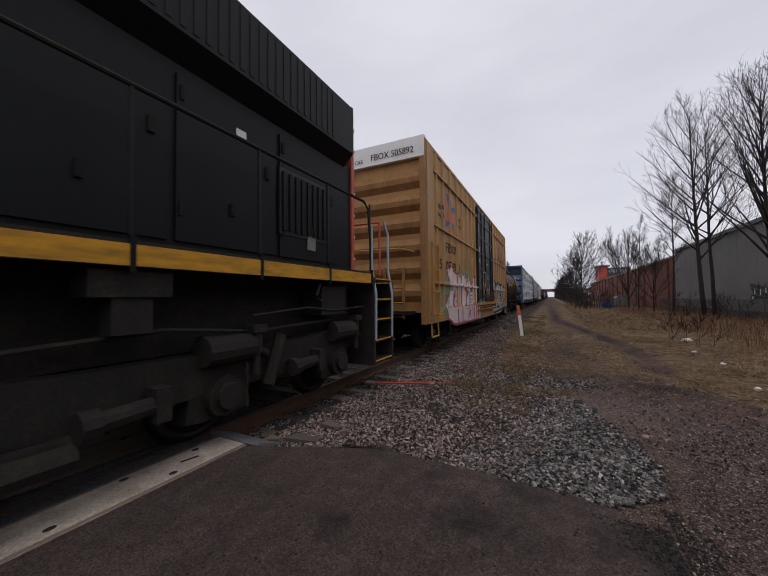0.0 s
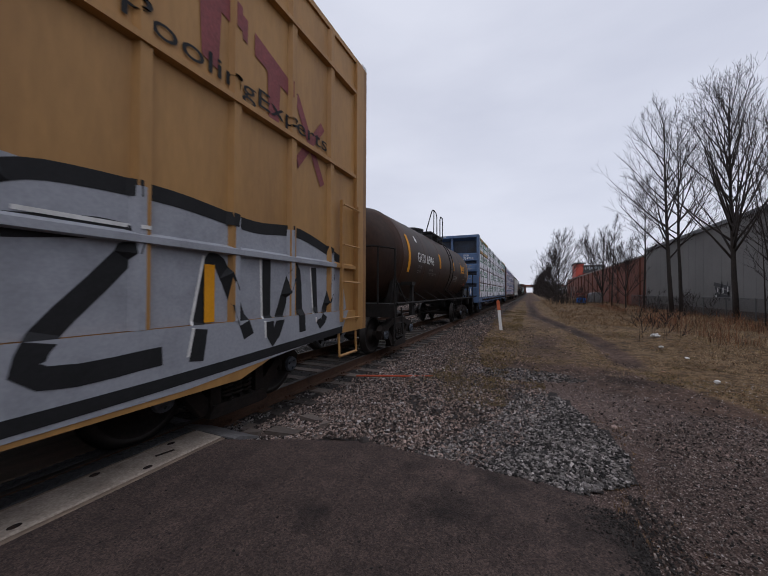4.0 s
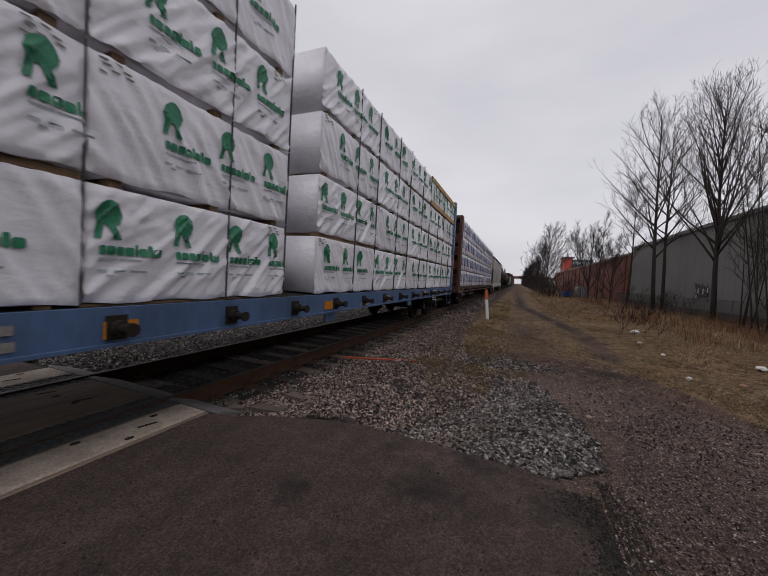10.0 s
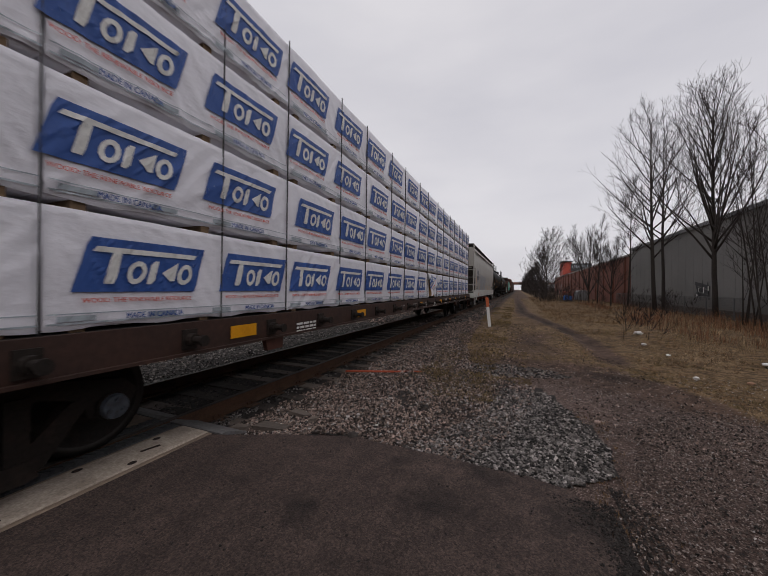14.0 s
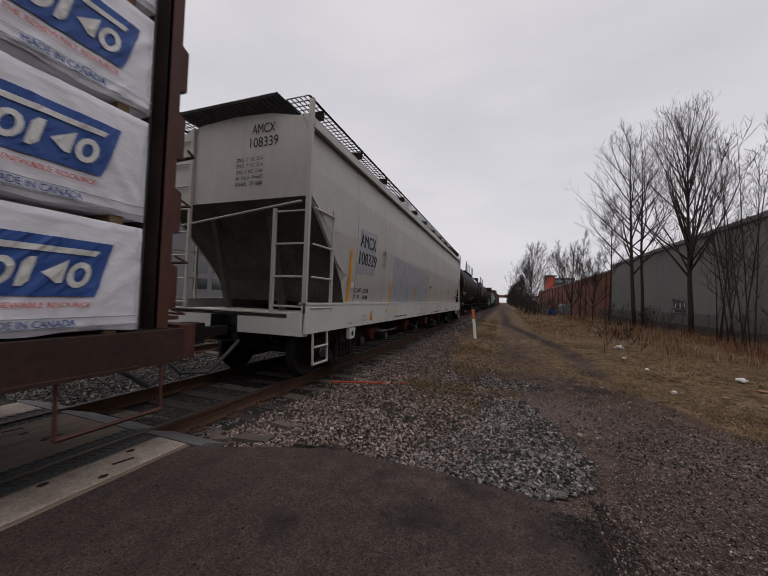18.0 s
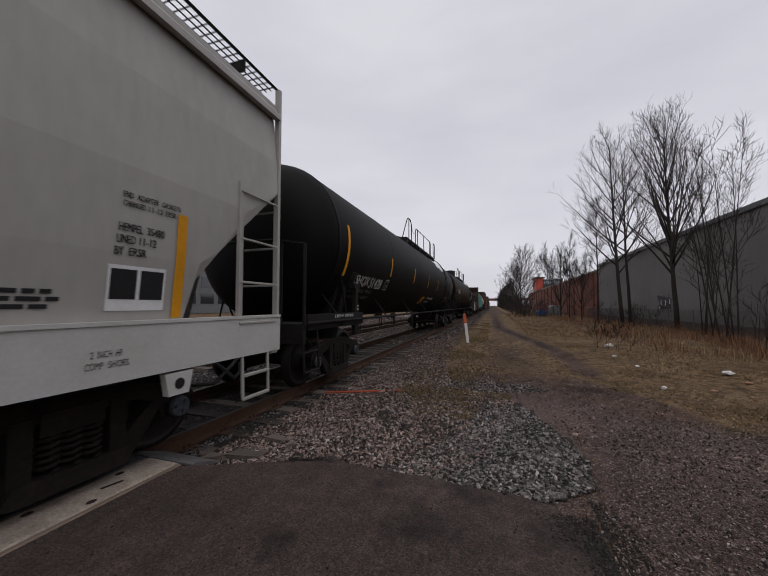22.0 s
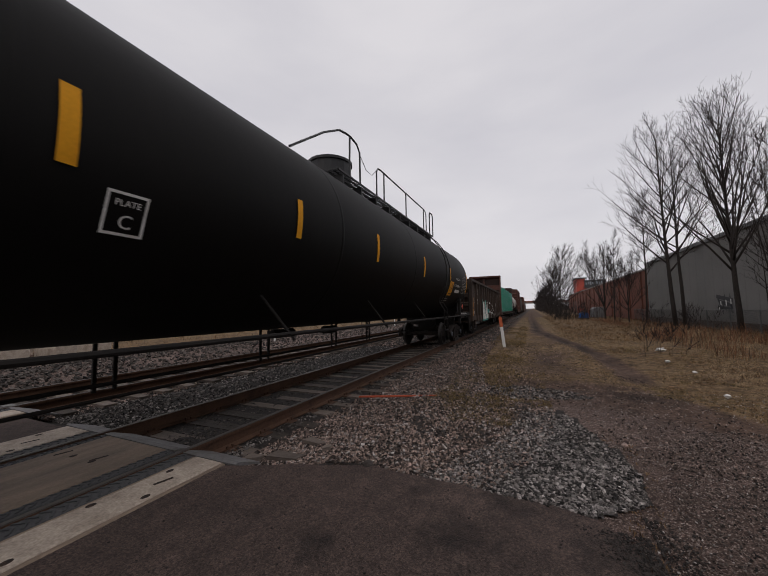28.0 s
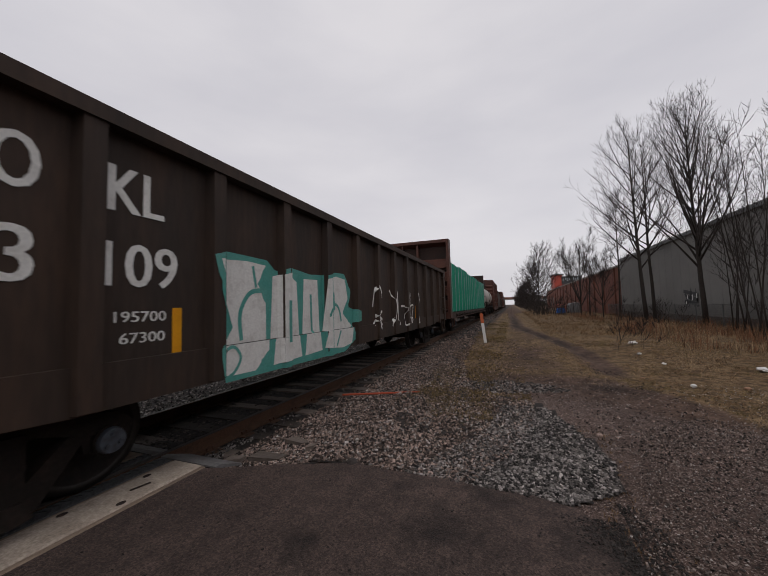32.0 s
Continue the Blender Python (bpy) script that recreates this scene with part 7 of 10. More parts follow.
plates(fbox, 0, [("OPEN", 7.80, 2.42, 0.05, 0.15), ("CLOSE", 7.97, 2.42, 0.05, 0.15), ("ALSO", 7.92, 2.33, 0.04, 0.12)], "print_white", place=dr3)
bm = BM()
box_mark(bm, 8.26, 1.66, 0.45, 0.2, 0.014, dr2)
part("stencil_frame", bm, M["print_white"], fbox)
for a, b, c, d, mt, lab in ((6.45, 6.78, 3.3, 3.62, "print_pale", "pale printed sticker on the door"), (6.5, 6.8, 2.95, 3.12, "print_pale", "pale printed sticker on the door"), 
                            (7.42, 7.62, 1.95, 2.14, "note", "yellowed paper notice on the door"), (7.64, 7.73, 1.62, 2.05, "amber", "faded amber stripe on the door"), (8.4, 8.7, 1.4, 1.5, "print_dim", "worn stencil on the door")):
    bm = BM()
    patch(bm, [(a, c), (b, c + 0.02), (b - 0.01, d), (a, d)], dr)
    part("sticker", bm, M[mt], fbox, lab)
bm = BM()
for i in range(16):
    q0, q1 = 2 * math.pi * i / 16, 2 * math.pi * (i + 1) / 16
    patch(bm, [(7.86 + a * math.cos(q), 2.22 + a * math.sin(q)) for a, q in ((0.075, q0), (0.075, q1), (0.052, q1), (0.052, q0))], dr3)
patch(bm, [(7.848, 2.17), (7.872, 2.17), (7.872, 2.27), (7.848, 2.27)], dr3)
part("round_mark", bm, M["print_white"], fbox, "round white stencil mark")
for a, b, c, d, mt in ((7.78, 7.92, 1.86, 2.12, "print_white"), (7.865, 7.92, 2.07, 2.115, "print_red"), (7.80, 7.855, 1.99, 2.06, "print_dim"), (7.83, 7.90, 1.90, 1.96, "print_dim")):
    bm = BM()
    patch(bm, [(a, c), (b, c + 0.01), (b - 0.01, d), (a, d)], lambda y, z, k=(0.0 if b - a > 0.1 else 0.002): (1.588 + k, y, z))
    part("sticker", bm, M[mt], fbox, "torn white and red paper sticker" if mt == "print_white" else "")
for o, mt in (([(6.72 + 0.45 * math.cos(q) * (1 + 0.15 * math.sin(3 * q)), 1.30 + 0.13 * math.sin(q) * (1 + 0.2 * math.cos(2 * q))) for q in (2 * math.pi * i / 22 for i in range(22))], "paint_teal"), ([(6.85 + 0.62 * math.cos(q) * (1 + 0.18 * math.sin(2 * q)), 0.71 + 0.10 * math.sin(q) * (1 + 0.35 * math.cos(3 * q))) for q in (2 * math.pi * i / 22 for i in range(22))], "paint_teal"), ([(6.22, 0.60), (6.55, 0.60), (6.62, 0.84), (6.46, 1.1), (6.24, 1.14)], "paint_pink")):
    bm = BM()
    patch(bm, o, lambda y, z: (1.563 if z < 1.2 else 1.557, y, z), 0.06)
    part("spray_paint", bm, M[mt], fbox, "overspray on the door track")
for a, c, w, h in ((5.28, 3.0, 0.12, 0.2), (5.36, 2.75, 0.1, 0.28), (5.2, 2.62, 0.06, 0.12), (5.88, 2.85, 0.1, 0.1), (5.88, 2.5, 0.1, 0.22), (5.4, 3.55, 0.14, 0.05), (5.4, 3.68, 0.12, 0.06)):
    bm = BM()
    patch(bm, [(a, c), (a + w * 0.7, c + h * 0.1), (a + w, c + h), (a + w * 0.3, c + h * 0.8)], pl)
    part("paper_scrap", bm, M["print_white"], fbox, "torn remains of a white paper sticker")
plates(fbox, 0, [("UNLOAD", 7.45, 2.08, 0.035, 0.14), ("FROM", 7.47, 2.03, 0.035, 0.10), ("THIS SIDE", 7.44, 1.98, 0.035, 0.16)], "print_black", place=dr2)
bars(fbox, 1.556, [(6.6, 3.6, 0.5, 0.05), (9.5, 1.80, 0.35, 0.035), (9.5, 1.70, 0.35, 0.035)], "print_dim")
stripe_parts(fbox, [(y, 1.18, 0.11, 0.54) for y in (3.20, 5.58, 11.1, 12.8)], lift(5))
stripe_parts(fbox, [(y, 1.58, 0.1, 0.54) for y in (6.46, 8.98)], dr)
bm = BM()
for pts in ([(12.4, 4.6), (13.3, 4.35), (13.3, 4.1), (12.95, 4.2), (12.95, 3.6), (12.75, 3.65), (12.75, 4.25), (12.4, 4.35)], [(13.4, 4.3), (14.0, 4.1), (14.0, 3.9), (13.8, 3.95), (13.8, 3.4), (13.6, 3.45), (13.6, 4.0), (13.4, 4.05)]):
    patch(bm, pts, lift(1), 0.03)
brush(bm, [(14.1, 4.0), (14.7, 3.0)], 0.12, lift(1))
brush(bm, [(14.7, 3.85), (14.1, 3.1)], 0.12, lift(1))
part("emblem", bm, shade("maroon", (0.22, 0.05, 0.05), 0.6), fbox, "faded maroon block emblem")


# ---- tank cars ----
def tank_car(y0, name, label, mat, R, ZC, L, detail, ladder_y, walk_y, dome_y, posts=(), inset=1.5, housing=False):
    car = new_car(name, label, "tank car", y0)
    head = 0.45 * R
    n = 48
    prof = [(0.0, 0.0)] + [(head * (1 - math.cos(q)), R * math.sin(q)) for q in (math.pi / 2 * i / 9 for i in range(1, 10))]
    prof += [(L * k / 8, R) for k in range(1, 8)] + [(L - p, r) for p, r in prof[::-1]]
    bm = BM()
    rings = [[bm.verts.new((r * math.cos(q), y, ZC + r * math.sin(q))) for q in (2 * math.pi * i / n for i in range(n))] if r else None for y, r in prof]
    for u, w in zip(rings, rings[1:]):
        for j in range(n):
            if u and w:
                bm.faces.new((u[j], u[(j + 1) % n], w[(j + 1) % n], w[j]))
    for k, y in ((1, 0.0), (-2, L)):
        c = bm.verts.new((0, y, ZC))
        for j in range(n):
            bm.faces.new((c, rings[k][j], rings[k][(j + 1) % n]))
    part("tank_shell", bm, mat, car, smooth=True)
    for y in [head] + [head + (L - 2 * head) * k / 5 for k in range(1, 5)] + [L - head]:
        bm = BM()
        ring = lambda yy, r: [bm.verts.new((r * math.cos(q), yy, ZC + r * math.sin(q))) for q in (2 * math.pi * i / n for i in range(n))]
        a, b, c = ring(y - 0.035, R + 0.001), ring(y, R + 0.008), ring(y + 0.035, R + 0.001)
        for u, w in ((a, b), (b, c)):
            for j in range(n):
                bm.faces.new((u[j], u[(j + 1) % n], w[(j + 1) % n], w[j]))
        part("weld_seam", bm, mat, car, smooth=True)
    by0, by1 = inset, L - inset
    for y, s in ((by0, -1), (by1, 1)):
        bm = BM()
        prism(bm, [(-1.05, 0.8), (-R * 0.86, ZC - R * 0.46), (-R * 0.75, ZC - R * 0.62), (0, ZC - R - 0.02), (R * 0.75, ZC - R * 0.62), (R * 0.86, ZC - R * 0.46), (1.05, 0.8)], y - 0.09, y + 0.09)
        part("saddle", bm, M["under"], car)
        bm = BM()
        e = -0.35 if s < 0 else L + 0.35
        box(bm, -0.28, 0.28, *sorted((y - s * 0.6, e)), 0.72, 1.12)
        box(bm, -1.45, 1.45, *sorted((e - s * 0.10, e)), 0.88, 1.14)
        box(bm, -1.45, 1.45, *sorted((e - s * 0.75, e)), 1.14, 1.19)
        part("stub_sill", bm, M["under"], car)
        coupler(car, e, s)
        bogie(car, y)
        for u in (-1, 1):
            bm = BM()
            tube(bm, [(u * 1.45, e - s * 0.04, 1.16), (u * 1.45, e - s * 0.04, 2.45), (u * 0.9, e - s * 0.04, 2.55), (-0.2 * u, e - s * 0.04, 2.55)], 0.028, 6)
            tube(bm, [(u * 1.02, e - s * 0.04, 1.16), (u * 1.02, e - s * 0.04, 2.54)], 0.026, 6)
            part("end_handrail", bm, M["under"], car)
            bm = BM()
            prism(bm, [(u * 1.05, 1.15), (u * R * 0.86, ZC - R * 0.45), (u * R * 0.80, ZC - R * 0.5), (u * 0.9, 1.15)], *sorted((y + s * 0.25, y + s * 0.37)))
            tube(bm, [(u * 1.42, y + s * 0.15, 1.17), (u * R * 0.93, y + s * 0.55, ZC - R * 0.42)], 0.022, 6)
            part("end_brace", bm, M["under"], car)
            bm = BM()
            prism(bm, [(y - s * 0.30 - 0.12, 0.86), (y - s * 0.30 + 0.12, 0.86), (y - s * 0.30 + 0.05, ZC - R * 0.56), (y - s * 0.30 - 0.05, ZC - R * 0.56)], *sorted((u * 1.36, u * 1.44)), "x")
            box(bm, *sorted((u * R * 0.80, u * 1.45)), y - s * 0.30 - 0.14, y - s * 0.30 + 0.14, ZC - R * 0.57, ZC - R * 0.50)
            part("jacking_post", bm, M["under"], car)
            bm = BM()
            for w in (-0.02, 0.42):
                tube(bm, [(u * 1.46, e - s * w, 1.1), (u * 1.5, e - s * w, 0.45)], 0.02, 5)
            tube(bm, [(u * 1.5, e + s * 0.02, 0.45), (u * 1.5, e - s * 0.42, 0.45)], 0.022, 5)
            tube(bm, [(u * 1.48, e + s * 0.02, 0.75), (u * 1.48, e - s * 0.42, 0.75)], 0.018, 5)
            part("stirrup", bm, M["under"], car)
    for u in (-1, 1):
        bm = BM()
        tube(bm, [(u * 1.50, -0.3, 1.20), (u * 1.50, L + 0.3, 1.20)], 0.027, 8)
        part("side_handrail", bm, M["under"], car)
        for y in [1.0 + (L - 2.0) * k / 6 for k in range(7)]:
            bm = BM()
            tube(bm, [(u * 1.52, y, 1.12), (u * R * 0.74, y - 0.22, ZC - R * 0.67)], 0.020, 6)
            part("handrail_bracket", bm, M["under"], car)
    for y in posts:
        bm = BM()
        for w in (-0.13, 0.13):
            box(bm, -1.53, -1.49, y + w - 0.025, y + w + 0.025, 0.36, 1.75)
        part("hanging_post", bm, M["under"], car)
    # ladders from the rail to the top walkway
    for u in (-1, 1):
        bm = BM()
        arc = [(u * (R + 0.12) * math.cos(q), ZC + (R + 0.12) * math.sin(q)) for q in (radians(-35 + 11 * k) for k in range(11))]
        for w in (-0.24, 0.24):
            tube(bm, [(u * 1.56, ladder_y + w, 0.42), (u * 1.56, ladder_y + w, arc[0][1] - 0.3)] + [(x, ladder_y + w, z) for x, z in arc], 0.017, 5)
        part("ladder", bm, M["under"], car)
        zs = [0.42, 0.78, 1.15]
        for z in zs:
            bm = BM()
            tube(bm, [(u * 1.56, ladder_y - 0.24, z), (u * 1.56, ladder_y + 0.24, z)], 0.016, 5)
            part("rung", bm, M["under"], car)
        for x, z in arc[1::2]:
            bm = BM()
            tube(bm, [(x, ladder_y - 0.24, z), (x, ladder_y + 0.24, z)], 0.016, 5)
            part("rung", bm, M["under"], car)
    # walkway, railings and dome on top
    w0, w1 = walk_y
    T = ZC + R
    for u in (-1, 1):
        bm = BM()
        for x in (0.50, 0.62, 0.74, 0.85):
            box(bm, *sorted((u * x, u * (x + 0.03))), w0, w1, T - 0.035, T)
        k = w0
        while k < w1:
            box(bm, *sorted((u * 0.50, u * 0.88)), k - 0.012, k + 0.012, T - 0.02, T - 0.002)
            k += 0.085
        k = w0 + 0.2
        while k < w1:
            box(bm, *sorted((u * 0.5, u * 0.86)), k - 0.02, k + 0.02, T - 0.28, T - 0.05)
            k += 0.8
        part("walkway", bm, M["black_paint"], car)
        if u < 0:
            continue
        bm = BM()
        x = u * 0.86
        tube(bm, ([(x, w0 - 1.45, T - 0.22), (x, w0 - 0.5, T + 0.48), (x, w0 + 0.05, T + 0.80)] if housing else [(x, w0 - 0.60, T - 0.14), (x, w0 - 0.05, T + 0.52), (x, w0 + 0.18, T + 0.78)]) + [ (x, w0 + 0.32, T + 0.86), (x, w0 + 0.50, T + 0.88), (x, w0 + 0.78, T + 0.84), (x, w0 + 0.92, T + 0.70), (x, w0 + 0.93, T)], 0.022, 6)
        tube(bm, [(x, w0 + 0.48, T + 0.88), (x, w0 + 0.45, T)], 0.020, 6)
        part("railing", bm, M["black_paint"], car)
        if detail:
            a, b = detail
            bm = BM()
            tube(bm, [(x, a, T), (x, a, T + 0.62), (x, a + 0.08, T + 0.72), (x, a + 0.25, T + 0.74), (x, b - 0.25, T + 0.74), (x, b - 0.08, T + 0.70), (x, b, T + 0.60), (x, b, T)], 0.020, 6)
            for k in (a + 0.45, a + (b - a) * 0.5, b - 0.3):
                tube(bm, [(x, k, T), (x, k, T + 0.74)], 0.020, 5)
            part("railing", bm, M["black_paint"], car)
            bm = BM()
            tube(bm, [(x, w0 + 0.93, T + 0.66), (x, w0 + 0.93 + (a - w0 - 0.93) * 0.35, T + 0.42), (x, w0 + 0.93 + (a - w0 - 0.93) * 0.7, T + 0.42), (x, a, T + 0.64)], 0.008, 4)
            part("chain", bm, M["black_paint"], car)
        bm = BM()
        tube(bm, [(x, w1 - 0.45, T), (x, w1 - 0.45, T + 0.72), (x, w1 - 0.38, T + 0.84), (x, w1 - 0.1, T + 0.84), (x, w1 - 0.02, T + 0.74), (x, w1 - 0.02, T)], 0.022, 5)
        part("railing", bm, M["black_paint"], car)
    bm = BM()
    dome = ((T - 0.12, T + 0.60, 0.50, 0.50), (T + 0.60, T + 0.66, 0.53, 0.53), (T + 0.66, T + 0.74, 0.50, 0.22)) if housing else ((T - 0.12, T + 0.12, 0.40, 0.40), (T + 0.12, T + 0.18, 0.44, 0.44), (T + 0.18, T + 0.25, 0.38, 0.2))
    for a, b, r0, r1 in dome:
        m = 20
        lo = [bm.verts.new((r0 * math.cos(q), dome_y + r0 * math.sin(q), a)) for q in (2 * math.pi * i / m for i in range(m))]
        hi = [bm.verts.new((r1 * math.cos(q), dome_y + r1 * math.sin(q), b)) for q in (2 * math.pi * i / m for i in range(m))]
        bm.faces.new(lo)
        bm.faces.new(hi)
        for j in range(m):
            bm.faces.new((lo[j], lo[(j + 1) % m], hi[(j + 1) % m], hi[j]))
    part("valve_dome", bm, M["black_paint"], car)
    bm = BM()
    for q in range(5):
        a = 2 * math.pi * q / 5
        tube(bm, [(0.25 * math.cos(a), dome_y + 1.0 + 0.25 * math.sin(a), T - 0.05), (0.25 * math.cos(a), dome_y + 1.0 + 0.25 * math.sin(a), T + 0.22)], 0.07, 8)
    part("valve", bm, M["under"], car)
    brake_rigging(car, by0 + 1.3, by1 - 1.3)
    return car


def round_side(R, ZC, eps=0.008, L=None):
    """A place on a tank's side, drawn in where the heads begin."""
    def place(y, z):
        q = R
        if L:
            head = 0.45 * R
            d = max(head - y, y - (L - head), 0.0) / head
            q = R * math.sqrt(max(1 - min(d, 0.98) ** 2, 0.01))
        d = max(-q, min(q, z - ZC))
        k = (q + eps) / q
        return (math.sqrt(max(q * q - d * d, 0.0)) * k + eps * 0.2, y, ZC + d * k)
    return place


def stripe_set(car, place, marks, label="yellow reflective stripe"):
    for y, z0, z1, w in marks:
        bm = BM()
        n = 6
        for i in range(n):
            a, b = z0 + (z1 - z0) * i / n, z0 + (z1 - z0) * (i + 1) / n
            patch(bm, [(y, a), (y + w, a), (y + w, b), (y, b)], place)
        part("reflective_stripe", bm, M["yellow"], car, label)


# older black tank car, streaked with rust
T1 = tank_car(25.75, "tank_car", "weathered black tank car streaked with rust", M["tank_rusty"], 1.33, 2.40, 10.6, None, 5.75, (4.72, 6.6), 5.15, posts=(3.2, 5.0, 7.2), inset=0.72)
rp = round_side(1.33, 2.40, 0.008, 10.6)
plates(T1, 0, [("GATX", 1.75, 2.33, 0.27, 0.78), ("6946", 2.65, 2.33, 0.27, 0.80)], "print_white", place=rp, thick=True)
plates(T1, 0, [("LD LMT", 1.8, 2.16, 0.08), ("LT WT", 1.8, 2.02, 0.08), ("94150 KG", 2.95, 2.13, 0.075), ("24150 KG LGT 8-93", 2.95, 2.01, 0.075)], "print_dim", place=rp)
stripe_set(T1, rp, [(0.95, 2.0, 3.0, 0.17), (4.24, 2.3, 2.80, 0.09), (4.35, 2.3, 2.78, 0.09), (6.58, 2.34, 2.84, 0.12), (8.14, 2.30, 2.80, 0.10), (9.92, 2.0, 2.96, 0.12)])
bm = BM()
patch(bm, [(8.28, 2.34), (8.98, 2.34), (8.98, 2.66), (8.28, 2.66)], rp)
part("placard", bm, M["yellow"], T1, "yellow emergency notice panel")
bars(T1, 0, [(8.36, 2.60, 0.5, 0.028), (8.33, 2.545, 0.56, 0.018), (8.42, 2.505, 0.4, 0.02), (8.33, 2.40, 0.58, 0.062)], "print_black", place=round_side(1.33, 2.40, 0.014))
bars(T1, 0, [(9.12, 2.70 - 0.054 * k, 0.70, 0.022) for k in range(10)] + [(6.7, 2.1 - 0.06 * k, 0.8, 0.035) for k in range(4)], "print_dim", place=rp)
bm = BM()
box_mark(bm, 8.80, 1.82, 0.42, 0.27, 0.016, rp)
box_mark(bm, 9.08, 2.19, 0.78, 0.58, 0.012, rp)
part("stencil_frame", bm, M["print_dim"], T1)
bm = BM()
patch(bm, [(1.75, 2.95), (1.85, 3.12), (1.95, 2.95), (1.85, 2.88)], rp)
part("emblem", bm, M["print_white"], T1)
bm = BM()
patch(bm, [(9.86, 1.50), (10.06, 1.30), (10.26, 1.50), (10.06, 1.70)], lambda y, z: (1.48, y, z))
part("placard", bm, M["print_white"], T1, "white diamond hazard placard")
plates(T1, 0, [("1832", 9.96, 1.46, 0.08, 0.2)], "print_black", place=lambda y, z: (1.484, y, z))
bm = BM()
patch(bm, [(9.38, 1.80), (9.50, 1.80), (9.50, 1.88), (9.38, 1.88)], rp)
part("sticker", bm, M["print_red"], T1, "small red sticker")

bm = BM()
tube(bm, [(1.12, 10.35, 1.42), (1.12, 10.40, 1.42), (1.12, 10.82, 1.42), (1.12, 10.87, 1.42)], 0.17, 16)
part("end_reservoir", bm, M["siding_dark"], T1, "grey air reservoir on the end platform")
bm = BM()
patch(bm, [(10.5, 1.0), (10.8, 1.0), (10.8, 1.2), (10.5, 1.2)], lambda y, u: (u + 0.02, y, 1.595))
part("snow_patch", bm, M["snow"], T1, "dab of snow on the reservoir")

# liquefied gas tank car
T2 = tank_car(106.6, "tank_car", "long black gas tank car with snow patches on top", M["tank_black"], 1.57, 2.74, 18.9, (10.07, 13.85), 14.3, (8.35, 15.2), 9.25, posts=(3.5, 6.2, 9.0, 12.0, 14.5))
rp2 = round_side(1.57, 2.74, 0.008, 18.9)
rp3 = round_side(1.57, 2.74, 0.008, 19.8)
plates(T2, 0, [("SHQX", 1.80, 1.91, 0.24, 0.80), ("51428", 2.68, 1.91, 0.24, 0.82)], "print_white", place=rp2, thick=True)
plates(T2, 0, [("LD LMT", 1.72, 1.78, 0.075), ("162900 LB", 2.1, 1.78, 0.075), ("73900 KG", 2.65, 1.78, 0.075), ("LT WT", 1.72, 1.65, 0.075), ("100100 LB", 2.1, 1.65, 0.075), ("45400 KG", 2.65, 1.65, 0.075)], "print_dim", place=rp2)
bm = BM()
box(bm, 1.40, 1.46, -0.2, 2.1, 1.08, 1.34)
part("side_step", bm, M["under"], T2)
plates(T2, 1.461, [("2 INCH HF", 0.72, 1.255, 0.06, 0.36), ("COMP SHOES", 1.16, 1.255, 0.06, 0.40)], "print_white", thick=True)
plates(T2, 1.461, [("JACK", 1.74, 1.45, 0.04, 0.11), ("HERE", 1.74, 1.38, 0.04, 0.11)], "print_white", thick=True)
bm = BM()
box_mark(bm, 1.53, 1.93, 0.24, 0.25, 0.012, rp2)
for a, b in (((1.56, 2.07), (1.65, 2.16)), ((1.65, 2.16), (1.74, 2.07)), ((1.56, 2.07), (1.74, 2.07)), ((1.61, 1.96), (1.61, 2.05)), ((1.69, 1.96), (1.69, 2.05))):
    brush(bm, [a, b], 0.012, rp2)
part("emblem", bm, M["print_faint"], T2, "faint square line emblem")
stripe_set(T2, rp2, [(1.06, 2.07, 3.06, 0.10), (3.98, 2.28, 2.79, 0.10), (6.78, 2.28, 2.8, 0.10), (9.46, 2.24, 2.77, 0.10), (11.95, 2.22, 2.73, 0.10), (14.7, 2.25, 2.8, 0.10), (17.9, 2.1, 2.9, 0.06)])
bm = BM()
patch(bm, [(9.26, 1.57), (9.94, 1.58), (9.98, 1.87), (9.32, 1.86)], rp2, 0.08)
part("placard", bm, M["yellow"], T2, "yellow notice panel")
bars(T2, 0, [(9.38, 1.80, 0.5, 0.02), (9.36, 1.745, 0.54, 0.02), (9.42, 1.69, 0.4, 0.02), (9.40, 1.61, 0.45, 0.035)], "print_black", place=round_side(1.57, 2.74, 0.014))
plates(T2, 0, [("PLATE", 3.84, 2.10, 0.035), ("C", 3.89, 1.96, 0.10)], "print_white", place=rp2)
plates(T2, 0, [("LIQUEFIED PETROLEUM GAS", 10.46, 1.76, 0.10, 1.5), ("NON-ODORIZED", 10.42, 1.62, 0.10, 0.82)], "print_white", place=rp2, thick=True)
bars(T2, 0, [(17.0 + 0.24 * c, 2.72 - 0.055 * k, 0.10 + 0.03 * ((k * 3 + c) % 4), 0.022) for k in range(9) for c in range(3)], "print_dim", place=rp2)
bm = BM()
box_mark(bm, 3.80, 1.91, 0.26, 0.27, 0.016, rp2)
box_mark(bm, 15.85, 1.75, 0.6, 0.22, 0.02, rp2)
part("stencil_frame", bm, M["print_white"], T2)
for car, pr, y in ((T2, rp2, 17.05), ):
    bm = BM()
    patch(bm, [(y, 1.72), (y + 0.13, 1.55), (y + 0.26, 1.72), (y + 0.13, 1.9)], pr)
    part("placard", bm, M["print_red"], car, "red diamond placard")
bm = BM()
rnd = random.Random(4)
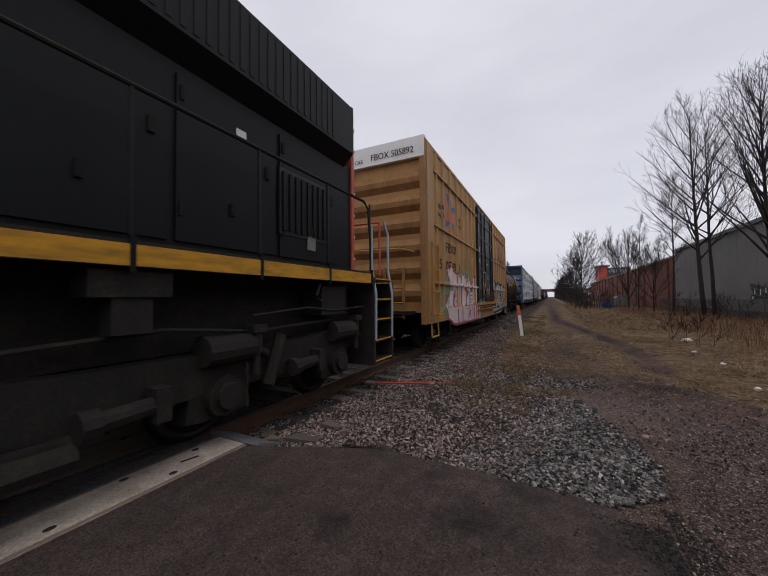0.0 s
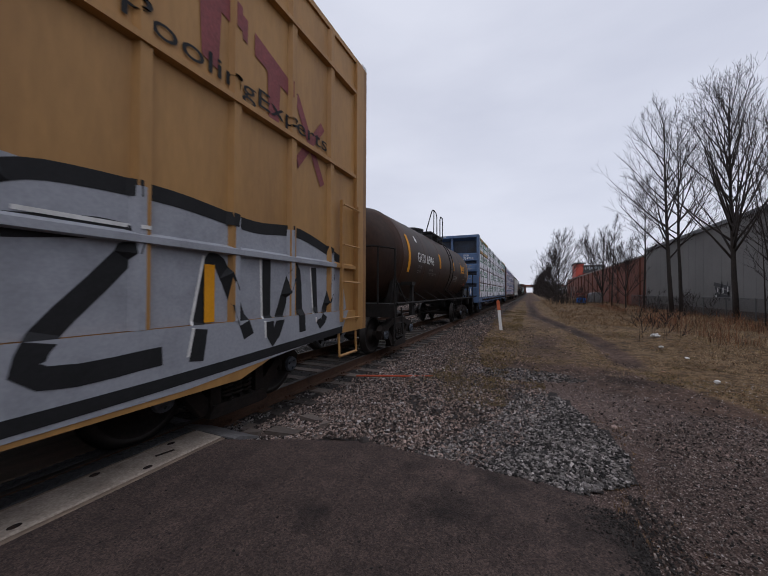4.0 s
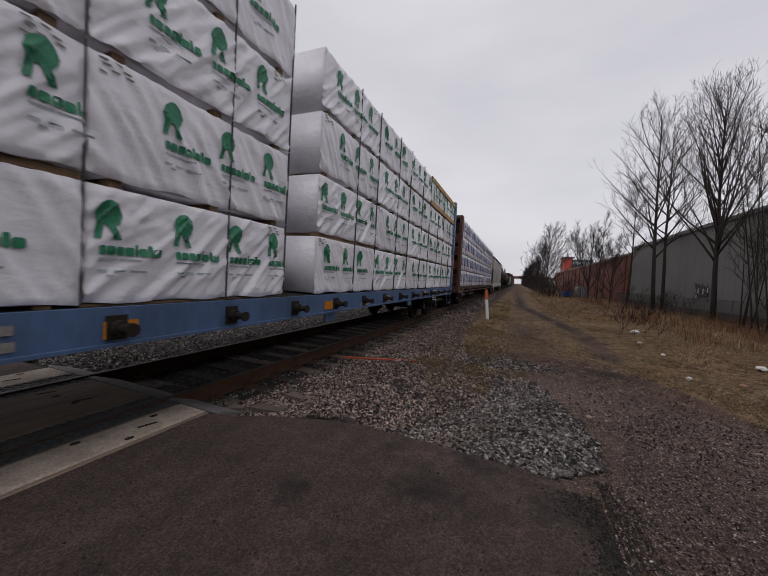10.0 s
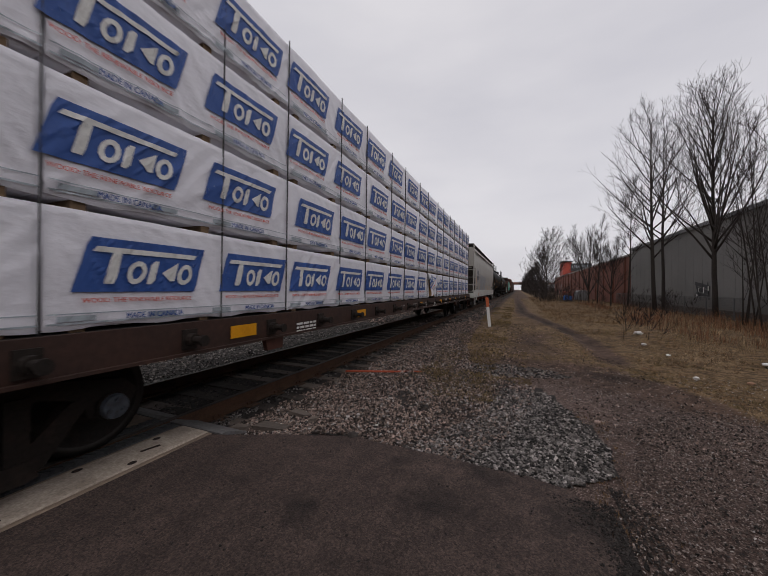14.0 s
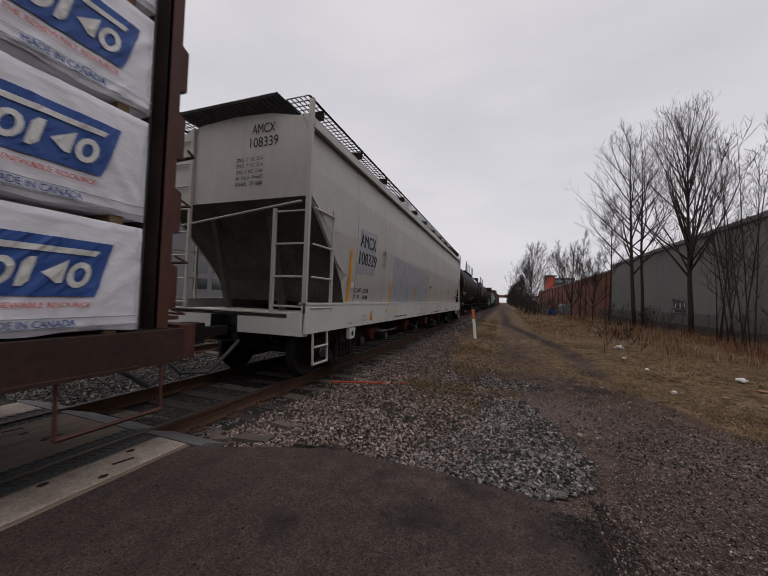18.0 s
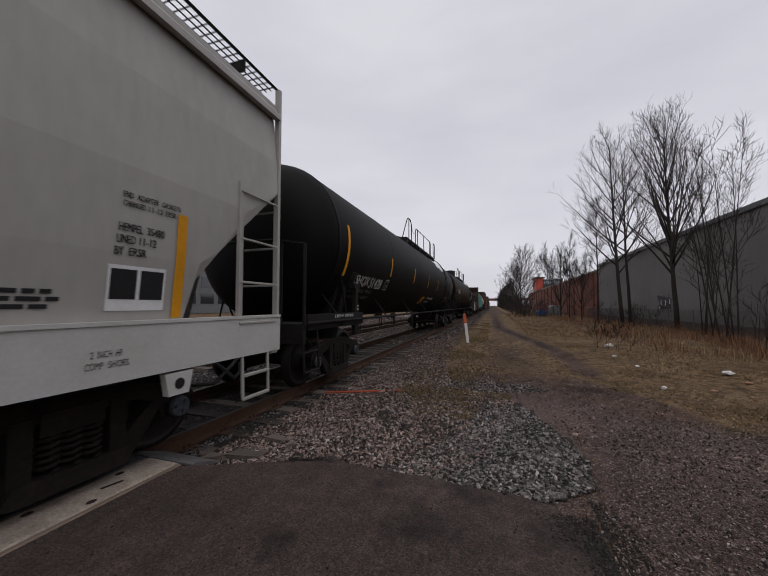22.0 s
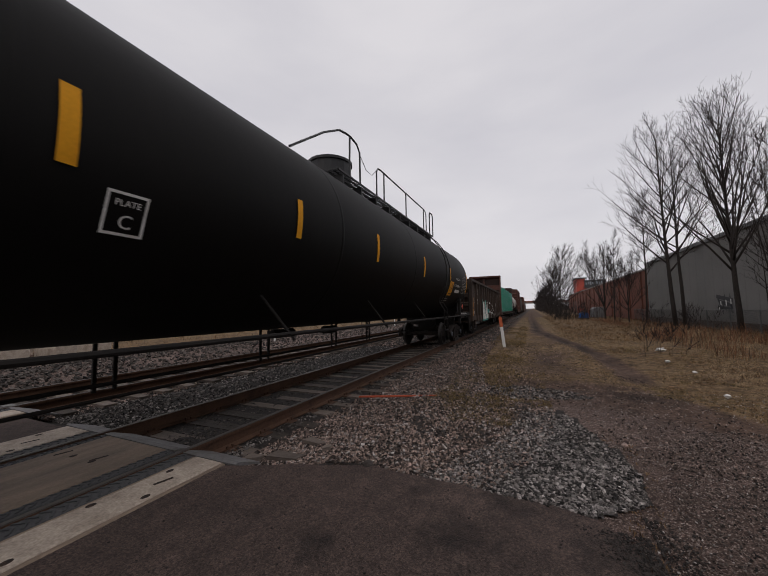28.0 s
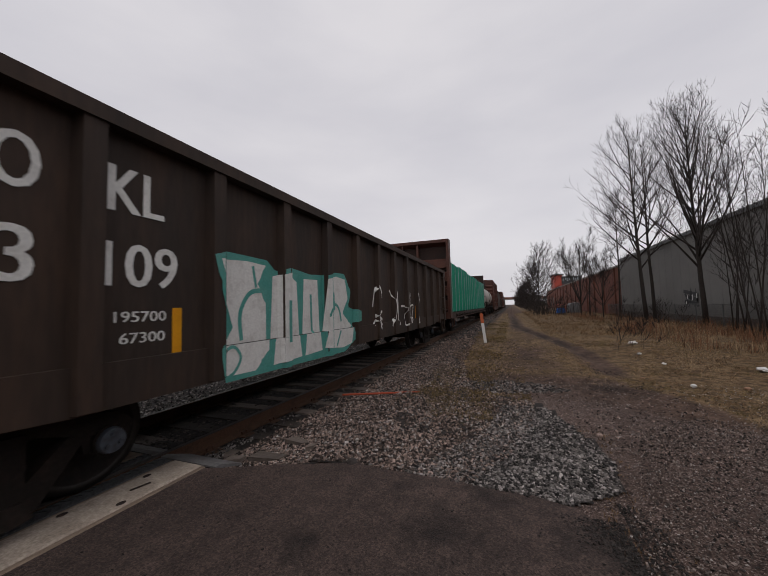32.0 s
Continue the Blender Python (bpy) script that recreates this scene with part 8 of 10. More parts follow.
for k in range(26):
    y, z = 13.0 + rnd.uniform(0, 2.3), 3.62 + rnd.uniform(-0.12, 0.4)
    z = min(z, 4.15)
    w, h = rnd.uniform(0.2, 0.55), rnd.uniform(0.05, 0.16)
    m = 10
    patch(bm, [(y + w * math.cos(q) * rnd.uniform(0.8, 1.2), z + h * math.sin(q) * rnd.uniform(0.7, 1.2)) for q in (2 * math.pi * i / m for i in range(m))], round_side(1.57, 2.74, 0.012 + 0.001 * (k % 5)))
tagged(part("snow_patch", bm, M["snow"], T2, "patches of white snow and frost"), kind="stuff")

T3 = tank_car(126.0, "tank_car", "long black gas tank car with yellow stripes and top railing", M["tank_black"], 1.57, 2.74, 19.8, (10.87, 15.1), 14.85, (9.06, 16.0), 10.1, housing=True, posts=(3.6, 6.4, 9.6, 12.6, 15.0))
plates(T3, 0, [("TILX", 2.1, 2.45, 0.30, 0.85), ("307110", 3.15, 2.42, 0.30, 1.0)], "print_white", place=rp3, thick=True)
plates(T3, 0, [("LD LMT", 1.6, 2.22, 0.10), ("164200 LB", 2.1, 2.20, 0.10), ("74180 KG", 2.95, 2.18, 0.10), ("LT WT", 1.6, 2.04, 0.10), ("98800 LB", 2.1, 2.02, 0.10), ("45200 KG", 2.95, 2.0, 0.10)], "print_dim", place=rp3)
stripe_set(T3, rp3, [(1.0, 2.05, 3.1, 0.10), (4.56, 2.45, 2.98, 0.11), (6.92, 2.42, 2.92, 0.10), (9.33, 2.42, 2.96, 0.10), (12.42, 2.40, 2.95, 0.10), (15.64, 2.54, 3.02, 0.10), (18.92, 2.15, 3.08, 0.10)])
bm = BM()
box_mark(bm, 4.86, 2.07, 0.29, 0.31, 0.020, rp3)
part("stencil_frame", bm, M["print_white"], T3)
plates(T3, 0, [("PLATE", 4.92, 2.28, 0.045), ("C", 4.965, 2.12, 0.10), ("NON-ODORIZED", 16.58, 2.63, 0.09, 0.85), ("LIQUEFIED PETROLEUM GAS", 16.5, 2.36, 0.09, 1.15)], "print_white", place=rp3)
bm = BM()
patch(bm, [(15.68, 2.0), (16.32, 2.0), (16.36, 2.52), (15.72, 2.52)], rp3, 0.08)
part("placard", bm, M["yellow"], T3, "yellow emergency notice panel")
bars(T3, 0, [(15.77, 2.465, 0.50, 0.014), (15.80, 2.41, 0.44, 0.026), (15.76, 2.37, 0.52, 0.011), (15.76, 2.33, 0.50, 0.011), (15.80, 2.26, 0.44, 0.028), (15.76, 2.21, 0.52, 0.011), (15.76, 2.17, 0.46, 0.011), (15.80, 2.06, 0.42, 0.034)], "print_black", place=round_side(1.57, 2.74, 0.014))
bm = BM()
box_mark(bm, 17.9, 2.16, 0.96, 0.66, 0.008, rp3)
for k in range(9):
    z = 2.21 + 0.066 * k
    patch(bm, [(17.91, z), (18.85, z), (18.85, z + 0.004), (17.91, z + 0.004)], rp3)
part("stencil_frame", bm, M["print_white"], T3)
bars(T3, 0, [(17.94 + 0.30 * c, 2.762 - 0.056 * k, 0.10 + 0.04 * ((k * 3 + c * 2) % 4), 0.019) for k in range(10) for c in range(3) if (k * 5 + c * 3) % 7] + [(18.3, 2.86, 0.5, 0.035)] + [(15.35, 1.88, 0.75, 0.025), (15.35, 1.80, 0.75, 0.025), (15.4, 1.73, 0.4, 0.025)], "print_dim", place=rp3)
bm = BM()
patch(bm, [(16.72, 2.14), (17.55, 2.14), (17.55, 2.26), (16.72, 2.26)], rp3)
part("repaint_patch", bm, M["print_white"], T3, "white painted-over strip")
bm = BM()
patch(bm, [(17.98, 1.60), (18.11, 1.46), (18.24, 1.60), (18.11, 1.74)], lambda y, z: (1.50, y, z))
part("placard", bm, M["print_red"], T3, "red diamond placard")
bm = BM()
tube(bm, [(1.02, 18.25, 1.46), (1.02, 18.32, 1.46), (1.02, 19.12, 1.46), (1.02, 19.20, 1.46)], 0.23, 16)
part("end_reservoir", bm, M["under"], T3, "dark air reservoir above the end sill")
bm = BM()
box(bm, 1.40, 1.46, 17.9, 20.1, 1.08, 1.34)
part("side_step", bm, M["under"], T3)
plates(T3, 1.461, [("2 INCH TREAD", 17.98, 1.25, 0.065, 0.60), ("COMP SHOES", 18.85, 1.25, 0.065, 0.48)], "print_white", thick=True)
bm = BM()
patch(bm, [(18.61, 1.24), (18.82, 1.24), (18.82, 1.325), (18.61, 1.325)], side(1.461))
part("repaint_patch", bm, M["print_dim"], T3, "grey painted-over strip")


# ---- centre-beam flat cars ----
def centrebeam(y0, name, label, paint, L=22.5, tall=4.86):
    car = new_car(name, label, "flat car", y0)
    W = 1.46
    slim = paint == M["brown_car"]
    for s in (-1, 1):
        bm = BM()
        prism(bm, [(0, 0.84), (0, 1.13), (L, 1.13), (L, 0.84)], *sorted((s * W, s * (W + 0.05))), "x")
        prism(bm, [(0.4, 0.84), (0.4, 0.865), (L - 0.4, 0.865), (L - 0.4, 0.84)], *sorted((s * (W + 0.05), s * (W + 0.085))), "x")
        part("side_sill", bm, M["brown_sill"] if slim else paint, car)
    bm = BM()
    box(bm, -W, W, 0, L, 1.06, 1.13)
    box(bm, -0.3, 0.3, 0.1, L - 0.1, 0.82, 1.06)
    k = 0.8
    while k < L:
        box(bm, -W, W, k - 0.06, k + 0.06, 0.82, 1.06)
        k += 1.22
    part("deck", bm, M["under"], car)
    bm = BM()
    k = 0.5
    while k < L:
        box(bm, -0.09, 0.09, k - 0.05, k + 0.05, 1.13, tall - 0.1)
        k += 2.2
    box(bm, -0.16, 0.16, 0, L, tall - 0.22, tall - 0.08)
    part("centre_beam", bm, paint, car)
    for y, s in ((0.0, -1), (L, 1)):
        end = part("bulkhead", (lambda b2: (box(b2, -W + 0.04, W - 0.04, *sorted((y - s * 0.20, y - s * 0.16)), 1.13, tall), b2)[1])(BM()), M["blue_grime_shade"] if paint == M["blue_car"] else M["brown_grime_shade"], car, "ribbed steel end wall")
        for u in (-1, 1):
            bm = BM()
            out = -0.03 if slim and s > 0 else 0.055
            box(bm, *sorted((u * (W - 0.075), u * (W + out))), *sorted((y - s * (0.32 if s < 0 else 0.20), y + s * (0.15 if s < 0 else 0.08 if out > 0 else -0.10))), 0.9 if out > 0 else 1.14, tall)
            part("corner_post", bm, paint, end)
        for z in (1.50, 2.20, 2.90, 3.54):
            bm = BM()
            prism(bm, [(y - s * 0.16, z - 0.22), (y, z - 0.19), (y, z + 0.19), (y - s * 0.16, z + 0.27)], -W + 0.075, W - 0.075, "x")
            part("end_rib", bm, paint, end)
        bm = BM()
        prism(bm, [(y - s * 0.16, tall - 0.30), (y + s * 0.14, tall - 0.15), (y + s * 0.14, tall), (y - s * 0.16, tall)], -W + 0.075, W - 0.075, "x")
        part("top_rail", bm, paint, end)
        for x in (-0.08,):
            bm = BM()
            box(bm, x - 0.06, x + 0.06, *sorted((y - s * 0.16, y + s * 0.06)), 1.13, tall - 0.16)
            part("end_post", bm, paint, end)
        bm = BM()
        box(bm, -W, W, *sorted((y, y + s * 0.16)), 0.84, 1.16)
        box(bm, -0.9, 0.9, *sorted((y, y + s * 0.42)), 1.16, 1.20)
        part("end_sill", bm, paint, car)
        bm = BM()
        xl = -W + 0.2
        for x in (xl, xl + 0.42):
            box(bm, x - 0.018, x + 0.018, *sorted((y + s * 0.08, y + s * 0.13)), 1.1, tall - 0.1)
        ladder_rungs(bm, xl, xl + 0.42, y + s * 0.13, y + s * 0.13, [1.3 + 0.42 * k for k in range(8)], 0.012)
        part("end_ladder", bm, paint, car)
        bm = BM()
        tube(bm, [(-1.2, y + s * 0.1, 2.72), (-1.1, y + s * 0.22, 2.74), (1.25, y + s * 0.22, 2.84), (1.32, y + s * 0.1, 2.84)], 0.016, 6)
        for z in (1.25, 1.75, 2.3):
            tube(bm, [(0.92, y, z + 0.05), (0.92, y + s * 0.13, z), (1.34, y + s * 0.13, z), (1.34, y, z + 0.05)], 0.012, 5)
        part("grab_rail", bm, paint, car)
        spoked_wheel(car, -0.72, y + s * 0.30, 2.3)
        bm = BM()
        box(bm, -0.86, -0.58, *sorted((y - s * 0.02, y + s * 0.22)), 2.05, 2.55)
        tube(bm, [(-0.72, y + s * 0.1, 2.05), (-0.70, y + s * 0.1, 1.2)], 0.03, 6)
        part("brake_housing", bm, M["under"], car)
        for u in (-1, 1):
            yy = y - s * 0.55
            bm = BM()
            for w in (-0.45, 0.45):
                tube(bm, [(u * (W + 0.03), yy + w * 0.8, 0.86), (u * (W + 0.05), yy + w * 0.8, 0.46)], 0.014, 5)
            tube(bm, [(u * (W + 0.05), yy - 0.36, 0.46), (u * (W + 0.05), yy + 0.36, 0.46)], 0.018, 5)
            part("stirrup", bm, paint, car)
        coupler(car, y, s)
    k = 1.60
    while k < L - 0.5:
        bm = BM()
        box(bm, W + 0.05, W + 0.07, k - 0.07, k + 0.07, 0.89, 1.07)
        disc(bm, (k, 0.98), 0.055, W + 0.07, W + 0.13, 10)
        disc(bm, (k, 0.98), 0.034, W + 0.13, W + 0.23, 10)
        disc(bm, (k, 0.98), 0.050, W + 0.23, W + 0.255, 10)
        part("winch", bm, M["bogie"], car)
        k += 1.07
    bogie(car, 2.45)
    bogie(car, L - 2.45)
    return car


def fold_depth(seed, y, z, deep=1.0):
    """How far the wrap stands off its bundle: slanting folds, sharp creases and slack."""
    slant = 0.9 if seed % 2 else -0.6
    across, along = (y - slant * z) * 0.75, (y * slant + z) * 0.75
    wave = noise.noise(Vector((across * 5.2 + seed * 7.3, along * 0.8, seed)))
    fine = noise.noise(Vector((across * 11.0 + seed, along * 1.3, seed + 5)))
    fold = max(0.0, 1 - abs(wave) * 3.4) ** 1.6 * (0.35 + 0.65 * max(0.0, 1 - z * 0.9))
    crease = max(0.0, 1 - abs(fine) * 4.0) ** 2
    return deep * (0.032 * fold + 0.019 * crease) + 0.016 * noise.noise(Vector((y * 1.1 + seed, z * 1.3, 2)))


def wrap_sheet(bm, x, y0, y1, z0, z1, seed, depth=1.25, tear=None, deep=1.0):
    """A wrapped bundle: its outer side is pulled into slanting folds, with crisp edges and a slack hem."""
    ny, nz = 76, 28
    w, h = y1 - y0, z1 - z0
    grid = []
    for i in range(ny + 1):
        row = []
        for j in range(nz + 1):
            a, b = i / ny, j / nz
            y, z = y0 + a * w, z0 + b * h
            edge = min(min(a, 1 - a) * w, min(b, 1 - b) * h)
            pull = 0.012 if edge < 0.001 else 0.0
            row.append(bm.verts.new((x + fold_depth(seed, y, z, deep) - pull, y, z + 0.012 * math.sin(y * 9 + seed * 2) * max(0.0, 1 - b * 9))))
        grid.append(row)
    for i in range(ny):
        for j in range(nz):
            c = (grid[i][j].co + grid[i + 1][j + 1].co) / 2
            if tear and in_poly(c.y, c.z, tear):
                continue
            bm.faces.new((grid[i][j], grid[i + 1][j], grid[i + 1][j + 1], grid[i][j + 1]))
    box(bm, x - depth, x - (0.30 if tear else 0.014), y0 + 0.002, y1 - 0.002, z0 + 0.002, z1 - 0.002)


def tree_print(bm, y, z, h, place):
    """A leaf-shaped tree crown on two spread legs."""
    w = h * 0.34
    crown = [(0.0, 0.36), (0.55, 0.34), (0.92, 0.46), (1.0, 0.62), (0.86, 0.80), (0.5, 0.95), (0.12, 1.0), (-0.35, 0.93), (-0.72, 0.78), (-0.86, 0.60), (-0.8, 0.46), (-0.55, 0.36)]
    patch(bm, [(y + w * (0.05 + a), z + h * b) for a, b in crown], place, 0.02)
    patch(bm, [(y - w * 0.82, z), (y - w * 0.36, z), (y - w * 0.18, z + h * 0.44), (y - w * 0.62, z + h * 0.46)], place, 0.02)
    patch(bm, [(y + w * 0.98, z), (y + w * 0.46, z), (y + w * 0.02, z + h * 0.38), (y + w * 0.50, z + h * 0.42)], place, 0.02)


BUNDLE = {}
# the torn opening, and the corners of the flap that hangs out of it: top, tip, foot
TEAR = [(0.10, 0.80), (0.96, 0.62), (1.00, 0.0), (0.24, 0.0)]
FLAP = (Vector((0.04, 0.85)), Vector((1.00, 0.62)), Vector((0.30, 0.04)))


def torn_flap(d, X):
    """The folded-out corner of the wrap with its tilted print, and the boards that it bares."""
    top, tip, foot = FLAP
    ax = (tip - foot).normalized()
    up = Vector((-ax.y, ax.x))
    span, peak = (tip - foot).length, (top - foot).dot(up)
    skew = (top - foot).dot(ax) / peak

    def spot(u, v, lift=0.0):
        p = foot + ax * u + up * v
        k = max(0.0, 1 - v / peak)
        out = 0.035 + 0.13 * k * (0.4 + u / span) + 0.022 * math.sin(u * 15 + v * 6) * k + 0.01 * math.sin(v * 30 + u * 9)
        return (X + out + lift, p.x, p.y)

    def sheet(v0, v1, u0, u1, lift, n=14, m=8):
        bm = BM()
        g = []
        for i in range(n + 1):
            row = []
            for j in range(m + 1):
                v = v0 + (v1 - v0) * j / m
                a, b = skew * v, span - (span / peak - skew) * v
                row.append(bm.verts.new(spot(a + (b - a) * (u0 + (u1 - u0) * i / n), v, lift)))
            g.append(row)
        for i in range(n):
            for j in range(m):
                bm.faces.new((g[i][j], g[i + 1][j], g[i + 1][j + 1], g[i][j + 1]))
        return bm

    d["flap"] = mesh_of("flap", sheet(0, peak * 0.97, 0, 1, 0), M["wrap"], True)
    d["blue_panel.9"] = mesh_of("blue_panel", sheet(0.24, 0.56, 0.0, 0.97, 0.006), M["print_blue"], True)
    d["white_bar.9"] = mesh_of("white_bar", sheet(0.47, 0.51, 0.05, 0.95, 0.011), M["print_white"], True)
    bm = BM()
    for u in (0.22, 0.36, 0.48):
        q = [(u + 0.05 + 0.055 * math.cos(a), 0.345 + 0.065 * math.sin(a)) for a in (2 * math.pi * k / 10 for k in range(10))]
        bm.faces.new([bm.verts.new(spot(*p, 0.013)) for p in q])
    d["white_block.9"] = mesh_of("white_block", bm, M["print_white"])
    bm = BM()
    lettering(bm, "RENEWABLE RESOURCE", 0.16, 0.165, 0.034, lambda u, v: spot(u, v, 0.010), 0.52, True)
    d["red_print.9"] = mesh_of("red_print", bm, M["print_red"])
    bm = BM()
    lettering(bm, "MADE IN CANADA", 0.28, 0.035, 0.045, lambda u, v: spot(u, v, 0.010), 0.46, True)
    d["dark_print.9"] = mesh_of("dark_print", bm, M["print_blue"])
    for k in range(7):
        bm = BM()
        box(bm, X - 0.9, X - 0.03 - 0.006 * (k % 3) - (0.16 if k > 2 else 0.0), 0.04, 1.35, 0.05 + 0.085 * k, 0.128 + 0.085 * k)
        d["board.%d" % k] = mesh_of("board", bm, M["lumber"])


def bundle(style, length, height, seed, y, z, car_y, special=""):
    """One wrapped bundle of lumber on a flat car, resting on bearers, with its own print and bands."""
    X = 1.44
    deep = 0.42 if style == "blue" else 1.0
    key = (style, length, seed % 4, special)
    label = {"green": "lumber bundle in white wrap with green tree prints", "blue": "lumber bundle in white wrap with blue slanted panels",
             "boards": "lumber bundle in white wrap edged with bare boards", "plain": "lumber bundle in plain unprinted white wrap", "torn": "lumber bundle whose blue-printed white wrap is torn open over bare boards"}[special or style]
    ob = thing("lumber_bundle", label, "lumber", "bundles of wrapped lumber", at=pose(TRACK_X, car_y + y, z))
    if key not in BUNDLE:
        d = {}
        bm = BM()
        wrap_sheet(bm, X, 0.006, length - 0.006, 0.018, height - 0.004, seed % 4 + 1, tear=TEAR if special == "torn" else None, deep=deep)
        d["wrap"] = mesh_of("wrap", bm, M["wrap"], True)
        for k in range(3):
            bm = BM()
            u = 0.2 + (length - 0.4) * k / 2
            box(bm, X - 1.2, X - 0.02, u - 0.045, u + 0.045, -0.042, 0.03)
            d["bearer.%d" % k] = mesh_of("bearer", bm, M["old_lumber"])
        if style == "green" and seed % 4 == 0:
            bm = BM()
            box(bm, X - 0.12, X - 0.025, 0.01, length - 0.01, -0.040, 0.012)
            d["runner"] = mesh_of("runner", bm, M["old_lumber"])
        sd = seed % 4 + 1
        pl = lambda a, b: (X + 0.012 + fold_depth(sd, a, b, deep), a, b)
        up = lambda a, b: (X + 0.021 + fold_depth(sd, a, b, deep), a, b)
        rnd = random.Random(seed % 4)
        if style == "green" and special != "plain":
            for i in range(4):
                u = 0.13 + 0.15 * (seed % 4) + 0.585 * i
                if u > length - 0.12:
                    continue
                bm = BM()
                tree_print(bm, u, height * 0.56, 0.29, pl)
                d["tree_print.%d" % i] = mesh_of("tree_print", bm, M["print_green"])
                v = u - 0.05
                word = None
                for w, k in ((0.034, 0), (0.052, 0), (0.046, 0), (0.054, 0), (0.016, 1), (0.050, 0), (0.028, 1), (0.052, 0)):
                    if v + w > length - 0.02:
                        break
                    w *= 1.22
                    z0, z1 = height * 0.43, height * (0.535 if k else 0.505)
                    if word is None:
                        word = BM()
                    patch(word, [(v + w * 0.15, z0), (v + w * 0.85, z0), (v + w, z0 + 0.012), (v + w, z1 - 0.012), (v + w * 0.85, z1), (v + w * 0.15, z1), (v, z1 - 0.012), (v, z0 + 0.012)], pl)
                    v += w + 0.006
                d["word_bar.%d" % i] = mesh_of("word_bar", word, M["print_green"])
                bm = BM()
                for a0, ln, zz in ((-0.05, 0.13, 0.385), (0.09, 0.15, 0.385), (-0.05, 0.06, 0.285), (0.05, 0.07, 0.285), (0.16, 0.13, 0.285), (0.0, 0.05, 0.245)):
                    patch(bm, [(u + a0, height * zz), (u + a0 + ln, height * zz), (u + a0 + ln, height * zz + 0.016), (u + a0, height * zz + 0.016)], pl)
                d["fine_print.%d" % i] = mesh_of("fine_print", bm, M["print_pale"])
            bm = BM()
            for q in range(7):
                a, b = (0.06 if seed % 2 else length - 0.34) + 0.075 * (q % 3) + 0.02 * (q % 2), height * (0.95 - 0.035 * (q // 2))
                patch(bm, [(a, b), (a + 0.05, b - 0.004), (a + 0.05, b + 0.012), (a, b + 0.014)], pl)
            d["corner_print"] = mesh_of("corner_print", bm, M["print_dim"])
        elif style == "blue":
            pitch = length / 2
            if special == "torn":
                torn_flap(d, X)
            for i in range(1 if special == "torn" else 0, 2):
                u = 0.04 + pitch * i + 0.10 * (seed % 3 - 1)
                w, a, b, sl = pitch * 0.77, 0.27, 0.665, 0.11
                bm = BM()
                patch(bm, [(u, a), (u + w, a), (u + w + sl, b), (u + sl, b)], pl, 0.03)
                d["blue_panel.%d" % i] = mesh_of("blue_panel", bm, M["print_blue"])
                k = w / 0.92
                bm = BM()
                patch(bm, [(u + 0.12 * k, b - 0.105), (u + w + 0.01, b - 0.105), (u + w + 0.02, b - 0.065), (u + 0.13 * k, b - 0.065)], up, 0.03)
                d["white_bar.%d" % i] = mesh_of("white_bar", bm, M["print_white"])
                bm = BM()
                patch(bm, [(u + 0.19 * k, a + 0.06), (u + 0.26 * k, a + 0.06), (u + 0.31 * k, b - 0.105), (u + 0.24 * k, b - 0.105)], up, 0.02)
                for v, form in ((0.33, "ring"), (0.47, "bar"), (0.59, "wedge"), (0.73, "ring")):
                    v = u + v * k
                    lean = 0.22 * k
                    spot = lambda e, g: (v + (e + lean * g) * k, a + 0.06 + g)
                    if form == "ring":
                        n = 14
                        for q in range(n):
                            c0, s0, c1, s1 = math.cos(6.2832 * q / n), math.sin(6.2832 * q / n), math.cos(6.2832 * (q + 1) / n), math.sin(6.2832 * (q + 1) / n)
                            patch(bm, [spot(0.065 + 0.070 * c0, 0.09 + 0.092 * s0), spot(0.065 + 0.070 * c1, 0.09 + 0.092 * s1), spot(0.065 + 0.034 * c1, 0.09 + 0.052 * s1), spot(0.065 + 0.034 * c0, 0.09 + 0.052 * s0)], up)
                    elif form == "bar":
                        patch(bm, [spot(0.015, 0.0), spot(0.075, 0.0), spot(0.075, 0.19), spot(0.015, 0.19)], up, 0.03)
                    else:
                        patch(bm, [spot(0.0, 0.095), spot(0.12, 0.0), spot(0.12, 0.19)], up, 0.03)
                d["white_block.%d" % i] = mesh_of("white_block", bm, M["print_white"])
                bm = BM()
                lettering(bm, "WOOD: THE RENEWABLE RESOURCE", u + 0.06, a - 0.075, 0.034, up, w - 0.10, True)
                d["red_print.%d" % i] = mesh_of("red_print", bm, M["print_red"])
                bm = BM()
                lettering(bm, "MADE IN CANADA", u + 0.35, 0.065, 0.045, up, 0.46, True)
                d["dark_print.%d" % i] = mesh_of("dark_print", bm, M["print_blue"])
            bm = BM()
            e0 = 1.02 if special == "torn" else 0.02
            for b0, b1 in ((0.050, 0.062), (0.118, 0.126)):
                patch(bm, [(e0, b0), (length - 0.02, b0), (length - 0.02, b1), (e0, b1)], pl, 0.03)
            for q in range(int((length - e0) / 0.6)):
                a0 = e0 + 0.05 + 0.6 * q
                patch(bm, [(a0, 0.07), (a0 + 0.22, 0.07), (a0 + 0.22, 0.108), (a0, 0.108)], pl, 0.03)
            d["edge_print"] = mesh_of("edge_print", bm, M["print_pale"])
        for q, u in enumerate((0.57 * length, length - 0.02)):
            bm = BM()
            box(bm, X + 0.010, X + (0.028 if style == "blue" else 0.034), u - 0.002, u + 0.002, 0.0, height + 0.03)
            d["band.%d" % q] = mesh_of("band", bm, M["strap"])
